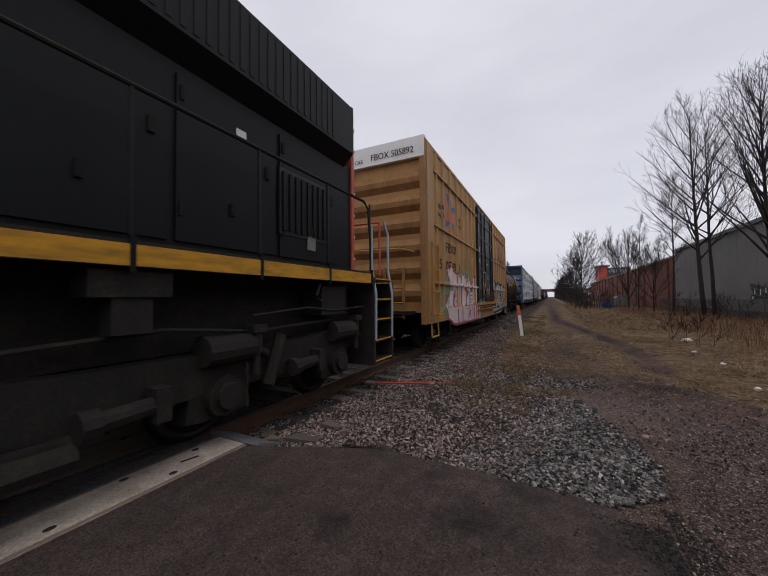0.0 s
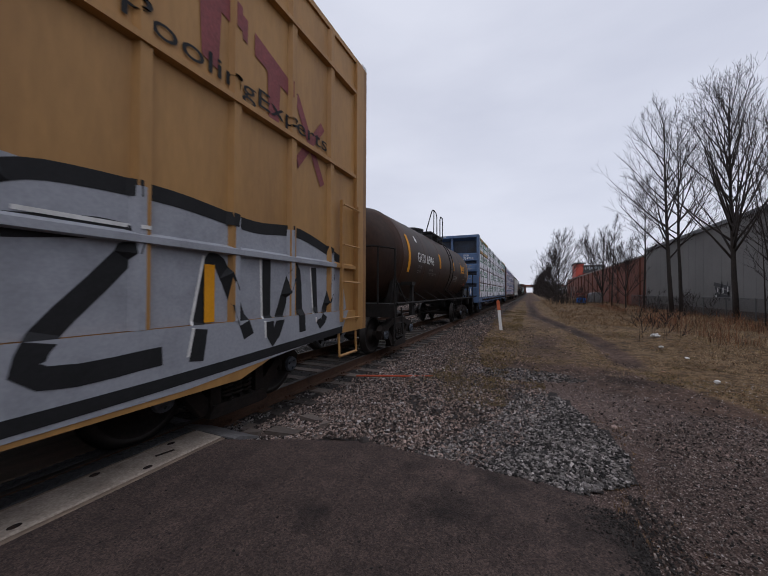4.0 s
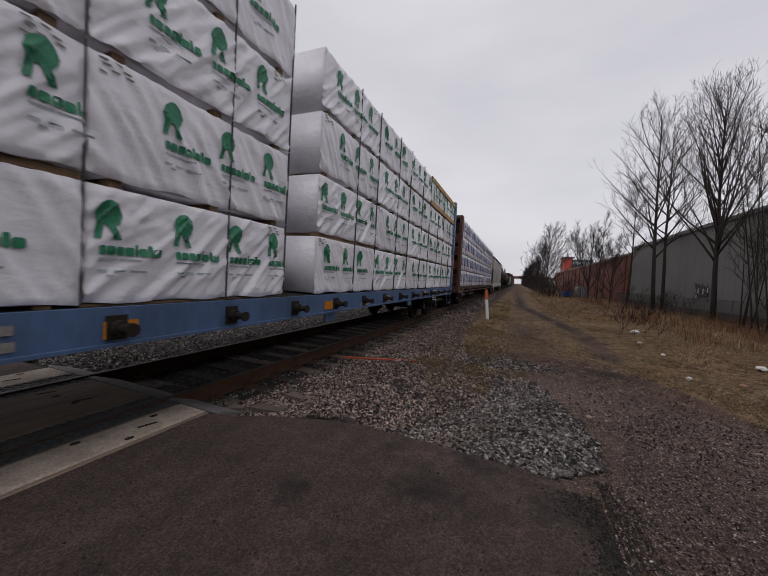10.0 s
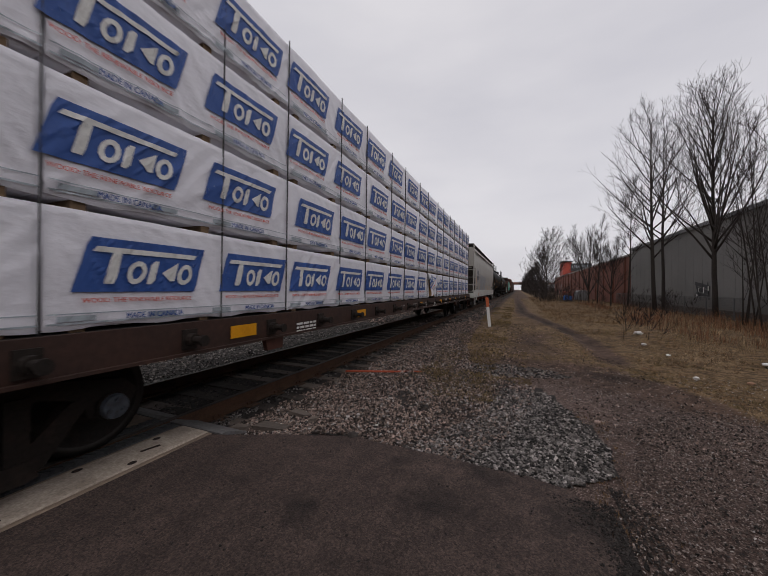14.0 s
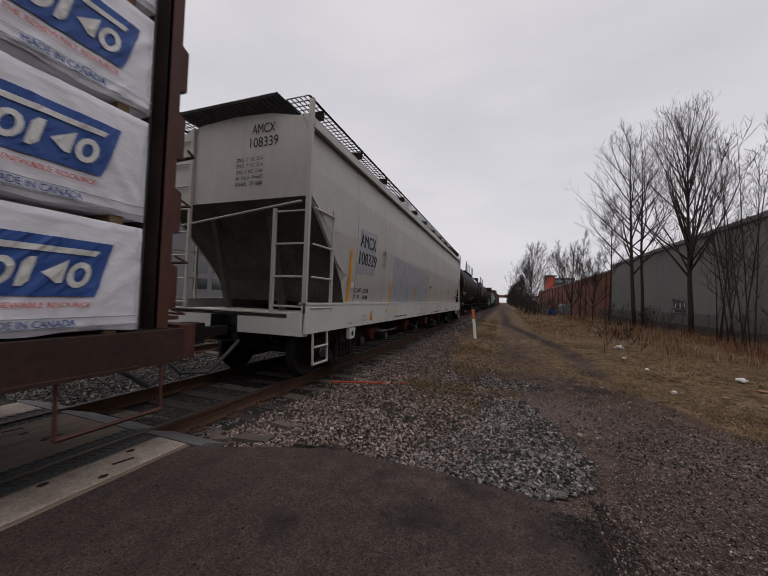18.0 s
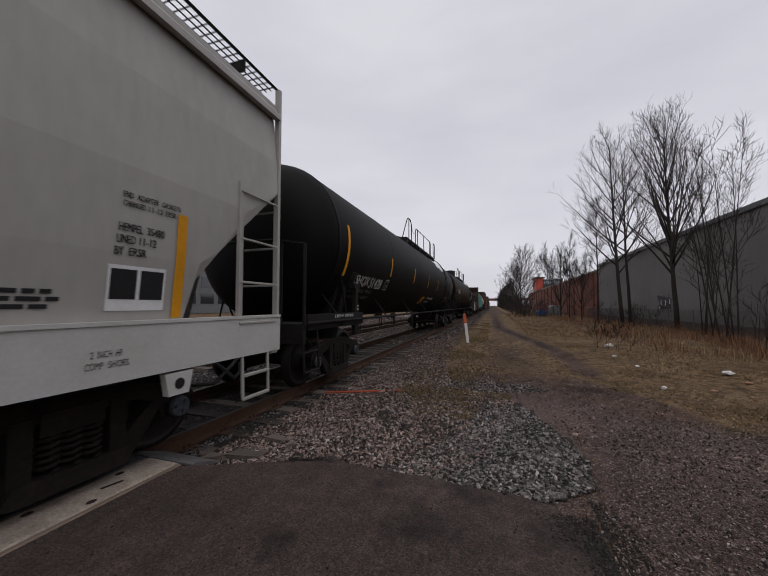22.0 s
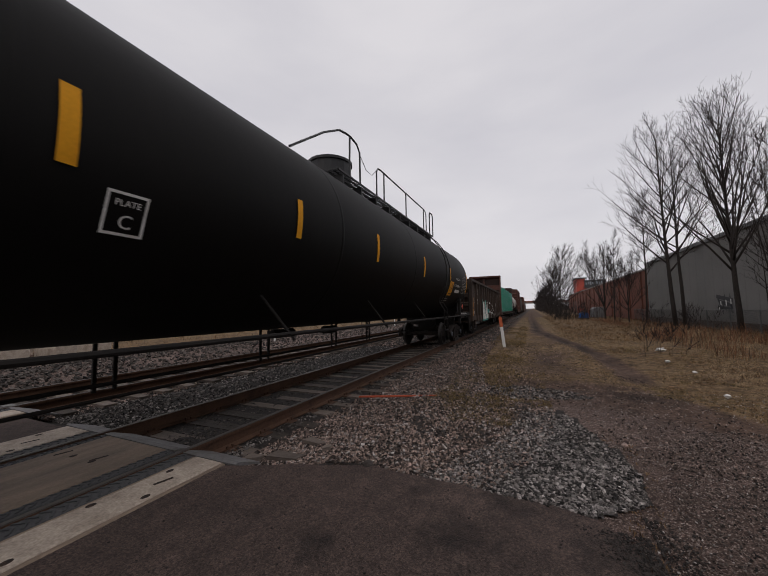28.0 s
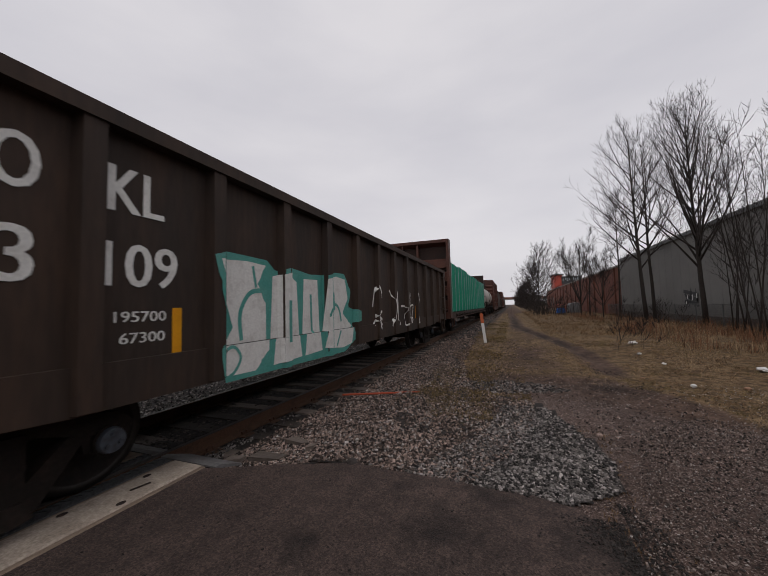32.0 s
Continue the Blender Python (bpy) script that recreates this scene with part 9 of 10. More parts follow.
        if special == "boards":
            for q, zz in enumerate((0.06, height - 0.06)):
                bm = BM()
                box(bm, X - 0.02, X + 0.05, -0.01, length + 0.01, zz - 0.07, zz + 0.07)
                d["edge_board.%d" % q] = mesh_of("edge_board", bm, M["lumber"])
            for q, u in enumerate((0.3, length - 0.3)):
                bm = BM()
                box(bm, X + 0.05, X + 0.058, u - 0.02, u + 0.02, 0.0, height)
                d["green_strap.%d" % q] = mesh_of("green_strap", bm, M["tarp"])
        BUNDLE[key] = d
    for nm, me in BUNDLE[key].items():
        ob_part = part(nm.split(".")[0], me, None, ob)
        if nm == "corner_print":
            tagged(ob_part, kind="stuff")
    MOVING.append((ob, car_y + y, z))


BLUE_Y, BROWN_Y = 38.65, 63.1
blue = centrebeam(BLUE_Y, "centrebeam_car", "blue centre-beam flat car loaded with white-wrapped lumber", M["blue_car"])
for tier in range(4):
    for half in range(2):
        for i in range(5):
            y = (0.35 if half == 0 else 11.75) + i * 2.14
            boards = tier == 3 and ((half == 0 and i < 2) or (half == 1 and i > 2))
            bundle("green", 2.14, 0.872, tier * 3 + half * 5 + i * 7, y, 1.14 + tier * 0.915, BLUE_Y, "boards" if boards else ("plain" if (tier, half, i) == (1, 0, 2) else ""))
bm = BM()
lettering(bm, "SMW", 0.60, 3.58, 0.13, lambda u, z: (u, -0.006, z), 0.32, True)
part("end_lettering", bm, M["print_white"], blue)
bm = BM()
lettering(bm, "734712", 0.58, 3.41, 0.13, lambda u, z: (u, -0.006, z), 0.60, True)
part("end_lettering", bm, M["print_white"], blue)
bm = BM()
lettering(bm, "CAUTION", -0.95, 4.75, 0.09, lambda u, z: (u, -0.146, z), 0.5, True)
part("end_lettering", bm, M["print_white"], blue)
bars(blue, 0, [(0.58, 3.02 - 0.085 * k, 0.5 - 0.1 * (k % 2), 0.045) for k in range(4)] + [(0.4, 2.25, 0.7, 0.045)], "print_dim", place=lambda u, z: (u, -0.006, z))
plates(blue, 1.52, [("EMPTY LOAD", 2.70, 1.03, 0.06, 0.46), ("3/8\" ADJ. BLOCK", 2.64, 0.91, 0.06, 0.56), ("JACK", 2.02, 1.02, 0.06, 0.17), ("HERE", 2.02, 0.92, 0.06, 0.17), ("EXC-HGT BLOCK", 20.6, 0.86, 0.07)], "print_white", thick=True)
plates(blue, 1.523, [("SMW", 3.88, 0.895, 0.15, 0.50), ("734", 5.12, 0.89, 0.15, 0.36), ("712", 6.00, 0.89, 0.15, 0.28)], "print_worn", thick=True)
bm = BM()
patch(bm, [(4.05, 0.87), (4.56, 0.87), (4.58, 1.10), (4.04, 1.09)], side(1.512))
part("repaint_patch", bm, M["sill_aqua"], blue, "aqua repainted patch on the sill")
for y in (4.78, 8.3, 12.2, 16.4):
    bm = BM()
    prism(bm, [(y - 0.16, 0.86), (y + 0.16, 0.86), (y + 0.13, 0.70), (y - 0.16, 0.70)], 1.46, 1.50, "x")
    part("sill_bracket", bm, M["blue_car"], blue)
stripe_parts(blue, [(y, 0.90, 0.24, 0.13) for y in (3.26, 6.40, 9.0, 11.95, 14.5, 17.5, 19.9)], side(1.52), "amber", "amber reflective stripe")
stripe_parts(blue, [(-0.02, 1.35, 0.12, 1.0), (22.36, 1.70, 0.10, 0.75)], side(1.53), "amber", "amber reflective stripe")
bars(blue, 1.52, [(7.3, 1.0, 0.5, 0.06), (7.3, 0.9, 0.4, 0.06), (8.1, 1.0, 0.45, 0.06), (8.1, 0.9, 0.45, 0.06), (13.2, 0.88, 0.4, 0.07), (17.0, 0.9, 0.45, 0.05)], "print_dim")
bm = BM()
box_mark(bm, 0.02, 0.92, 0.24, 0.30, 0.015, side(1.53))
part("stencil_frame", bm, M["print_white"], blue)
bm = BM()
box(bm, 1.50, 1.53, 18.85, 19.40, 0.72, 1.06)
plate = part("stencil_plate", bm, M["print_black"], blue, "black stencil plate with white print hanging on the sill")
bm = BM()
box_mark(bm, 18.85, 0.72, 0.55, 0.34, 0.018, side(1.53))
part("frame", bm, M["print_white"], plate)
for k in range(4):
    bm = BM()
    patch(bm, [(18.90, 0.98 - 0.06 * k), (19.10 + 0.05 * (k % 2), 0.98 - 0.06 * k), (19.10 + 0.05 * (k % 2), 1.005 - 0.06 * k), (18.90, 1.005 - 0.06 * k)], side(1.53))
    part("print_bar", bm, M["print_white"], plate)
bm = BM()
box(bm, 1.50, 1.515, 17.75, 18.02, 0.93, 1.05)
part("card", bm, M["note"], blue, "pale card on the sill")

brown = centrebeam(BROWN_Y, "centrebeam_car", "rust-brown centre-beam flat car loaded with blue-printed wrapped lumber", M["brown_car"], 22.4, 4.68)
for tier in range(4):
    for i in range(9):
        bundle("blue", 2.41, 0.842, tier * 3 + i * 5, 0.35 + i * 2.41, 1.14 + tier * 0.88, BROWN_Y, "torn" if tier == 0 and i == 5 else "")
bm = BM()
lettering(bm, "IC", 0.60, 3.58, 0.13, lambda u, z: (u, -0.006, z), 0.14, True)
part("end_lettering", bm, M["print_white"], brown)
bm = BM()
lettering(bm, "977189", 0.58, 3.41, 0.13, lambda u, z: (u, -0.006, z), 0.60, True)
part("end_lettering", bm, M["print_white"], brown)
bm = BM()
lettering(bm, "CAUTION", -0.85, 4.56, 0.09, lambda u, z: (u, -0.146, z), 0.5, True)
part("end_lettering", bm, M["print_white"], brown)
bars(brown, 0, [(0.6, 3.03 - 0.085 * k, 0.42, 0.042) for k in range(4)] + [(0.3, 2.32 - 0.085 * k, 0.85, 0.042) for k in range(3)] + [(-0.9, 3.55, 0.25, 0.04), (-0.9, 2.95, 0.3, 0.04), (0.3, 1.5, 0.3, 0.04)], "print_dim", place=lambda u, z: (u, -0.006, z))
stripe_parts(brown, [(y, 0.92, 0.36, 0.13) for y in (1.35, 4.2, 7.1, 11.2, 14.0, 15.85, 17.35, 20.4)], side(1.52))
plates(brown, 1.52, [("IC", 9.6, 0.84, 0.2, 0.25), ("977", 10.6, 0.84, 0.2, 0.42), ("189", 11.7, 0.84, 0.2, 0.42)], "print_dim", thick=True)
bars(brown, 1.52, [(14.95, 1.06 - 0.045 * k, 0.48, 0.025) for k in range(5)] + [(5.3, 0.95 - 0.05 * k, 0.45, 0.03) for k in range(3)] + [(13.0, 0.95 - 0.05 * k, 0.5, 0.03) for k in range(3)] + [(0.15, 0.84, 0.8, 0.04)], "print_white")
plates(brown, 1.52, [("IH", 16.42, 1.02, 0.075, 0.14), ("11-5", 16.66, 1.02, 0.075, 0.20), ("IL", 16.42, 0.90, 0.075, 0.12), ("73-0", 16.63, 0.90, 0.075, 0.23), ("75-0", 17.10, 0.90, 0.075, 0.20)], "print_worn", thick=True)
bm = BM()
box(bm, 1.50, 1.53, 18.36, 18.74, 0.80, 1.09)
plate = part("stencil_plate", bm, M["print_black"], brown, "dark stencil plate with a pale frame on the sill")
bm = BM()
box_mark(bm, 18.36, 0.80, 0.38, 0.29, 0.018, side(1.53))
part("frame", bm, M["print_worn"], plate)
bm = BM()
for a, b, c, d in ((18.40, 18.62, 1.01, 1.03), (18.41, 18.50, 0.95, 0.965), (18.54, 18.70, 0.95, 0.965), (18.64, 18.65, 0.84, 0.94)):
    patch(bm, [(a, c), (b, c), (b, d), (a, d)], side(1.53))
part("print_bar", bm, M["print_worn"], plate)
for y in (4.9, 17.72):
    bm = BM()
    prism(bm, [(y - 0.16, 0.85), (y + 0.16, 0.85), (y + 0.15, 0.70), (y - 0.12, 0.70)], 1.44, 1.50, "x")
    part("sill_bracket", bm, M["brown_car"], brown)

# ---- covered hopper ----
def hopper(y0, name, label, paint, L=18.1, first=True):
    car = new_car(name, label, "hopper car", y0)
    W = 1.50
    # rounded cross-section of the body, from the sill up to the roof
    sec = [(W - 0.06, 1.34), (W - 0.01, 1.9), (W + 0.02, 2.6), (W, 3.4), (W - 0.06, 4.0), (W - 0.16, 4.22), (0.7, 4.36), (0, 4.40)]
    sec = sec + [(-x, z) for x, z in sec[-2::-1]]
    bm = BM()
    stations = []
    for y in [0.06, 0.6, 1.0, 1.25, 1.39, 1.95] + [1.95 + (L - 3.9) * k / 7 for k in range(1, 7)] + [L - 1.95, L - 1.39, L - 1.25, L - 1.0, L - 0.6, L - 0.06]:
        e = min(y, L - y)
        low = 1.34 if e >= 1.385 else (1.74 if e >= 1.24 else (2.06 if e >= 0.99 else (2.45 if e >= 0.59 else 2.98)))
        ring = []
        for x, z in sec:
            ring.append(bm.verts.new((x, y, max(z, low) if z < 3.4 else z)))
        stations.append(ring)
    for u, w in zip(stations, stations[1:]):
        for j in range(len(sec) - 1):
            try:
                bm.faces.new((u[j], u[j + 1], w[j + 1], w[j]))
            except ValueError:
                pass
        f = bm.faces.new((u[0], w[0], w[-1], u[-1]))
        # end slope undersides take the dark colour that imitates their shade
        if first and (w[0].co.y < 1.96 or u[0].co.y > L - 1.96):
            f.material_index = 1
    bm.faces.new(stations[0])
    bm.faces.new(stations[-1])
    body = part("body", bm, [paint, M["hopper_shade"]], car)
    # seams; on the first hopper a darker strip paints each one's shadow line
    k = 1.75
    while k < L - 2.6:
        bm = BM()
        pts = [(x, z) for x, z in sec[:6]]
        for (x0, z0), (x1, z1) in zip(pts, pts[1:]):
            for s in (1,):
                bm.faces.new([bm.verts.new(p) for p in ((s * (x0 + 0.016), k - 0.007, z0), (s * (x0 + 0.016), k + 0.007, z0), (s * (x1 + 0.016), k + 0.007, z1), (s * (x1 + 0.016), k - 0.007, z1))])
        part("panel_seam", bm, M["siding_dark"] if first else paint, car)
        k += 1.62
    for s in (-1, 1):
        bm = BM()
        prism(bm, [(s * (W - 0.06), 4.02), (s * (W + 0.04), 4.0), (s * (W + 0.04), 4.07), (s * (W - 0.02), 4.14), (s * (W - 0.02), 4.20), (s * (W - 0.2), 4.26)], 0.04, L - 0.04)
        part("roof_rail", bm, paint, car)
        bm = BM()
        prism(bm, [(0, 0.90), (0, 1.34), (L, 1.34), (L, 0.90)], *sorted((s * (W - 0.02), s * (W + 0.04))), "x")
        part("side_sill", bm, M["hopper_white"] if first else paint, car, "white side sill" if first else "")
        bm = BM()
        box(bm, *sorted((s * (W - 0.10), s * (W + 0.05))), 0, L, 1.33, 1.36)
        part("sill_flange", bm, M["hopper_white"] if first else paint, car)
    # running boards of open grating along the roof
    bm = BM()
    for s in (-1, 1):
        for x in (1.02, 1.10, 1.18, 1.26, 1.34, 1.42):
            box(bm, *sorted((s * x, s * (x + 0.008))), 0.0, L, 4.478, 4.492)
        k = 0.0
        while k < L:
            box(bm, *sorted((s * 1.02, s * 1.43)), k - 0.004, k + 0.004, 4.478, 4.492)
            k += 0.11
        k = 0.4
        while k < L:
            box(bm, *sorted((s * 0.98, s * 1.46)), k - 0.012, k + 0.012, 4.30, 4.45)
            k += 1.55
        tube(bm, [(s * 1.45, 0, 4.47), (s * 1.45, L, 4.47)], 0.02, 5)
    for y in (0.1, L - 0.1):
        for x in range(-10, 11):
            box(bm, x * 0.1 - 0.004, x * 0.1 + 0.004, y - 0.3, y + 0.3, 4.44, 4.49)
        for q in range(-5, 6):
            box(bm, -1.02, 1.02, y + q * 0.06 - 0.004, y + q * 0.06 + 0.004, 4.44, 4.49)
    part("roof_grating", bm, M["under"], car)
    for y, s in ((0.0, -1), (L, 1)):
        y1 = y - s * 0.55
        bm = BM()
        box(bm, -W, W, *sorted((y, y - s * 0.12)), 0.86, 1.20)
        box(bm, -1.2, 1.2, *sorted((y, y - s * 1.2)), 1.12, 1.18)
        part("end_sill", bm, M["hopper_white"] if first else paint, car)
        for u in (-1, 1):
            bm = BM()
            box(bm, *sorted((u * (W - 0.05), u * (W + 0.02))), *sorted((y - s * 0.0, y - s * 0.05)), 1.2, 4.44 if u > 0 else 3.0)
            part("corner_post", bm, paint, car)
            bm = BM()
            prism(bm, [(y - s * 0.2, 2.9), (y - s * 0.3, 2.85), (y - s * 0.75, 1.2), (y - s * 0.65, 1.2)], *sorted((u * 0.55, u * 0.65)), "x")
            part("end_strut", bm, M["hopper_shade"], car)
            bm = BM()
            box(bm, *sorted((u * (W + 0.0), u * (W + 0.04))), *sorted((y - s * 0.72, y - s * 0.77)), 1.2, 2.9)
            ladder_rungs(bm, u * (W + 0.04), u * (W + 0.04), y - s * 0.1, y - s * 0.75, (1.28, 1.75, 2.25, 2.8), 0.016)
            part("side_ladder", bm, paint, car)
            bm = BM()
            ladder_rungs(bm, u * (W - 0.05), u * (W - 0.6), y - s * 0.02, y - s * 0.02, (1.3, 1.75, 2.25, 2.75) if u > 0 else (1.3, 1.7, 2.1, 2.5, 2.9, 3.3, 3.7, 4.1), 0.016)
            box(bm, *sorted((u * (W - 0.58), u * (W - 0.63))), *sorted((y, y - s * 0.05)), 1.2, 2.8 if u > 0 else 4.3)
            part("end_ladder", bm, paint, car)
            bm = BM()
            for w in (-0.22, 0.22):
                tube(bm, [(u * (W + 0.02), y - s * (0.45 + w), 0.9), (u * (W + 0.04), y - s * (0.45 + w), 0.42)], 0.02, 5)
            for z in (0.42, 0.68):
                tube(bm, [(u * (W + 0.04), y - s * 0.23, z), (u * (W + 0.04), y - s * 0.67, z)], 0.022, 5)
            part("stirrup", bm, paint, car)
        bm = BM()
        tube(bm, [(-1.3, y - s * 0.04, 2.6), (1.35, y - s * 0.04, 2.9)], 0.018, 6)
        tube(bm, [(0.35, y1 - s * 0.0 + s * 0.06, 2.9), (0.55, y1 + s * 0.06, 3.7)], 0.03, 6)
        part("grab_rail", bm, paint, car)
        bm = BM()
        box(bm, -0.28, 0.28, *sorted((y - s * 2.6, y)), 0.7, 1.12)
        part("stub_sill", bm, M["under"], car)
        coupler(car, y, s)
        bogie(car, y - s * 2.05)
    # discharge chutes below
    for k in range(4):
        c = 3.85 + 3.13 * k
        bm = BM()
        a = [bm.verts.new(p) for p in ((-1.35, c - 1.45, 1.2), (1.35, c - 1.45, 1.2), (1.35, c + 1.45, 1.2), (-1.35, c + 1.45, 1.2))]
        b = [bm.verts.new(p) for p in ((-0.55, c - 0.45, 0.42), (0.55, c - 0.45, 0.42), (0.55, c + 0.45, 0.42), (-0.55, c + 0.45, 0.42))]
        bm.faces.new(b)
        for i in range(4):
            bm.faces.new((a[i], a[(i + 1) % 4], b[(i + 1) % 4], b[i]))
        part("discharge_chute", bm, M["under"], car)
        bm = BM()
        prism(bm, [(c - 0.34, 0.70), (c + 0.24, 0.72), (c + 0.20, 0.52), (c - 0.12, 0.40), (c - 0.28, 0.5)], 0.80, 1.12, "x")
        gate = part("outlet_gate", bm, M["gate_red"] if first else paint, car, "faded red outlet gate" if first else "")
        bm = BM()
        disc(bm, (c + 0.12, 0.5), 0.10, 0.9, 1.30, 12)
        disc(bm, (c + 0.12, 0.5), 0.05, 1.30, 1.40, 8)
        part("crank", bm, M["under"], gate)
        bm = BM()
        disc(bm, (c + 0.12, 0.5), 0.085, 1.40, 1.42, 14)
        part("crank_cap", bm, M["axle_cap"], gate, "pale worn crank cap")
    return car


HOP_Y = 87.45
hop = hopper(HOP_Y, "covered_hopper", "light grey covered hopper car with white sill and roof grating", M["hopper"])
hop_x = lambda z: float(np.interp(z, (1.34, 1.9, 2.6, 3.4), (1.44, 1.49, 1.52, 1.50)))
hs = lambda eps: (lambda y, z: (hop_x(z) + 0.004 + eps, y, z))
for o in ([(1.80, 1.94), (2.86, 1.96), (2.88, 2.90), (1.82, 2.86)], [(4.02, 1.37), (8.44, 1.37), (8.60, 2.42), (4.10, 2.58)]):
    bm = BM()
    patch(bm, o, hs(0), 0.10)
    part("repaint_patch", bm, M["hopper_patch"], hop, "grey-blue repainted patch")
plates(hop, 0, [("AMCX", 1.90, 2.50, 0.27, 0.84), ("108339", 1.88, 2.14, 0.26, 0.94)], "print_black", place=hs(0.004), thick=True)
plates(hop, 0, [("LD LMT", 1.77, 1.57, 0.085, 0.34), ("221700", 2.19, 1.57, 0.085, 0.31), ("LT WT", 1.76, 1.43, 0.085, 0.29), ("64300", 2.22, 1.43, 0.085, 0.26), ("END ADAPTER GASKETS", 16.10, 2.34, 0.045, 0.5), ("CHANGED 11-12 ERSR", 16.10, 2.27, 0.045, 0.46),
                ("HEMPEL 35480", 16.08, 2.07, 0.065, 0.38), ("LINED 11-12", 16.07, 1.975, 0.065, 0.32), ("BY ERSR", 16.06, 1.88, 0.065, 0.25), ("PLATE", 3.29, 2.50, 0.04, 0.15), ("C", 3.31, 2.33, 0.10, 0.08)], "print_black", place=hs(0.004), thick=True)
plates(hop, 1.54, [("2 INCH HF", 15.9, 1.10, 0.05, 0.22), ("COMP SHOES", 15.87, 1.02, 0.05, 0.30), ("2 INCH HF", 2.05, 1.06, 0.05, 0.22), ("COMP SHOES", 2.01, 0.98, 0.05, 0.30), ("JACK HERE", 1.38, 0.955, 0.04, 0.2)], "print_black")
endp = lambda u, z: (u, 0.05, z)
plates(hop, 0, [("AMCX", 0.35, 4.05, 0.16, 0.45), ("108339", 0.32, 3.83, 0.16, 0.55)] + [(tx, 0.05, 3.62 - 0.10 * k, 0.06, 0.55) for k, tx in enumerate(("SPRG 7 OC D-5", "SPRG 7 IC D-6", "SPRG 2 IIC D-6A", "36 INCH WHEELS", "MINER TF-880"))], "print_black", "end_lettering", place=endp)
bm = BM()
box_mark(bm, 3.24, 2.27, 0.25, 0.31, 0.012, hs(0.004))
part("stencil_frame", bm, M["print_black"], hop)
bm = BM()
patch(bm, [(16.03, 1.44), (16.50, 1.44), (16.50, 1.80), (16.03, 1.80)], hs(0.002))
part("stencil_field", bm, M["white"], hop)
for a in (16.05, 16.28):
    bm = BM()
    patch(bm, [(a, 1.53), (a + 0.20, 1.53), (a + 0.20, 1.77), (a, 1.77)], hs(0.004))
    part("stencil_block", bm, M["print_black"], hop)
bm = BM()
patch(bm, [(1.60, 1.64), (1.74, 1.64), (1.74, 1.76), (1.60, 1.76)], hs(0.003))
part("card_holder", bm, M["hopper_white"], hop, "small white card holder")
bm = BM()
patch(bm, [(3.52 + 0.05 * math.cos(q), 1.16 + 0.05 * math.sin(q)) for q in (2 * math.pi * i / 14 for i in range(14))], side(1.541))
part("sticker", bm, M["yellow"], hop, "round yellow sticker")
for y in (7.28, 11.0):
    bm = BM()
    patch(bm, [(y + 0.055 * math.cos(q), 1.13 + 0.055 * math.sin(q)) for q in (2 * math.pi * i / 16 for i in range(16))], side(1.541))
    round_label = part("sticker", bm, M["yellow"], hop, "round yellow sticker with dark print")
    bm = BM()
    for k, w in ((0.02, 0.05), (-0.005, 0.075), (-0.028, 0.05)):
        patch(bm, [(y - w / 2, 1.125 + k), (y + w / 2, 1.125 + k), (y + w / 2, 1.137 + k), (y - w / 2, 1.137 + k)], side(1.543))
    part("print_bar", bm, M["yellow_worn"], round_label)
plates(hop, 1.541, [("CLOSE HOPPER GATES & ROOF HATCHES BEFORE MOVING CAR", 6.72, 0.965, 0.038, 1.08)], "print_black")
bars(hop, 0, [(8.66, 2.00, 0.50, 0.026), (8.66, 1.945, 0.38, 0.026), (8.64, 1.89, 0.46, 0.026), (13.25, 1.92, 0.50, 0.03), (13.25, 1.85, 0.46, 0.03), (13.23, 1.78, 0.40, 0.03), (15.45, 1.56, 0.28, 0.03), (15.45, 1.51, 0.3, 0.03), (15.45, 1.46, 0.24, 0.03)], "print_black", place=hs(0.003))
bars(hop, 0, [(4.2, 0.98, 1.2, 0.03), (10.4, 0.99, 0.6, 0.03), (9.0, 0.96, 1.5, 0.03), (12.0, 0.98, 1.0, 0.03)], "print_black", place=side(1.541))
stripe_parts(hop, [(y, 1.37, 0.10, h) for y, h in ((1.47, 1.0), (3.92, 0.47), (6.45, 0.46), (8.80, 0.44), (11.2, 0.42), (13.6, 0.42), (16.58, 0.95))], hs(0.006))
bm = BM()
patch(bm, [(2.46, 0.98), (2.64, 0.97), (2.54, 1.23)], side(1.54))
part("jacking_mark", bm, M["amber"], hop, "faded orange triangle on the sill")
for y in (1.62, 16.62):
    bm = BM()
    prism(bm, [(y - 0.14, 0.88), (y + 0.14, 0.88), (y + 0.10, 0.68), (y - 0.10, 0.68)], 1.47, 1.54, "x")
    part("lifting_lug", bm, M["hopper_white"], hop)
    bm = BM()
    disc(bm, (y, 0.78), 0.05, 1.542, 1.546, 12)
    part("lug_hole", bm, M["print_black"], hop)


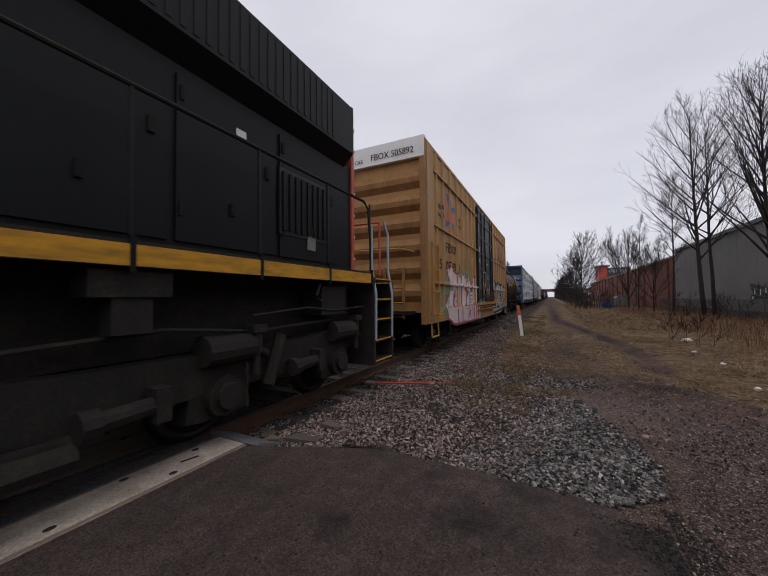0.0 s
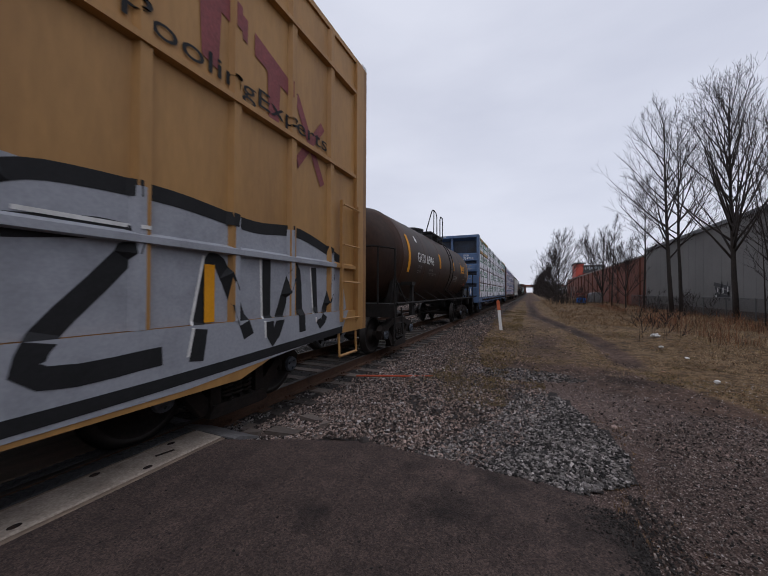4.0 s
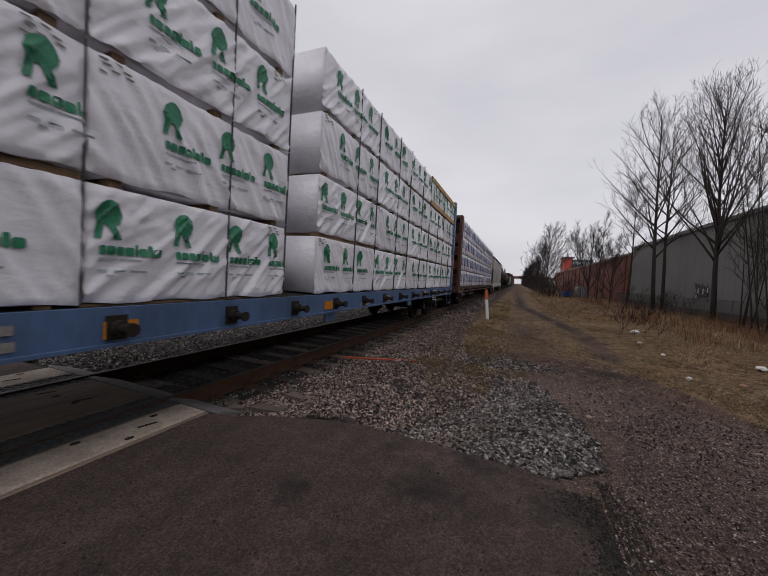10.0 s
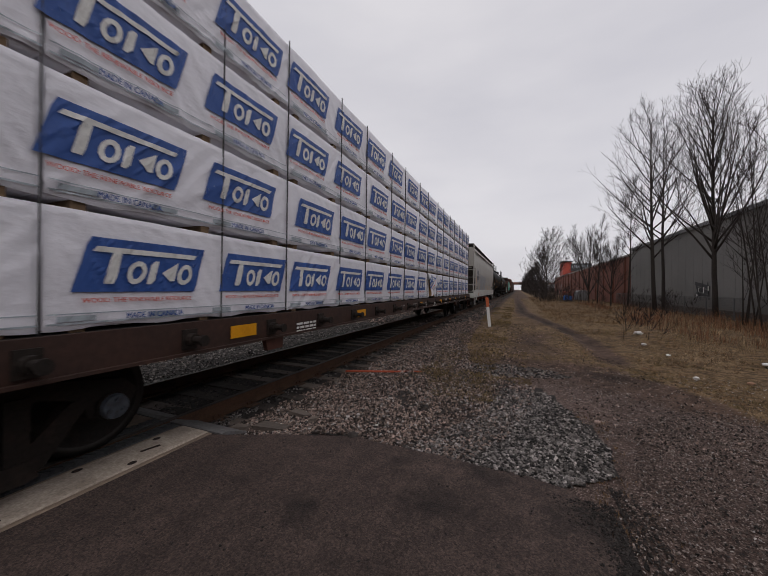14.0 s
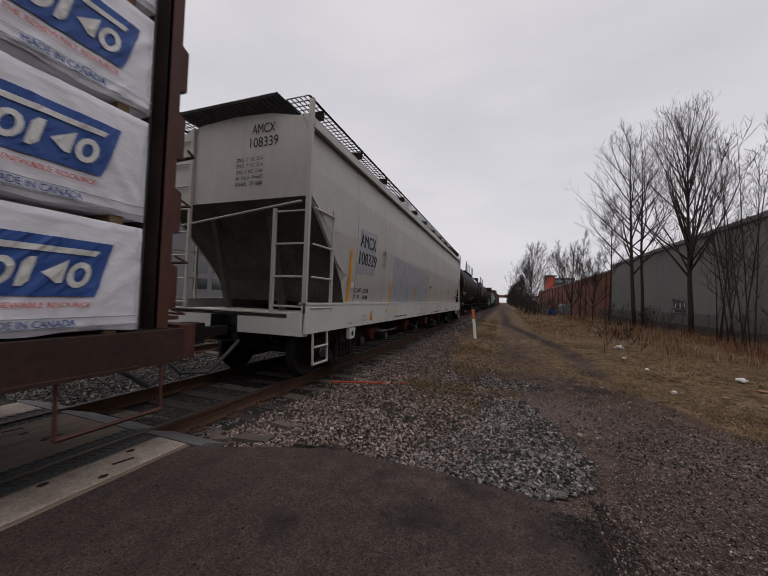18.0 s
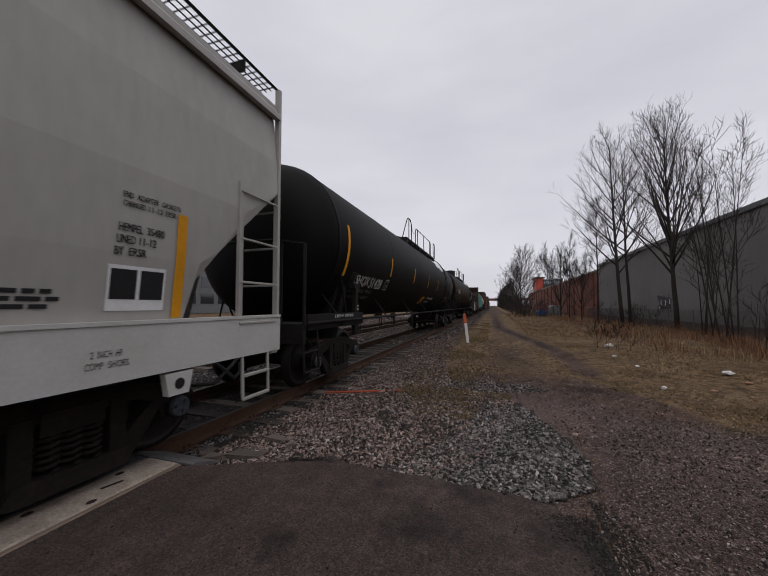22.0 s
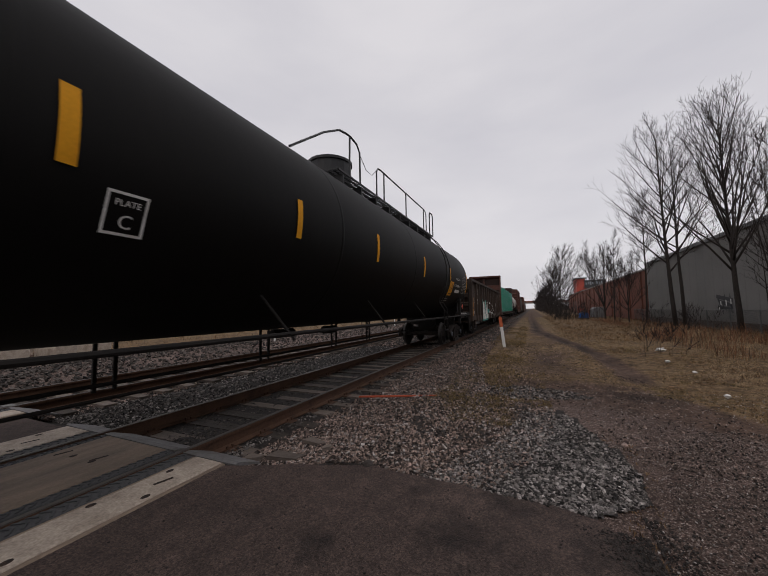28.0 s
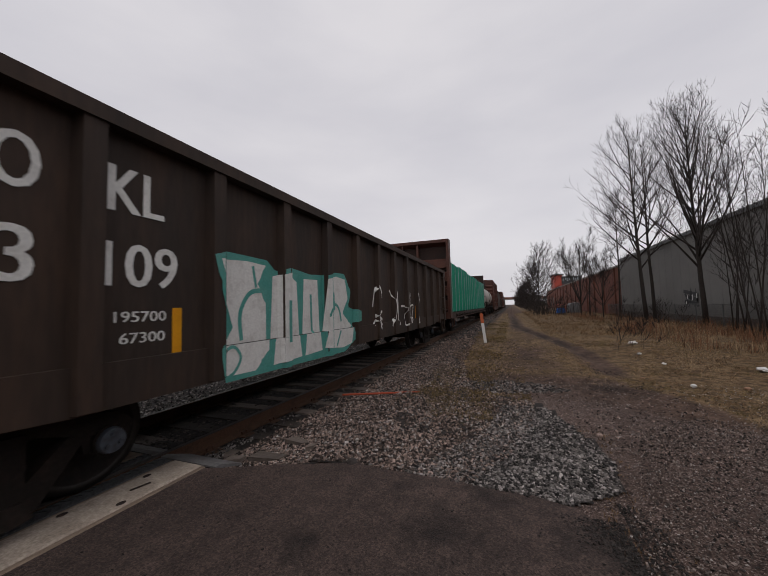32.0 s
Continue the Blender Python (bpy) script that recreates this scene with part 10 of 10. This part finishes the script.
# ---- gondola ----
def gondola(y0, name, label, paint, L=15.9):
    car = new_car(name, label, "gondola", y0)
    W, Z0, Z1 = 1.42, 0.92, 2.92
    for s in (-1, 1):
        bm = BM()
        box(bm, *sorted((s * (W - 0.03), s * W)), 0, L, Z0, Z1)
        part("side_wall", bm, paint, car)
        bm = BM()
        prism(bm, [(s * (W - 0.06), Z1 - 0.02), (s * (W + 0.12), Z1 - 0.02), (s * (W + 0.12), Z1 + 0.10), (s * (W - 0.06), Z1 + 0.12)], -0.02, L + 0.02)
        part("top_chord", bm, paint, car)
        bm = BM()
        prism(bm, [(0.0, 0.92), (0, 1.12), (L, 1.12), (L, 0.92), (L - 1.4, 0.86), (L - 2.6, 0.78), (2.6, 0.78), (1.4, 0.86)], *sorted((s * W, s * (W + 0.05))), "x")
        part("side_sill", bm, paint, car)
        for i in range(13):
            y = 1.55 + i * 1.10
            bm = BM()
            prism(bm, [(s * W, y - 0.10), (s * (W + 0.10), y - 0.075), (s * (W + 0.10), y + 0.075), (s * W, y + 0.10)], 0.80, Z1, "z")
            part("side_post", bm, paint, car)
    bm = BM()
    box(bm, -W, W, 0, L, Z0 + 0.02, Z0 + 0.10)
    box(bm, -0.3, 0.3, 0, L, 0.66, Z0 + 0.02)
    part("floor", bm, M["under"], car)
    for y, s in ((0.0, -1), (L, 1)):
        bm = BM()
        box(bm, -W, W, *sorted((y, y - s * 0.04)), Z0, Z1)
        part("end_wall", bm, paint, car)
        for z in (1.25, 1.72, 2.18, 2.62):
            bm = BM()
            prism(bm, [(y, z - 0.15), (y + s * 0.12, z - 0.10), (y + s * 0.12, z + 0.08), (y, z + 0.12)], 0.54, W - 0.1, "x")
            part("end_rib", bm, paint, car)
        bm = BM()
        box(bm, -W + 0.1, 0.52, *sorted((y, y + s * 0.10)), 1.1, 2.85)
        part("end_plate", bm, paint, car)
        bm = BM()
        box(bm, -W - 0.1, W + 0.1, *sorted((y - s * 0.02, y + s * 0.16)), Z1 - 0.16, Z1 + 0.10)
        part("end_top_rail", bm, paint, car)
        for u in (-1, 1):
            bm = BM()
            box(bm, *sorted((u * (W - 0.08), u * (W + 0.09))), *sorted((y - s * 0.14, y + s * 0.13)), 0.86, Z1)
            part("corner_post", bm, paint, car)
            bm = BM()
            for w in (0.25, 0.75):
                tube(bm, [(u * (W + 0.07), y - s * w, 0.92), (u * (W + 0.08), y - s * w, 0.45)], 0.022, 5)
            tube(bm, [(u * (W + 0.08), y - s * 0.25, 0.45), (u * (W + 0.08), y - s * 0.75, 0.45)], 0.024, 5)
            part("stirrup", bm, paint, car)
            for z in (1.35, 1.85, 2.3, 2.7):
                bm = BM()
                tube(bm, [(u * (W + 0.0), y - s * 0.17, z), (u * (W + 0.07), y - s * 0.17, z), (u * (W + 0.07), y - s * 0.65, z), (u * (W + 0.0), y - s * 0.65, z)], 0.014, 5)
                part("grab_iron", bm, paint, car)
        bm = BM()
        ladder_rungs(bm, 0.9, 1.35, y + s * 0.16, y + s * 0.16, (1.1, 1.7), 0.015)
        box(bm, -W, W, *sorted((y, y + s * 0.14)), 0.8, 1.06)
        part("end_sill", bm, paint, car)
        spoked_wheel(car, -0.95, y + s * 0.3, 2.35)
        bm = BM()
        box(bm, -1.15, -0.78, *sorted((y + s * 0.08, y + s * 0.26)), 1.1, 2.45)
        part("brake_housing", bm, M["under"], car)
        coupler(car, y, s)
        bogie(car, y - s * 2.1)
    return car


GON_Y = 146.85
gon = gondola(GON_Y, "gondola", "dark brown rusty gondola with ribbed sides and spray paint", M["gondola"])
gposts = [1.55 + i * 1.10 for i in range(13)]
gp = rib_side(1.42, gposts, 0.085, 0.10, sill=1.12)
flat = side(1.42)
plates(gon, 1.42, [("NO", 1.91, 2.28, 0.36, 0.47), ("KL", 2.78, 2.28, 0.36, 0.43), ("323", 1.70, 1.69, 0.36, 0.66), ("109", 2.76, 1.69, 0.35, 0.58)], "print_white", thick=True)
plates(gon, 1.42, [("LD LMT", 1.80, 1.42, 0.085, 0.36), ("LT WT", 1.80, 1.25, 0.085, 0.29), ("195700", 2.84, 1.41, 0.085, 0.41), ("67300", 2.88, 1.24, 0.085, 0.36)], "print_white", thick=True)
plates(gon, 1.42, [("2 IN. HF COMP.", 0.86, 1.35, 0.04, 0.36), ("BRAKE SHOES", 0.86, 1.28, 0.04, 0.32)], "print_dim", thick=True)
bars(gon, 1.42, [(0.75, 1.32, 0.45, 0.04), (0.75, 1.24, 0.4, 0.04), (1.8, 1.18, 0.3, 0.08)], "print_white")
plates(gon, 0, [("NOKL 323109", 0.10, 2.80, 0.14, 1.15)], "print_white", "end_lettering", place=lambda u, z: (u, -0.165, z))
bars(gon, 0, [(0.05, 2.66 - 0.075 * k, 0.42, 0.042) for k in range(4)], "print_dim", place=lambda u, z: (u, -0.105, z))
stripe_parts(gon, [(0.66, 1.02, 0.085, 0.50), (0.72, 1.56, 0.085, 0.50), (3.31, 1.0, 0.09, 0.52), (7.0, 1.1, 0.09, 0.4), (11.3, 1.1, 0.09, 0.4), (0.32, 1.10, 0.24, 0.13)], side(1.422), "yellow", "orange-yellow reflective stripe")
glift = lambda k: (lambda y, z: (gp(y, z)[0] + 0.003 * k, y, z))
bm = BM()
patch(bm, [(3.80, 0.74), (3.76, 1.1), (3.9, 1.2), (3.68, 2.05), (3.9, 2.12), (4.55, 2.10), (4.7, 1.98), (5.0, 2.06), (5.5, 2.0), (5.9, 2.02), (6.3, 2.10), (6.6, 2.10), (6.85, 1.8), (6.75, 1.5), (7.2, 1.4), (7.2, 1.25), (6.9, 1.2), (6.95, 0.9), (6.5, 0.72)], glift(0), 0.045, 1.12)
part("spray_paint", bm, M["paint_aqua"], gon, "teal spray-painted edging")
for pts in ([(3.76, 2.02), (4.0, 1.30), (3.86, 1.1), (3.88, 0.80), (4.3, 0.79), (4.5, 1.0), (4.52, 1.5), (4.4, 1.8), (4.5, 2.03), (4.2, 2.05)], [(4.60, 0.80), (4.62, 1.9), (4.95, 1.98), (5.18, 1.85), (5.2, 0.82)], [(5.28, 0.82), (5.30, 1.92), (5.7, 1.93), (5.74, 0.84)], [(5.82, 0.86), (5.84, 1.95), (6.3, 2.03), (6.62, 2.0), (6.72, 1.65), (6.5, 1.4), (6.85, 1.15), (6.78, 0.84), (6.4, 0.80)]):
    bm = BM()
    patch(bm, pts, glift(1), 0.045, 1.12)
    part("spray_paint", bm, M["print_white"], gon, "white spray-painted block letter edged in teal")
strokes(gon, (([(4.12, 1.15), (4.10, 1.45), (4.25, 1.68), (4.48, 1.72)], 0.055), ([(3.78, 1.02), (3.95, 1.10), (4.06, 0.98), (3.98, 0.84), (3.86, 0.78)], 0.035), ([(5.9, 1.35), (6.1, 1.55), (6.35, 1.5), (6.45, 1.25)], 0.05), ([(4.88, 1.6), (4.88, 1.05)], 0.06), ([(5.5, 1.7), (5.52, 1.1)], 0.05), ([(6.2, 1.75), (6.22, 1.45)], 0.05), ([(4.3, 2.0), (4.35, 1.75)], 0.04), ([(6.2, 0.85), (6.35, 1.1)], 0.04)), "paint_aqua", glift(2))
bm = BM()
for pts in ([(7.9, 1.5), (8.1, 1.95), (8.3, 1.5), (8.05, 1.3), (8.25, 1.2)], [(7.9, 1.1), (8.1, 1.2), (8.2, 1.0), (8.4, 1.15)], [(9.0, 1.9), (9.3, 1.5), (9.05, 1.0)], [(9.3, 1.6), (9.6, 1.9), (9.65, 1.0)], [(9.9, 1.5), (10.3, 1.45), (10.1, 1.0), (10.4, 1.0)], [(10.8, 1.9), (10.75, 1.0), (11.1, 1.5), (10.8, 1.5)], [(11.4, 1.9), (11.6, 1.4), (11.4, 1.0), (11.7, 1.0)]):
    brush(bm, pts, 0.05, glift(0))
part("spray_paint", bm, M["print_white"], gon, "white scrawled tags")
rust_rnd = random.Random(31)
for k in range(34):
    y, z, r = rust_rnd.uniform(0.2, 1.4), rust_rnd.uniform(1.2, 2.8), rust_rnd.uniform(0.012, 0.045)
    bm = BM()
    patch(bm, [(y + r * rust_rnd.uniform(0.5, 1.2) * math.cos(q), z + r * rust_rnd.uniform(0.6, 1.6) * math.sin(q)) for q in (2 * math.pi * i / 9 for i in range(9))], side(1.421))
    part("rust_spot", bm, M["under"], gon, "dark rusted-through spot")
bm = BM()
brush(bm, [(0.60, 1.80), (0.72, 1.92), (0.92, 1.90), (0.90, 2.02), (1.06, 2.02), (1.06, 1.92), (1.24, 1.92), (1.20, 1.82), (1.06, 1.82), (1.05, 1.74), (0.90, 1.74), (0.88, 1.80), (0.60, 1.80)], 0.022, flat)
part("chalk_mark", bm, M["print_dim"], gon, "white chalk drawing")

# ---- cars still far off ----
centrebeam(164.3, "centrebeam_car", "rust-brown centre-beam flat car loaded under green tarpaulin", M["brown_car"], 22.4, 4.74)
for i in range(6):
    ob = thing("lumber_bundle", "tall lumber bundle under bright green tarpaulin", "lumber", "bundles under green tarpaulin", at=pose(TRACK_X, 164.3 + 0.3 + i * 3.65, 1.14))
    bm = BM()
    wrap_sheet(bm, 1.42, 0.02, 3.6, 0.03, 2.55 + 0.08 * (i % 2), i + 11)
    part("wrap", bm, M["tarp"], ob, smooth=True)
    bm = BM()
    for k in range(3):
        u = 0.6 + k * 1.2
        box(bm, 1.44, 1.455, u - 0.02, u + 0.02, 0.0, 2.6)
    part("band", bm, M["print_pale"], ob)
    MOVING.append((ob, 164.3 + 0.3 + i * 3.65, 1.14))
tank_car(189.6, "tank_car", "white tank car with grey underframe far along the train", M["hopper"], 1.4, 2.5, 13.0, None, 6.5, (5.2, 7.6), 6.4)
boxcar(205.2, "boxcar", "rust-brown boxcar far along the train", M["brown_car"], M["brown_car"], False, band=False)
hopper(222.9, "covered_hopper", "dark brown covered hopper far along the train", M["gondola"], first=False)
gondola(242.4, "gondola", "dark rusty gondola far along the train", M["gondola"])
boxcar(260.0, "boxcar", "dark red-brown boxcar far along the train", M["brown_car"], M["brown_car"], False, band=False)
hopper(277.6, "covered_hopper", "dark covered hopper far along the train", M["gondola"], first=False)
tank_car(297.0, "tank_car", "black tank car far along the train", M["tank_black"], 1.5, 2.6, 15.0, None, 7.5, (6.2, 8.6), 7.4)


# ---- locomotive: its rear end passes at the start ----
loco = new_car("locomotive", "black diesel locomotive with yellow sill stripe and red hood end", "locomotive", 5.55)
bm = BM()
prism(bm, [(-1.02, 1.95), (-1.02, 3.86), (1.02, 3.86), (1.02, 1.95)], -21.0, -0.52)
part("hood", bm, M["loco_dark"], loco)
bm = BM()
prism(bm, [(-1.02, 3.80), (-1.22, 4.0), (-1.22, 4.80), (-0.9, 4.95), (0.9, 4.95), (1.22, 4.80), (1.22, 4.0), (1.02, 3.80)], -9.5, -0.75)
part("radiator_cowl", bm, M["loco_dark"], loco)
for k in range(60):
    bm = BM()
    y = -9.3 + k * 0.135
    if abs(y + 5.2) > 0.18:
        box(bm, 1.215, 1.228, y - 0.03, y + 0.03, 4.05, 4.76)
        part("grille_slat", bm, M["loco_dark"], loco)
bm = BM()
box(bm, -1.05, 1.05, -0.54, -0.46, 1.95, 5.0)
part("hood_end", bm, M["loco_red"], loco, "red painted hood end with white edge")
bm = BM()
for k in range(7):
    tube(bm, [(0.75, -0.44, 2.2 + 0.4 * k), (0.80, -0.38, 2.2 + 0.4 * k), (1.0, -0.38, 2.2 + 0.4 * k), (1.05, -0.46, 2.2 + 0.4 * k)], 0.02, 5)
part("end_grab_irons", bm, M["white"], loco)
for k in range(14):
    bm = BM()
    y = -20.3 + k * 1.38
    box(bm, 1.02, 1.045, y + 0.03, y + 1.33, 2.05, 3.70)
    door = part("hood_door", bm, M["loco_dark"], loco)
    bm = BM()
    box(bm, 1.045, 1.075, y + 0.64, y + 0.69, 2.42, 2.56)
    part("latch", bm, M["under"], door)
    bm = BM()
    box(bm, 1.045, 1.07, y + 1.15, y + 1.21, 3.0, 3.15)
    part("latch", bm, M["under"], door)
    for z in (2.3, 3.45):
        bm = BM()
        box(bm, 1.045, 1.062, y + 0.06, y + 0.10, z, z + 0.14)
        part("hinge", bm, M["under"], door)
    if k % 3 == 1:
        bm = BM()
        box(bm, 1.046, 1.062, y + 0.58, y + 0.76, 2.2, 2.42)
        part("placard", bm, M["print_dim"], door)
bm = BM()
box(bm, 1.03, 1.06, -2.35, -1.25, 2.35, 3.25)
part("air_filter_panel", bm, M["black_paint"], loco)
for k in range(9):
    bm = BM()
    box(bm, 1.06, 1.085, -2.3 + k * 0.125, -2.24 + k * 0.125, 2.4, 3.2)
    part("filter_slat", bm, M["loco_dark"], loco)
bm = BM()
patch(bm, [(-3.03, 3.36), (-2.89, 3.36), (-2.89, 3.46), (-3.03, 3.46)], side(1.05))
part("notice", bm, M["print_white"], loco)
bm = BM()
box(bm, -1.52, 1.52, -21.0, -0.68, 1.84, 1.92)
box(bm, -1.0, 1.0, -0.7, 0.0, 1.84, 1.92)
box(bm, -1.0, 1.0, -21.0, -0.4, 1.2, 1.84)
part("walkway", bm, M["loco_under"], loco)
bm = BM()
box(bm, 1.46, 1.53, -21.0, -0.70, 1.73, 1.89)
part("sill_stripe", bm, M["yellow_sill"], loco, "yellow stripe along the walkway edge")
bm = BM()
tube(bm, [(1.48, -21.0, 3.1), (1.48, -0.85, 3.1), (1.48, -0.70, 3.0), (1.48, -0.66, 2.6)], 0.022, 8)
part("handrail", bm, M["loco_under"], loco)
for k in range(13):
    y = -0.65 - k * 1.22
    bm = BM()
    tube(bm, [(1.49, y, 1.75), (1.48, y, 3.1)], 0.017, 6)
    box(bm, 1.50, 1.535, y - 0.02, y + 0.02, 1.68, 1.96)
    part("stanchion", bm, M["loco_dark"], loco)
for u in (-1, 1):
    for a, b, top in ((-0.60, -0.53, 1.84), (0.12, 0.18, 1.75)):
        bm = BM()
        box(bm, *sorted((u * 0.9, u * 1.52)), a, b, 0.32, top)
        part("step_side", bm, M["loco_under"], loco)
    for k in range(5):
        bm = BM()
        z = 0.34 + 0.36 * k
        box(bm, *sorted((u * 1.0, u * 1.5)), -0.53, 0.12, z, z + 0.05)
        step = part("step", bm, M["loco_under"], loco)
        bm = BM()
        box(bm, *sorted((u * 1.495, u * 1.515)), -0.53, 0.12, z + 0.028, z + 0.048)
        part("step_edge", bm, M["yellow"], step)
        if k < 4:
            bm = BM()
            box(bm, *sorted((u * 1.08, u * 1.10)), -0.38, -0.04, z + 0.07, z + 0.19)
            part("riser", bm, M["yellow_worn"], step, "worn yellow riser plate")
    for y in (-0.55, 0.10):
        bm = BM()
        tube(bm, [(u * 1.53, y, 0.75), (u * 1.54, y, 1.55), (u * 1.44, y + 0.04, 2.0), (u * 1.44, y + 0.04, 2.7), (u * 1.40, y - 0.05, 2.95)], 0.024, 6)
        part("step_rail", bm, M["print_pale"], loco, "silver grab rail")
bm = BM()
box(bm, -0.9, 0.9, 0.06, 0.18, 0.9, 1.9)
part("end_plate", bm, M["loco_under"], loco)
for x in (-1.3, -0.5, 0.5, 1.3):
    bm = BM()
    tube(bm, [(x, 0.06, 1.9), (x, 0.06, 2.95)], 0.022, 6)
    part("railing_post", bm, M["loco_red"], loco)
for a, b, z, r in ((-1.3, -0.5, 2.95, 0.022), (0.5, 1.3, 2.95, 0.022), (-0.5, 0.5, 2.6, 0.015)):
    bm = BM()
    tube(bm, [(a, 0.06, z), (b, 0.06, z)], r, 6)
    part("railing_bar", bm, M["loco_red"], loco)
coupler(loco, 0.1, 1)
# six-wheel bogie with its frame, brake cylinders and dampers
for c in (-3.36, -16.5):
    for s in (-1, 1):
        bm = BM()
        prism(bm, [(c - 2.6, 0.75), (c - 2.5, 1.05), (c - 1.2, 0.95), (c + 1.2, 0.95), (c + 2.5, 1.05), (c + 2.6, 0.75), (c + 2.2, 0.62), (c + 1.2, 0.55), (c - 1.2, 0.55), (c - 2.2, 0.62)], *sorted((s * 1.05, s * 1.25)), "x")
        part("bogie_frame", bm, M["loco_under"], loco)
        for y in (c - 2.0, c, c + 2.0):
            bm = BM()
            disc(bm, (y, 0.52), 0.20, s * 1.10, s * 1.34, 16)
            disc(bm, (y, 0.52), 0.13, s * 1.34, s * 1.40, 12)
            prism(bm, [(y - 0.36, 0.32), (y - 0.30, 0.80), (y + 0.30, 0.80), (y + 0.36, 0.32), (y + 0.22, 0.30), (y - 0.22, 0.30)], *sorted((s * 1.06, s * 1.24)), "x")
            part("axle_box", bm, M["loco_under"], loco)
        for y in (c, c + 2.05):
            bm = BM()
            tube(bm, [(s * 1.30, y - 0.25, 0.98), (s * 1.30, y + 0.30, 0.98)], 0.15, 12)
            tube(bm, [(s * 1.30, y + 0.30, 0.98), (s * 1.30, y + 0.55, 0.85)], 0.05, 8)
            part("brake_cylinder", bm, M["loco_under"], loco)
        bm = BM()
        tube(bm, [(s * 1.33, c + 0.55, 0.50), (s * 1.33, c + 0.75, 1.05)], 0.07, 8)
        tube(bm, [(s * 1.33, c - 2.4, 0.42), (s * 1.33, c - 1.2, 0.42)], 0.09, 8)
        tube(bm, [(s * 1.28, c - 2.5, 1.10), (s * 1.32, c - 0.6, 1.22), (s * 1.32, c + 0.4, 1.12), (s * 1.30, c + 1.8, 1.16)], 0.025, 6)
        part("damper", bm, M["loco_under"], loco)
    bm = BM()
    box(bm, -1.04, 1.04, c - 2.75, c + 2.75, 0.96, 1.20)
    part("bogie_bolster", bm, M["loco_under"], loco)
    for y in (c - 2.0, c, c + 2.0):
        wheelset(loco, y)
for s in (-1, 1):
    for y0, y1, z in ((-4.55, -3.95, 0.60), (-2.45, -1.85, 0.62), (-6.4, -5.9, 0.62)):
        bm = BM()
        tube(bm, [(s * 1.34, y0, z), (s * 1.34, y0 + 0.12, z)], 0.11, 10)
        tube(bm, [(s * 1.34, y0 + 0.12, z), (s * 1.34, y1 - 0.1, z + 0.02)], 0.075, 10)
        box(bm, *sorted((s * 1.24, s * 1.42)), y1 - 0.12, y1, z - 0.12, z + 0.16)
        part("brake_unit", bm, M["loco_under"], loco)
    for y in (-3.02, -0.95):
        bm = BM()
        tube(bm, [(s * 1.36, y, 0.66), (s * 1.36, y, 0.92)], 0.045, 8)
        tube(bm, [(s * 1.36, y, 0.90), (s * 1.36, y, 1.14)], 0.065, 8)
        box(bm, *sorted((s * 1.26, s * 1.44)), y - 0.09, y + 0.09, 1.12, 1.20)
        part("damper", bm, M["loco_under"], loco)
    bm = BM()
    box(bm, *sorted((s * 1.20, s * 1.46)), -4.55, -3.98, 1.50, 1.70)
    box(bm, *sorted((s * 1.25, s * 1.44)), -4.40, -4.12, 1.22, 1.50)
    part("hanging_box", bm, M["loco_under"], loco)
    bm = BM()
    tube(bm, [(s * 1.45, -2.0, 1.68), (s * 1.47, -2.1, 1.52), (s * 1.47, -2.02, 1.45)], 0.022, 5)
    tube(bm, [(s * 1.40, -3.1, 1.30), (s * 1.40, -2.2, 1.36), (s * 1.40, -1.6, 1.30), (s * 1.40, -0.75, 1.34)], 0.018, 5)
    part("pipe", bm, M["loco_under"], loco)
    for y in (-3.2, -5.0):
        bm = BM()
        for k in range(9):
            tube(bm, [(s * 1.42, y + 0.02 * (k % 2), 0.82 - 0.05 * k), (s * 1.42, y + 0.02 * ((k + 1) % 2), 0.77 - 0.05 * k)], 0.013, 4)
        part("chain", bm, M["loco_under"], loco)
bm = BM()
prism(bm, [(-1.3, 0.55), (-1.45, 0.8), (-1.45, 1.6), (1.45, 1.6), (1.45, 0.8), (1.3, 0.55)], -13.6, -6.25)
part("fuel_tank", bm, M["loco_under"], loco)
for y in (-5.9, -1.6):
    bm = BM()
    box(bm, 1.05, 1.40, y - 0.3, y + 0.3, 1.25, 1.66)
    part("sand_box", bm, M["loco_under"], loco)
# bright lifting lugs on the hood side
for y, z in ((-5.35, 3.42), (-5.6, 2.28)):
    bm = BM()
    box(bm, 1.046, 1.075, y - 0.075, y + 0.075, z - 0.10, z + 0.10)
    lug = part("lifting_lug", bm, M["fence"], loco, "worn grey cast lug on the hood side")
    bm = BM()
    disc(bm, (y, z - 0.02), 0.035, 1.076, 1.080, 12)
    part("lug_hole", bm, M["print_black"], lug)


def motions():
    """The train rolls by at a steady speed, and the wheels turn with it."""
    times = [0.0, 0.1, 0.2] + [float(k) for k in range(1, 32)] + [31.8, 31.9, 32.0]
    for row in MOVING:
        ob, y = row[0], row[1]
        z = row[2] if len(row) > 2 else 0.0
        walk(ob, [(t, pose(TRACK_X, y + START - SPEED * t, z)) for t in times])
    fine = [k / 10 for k in range(321)]
    for ax, y in TURNING:
        walk(ax, [(t, pose(0, y, WHEEL_R, math.degrees(SPEED * t / WHEEL_R))) for t in fine])


motions()
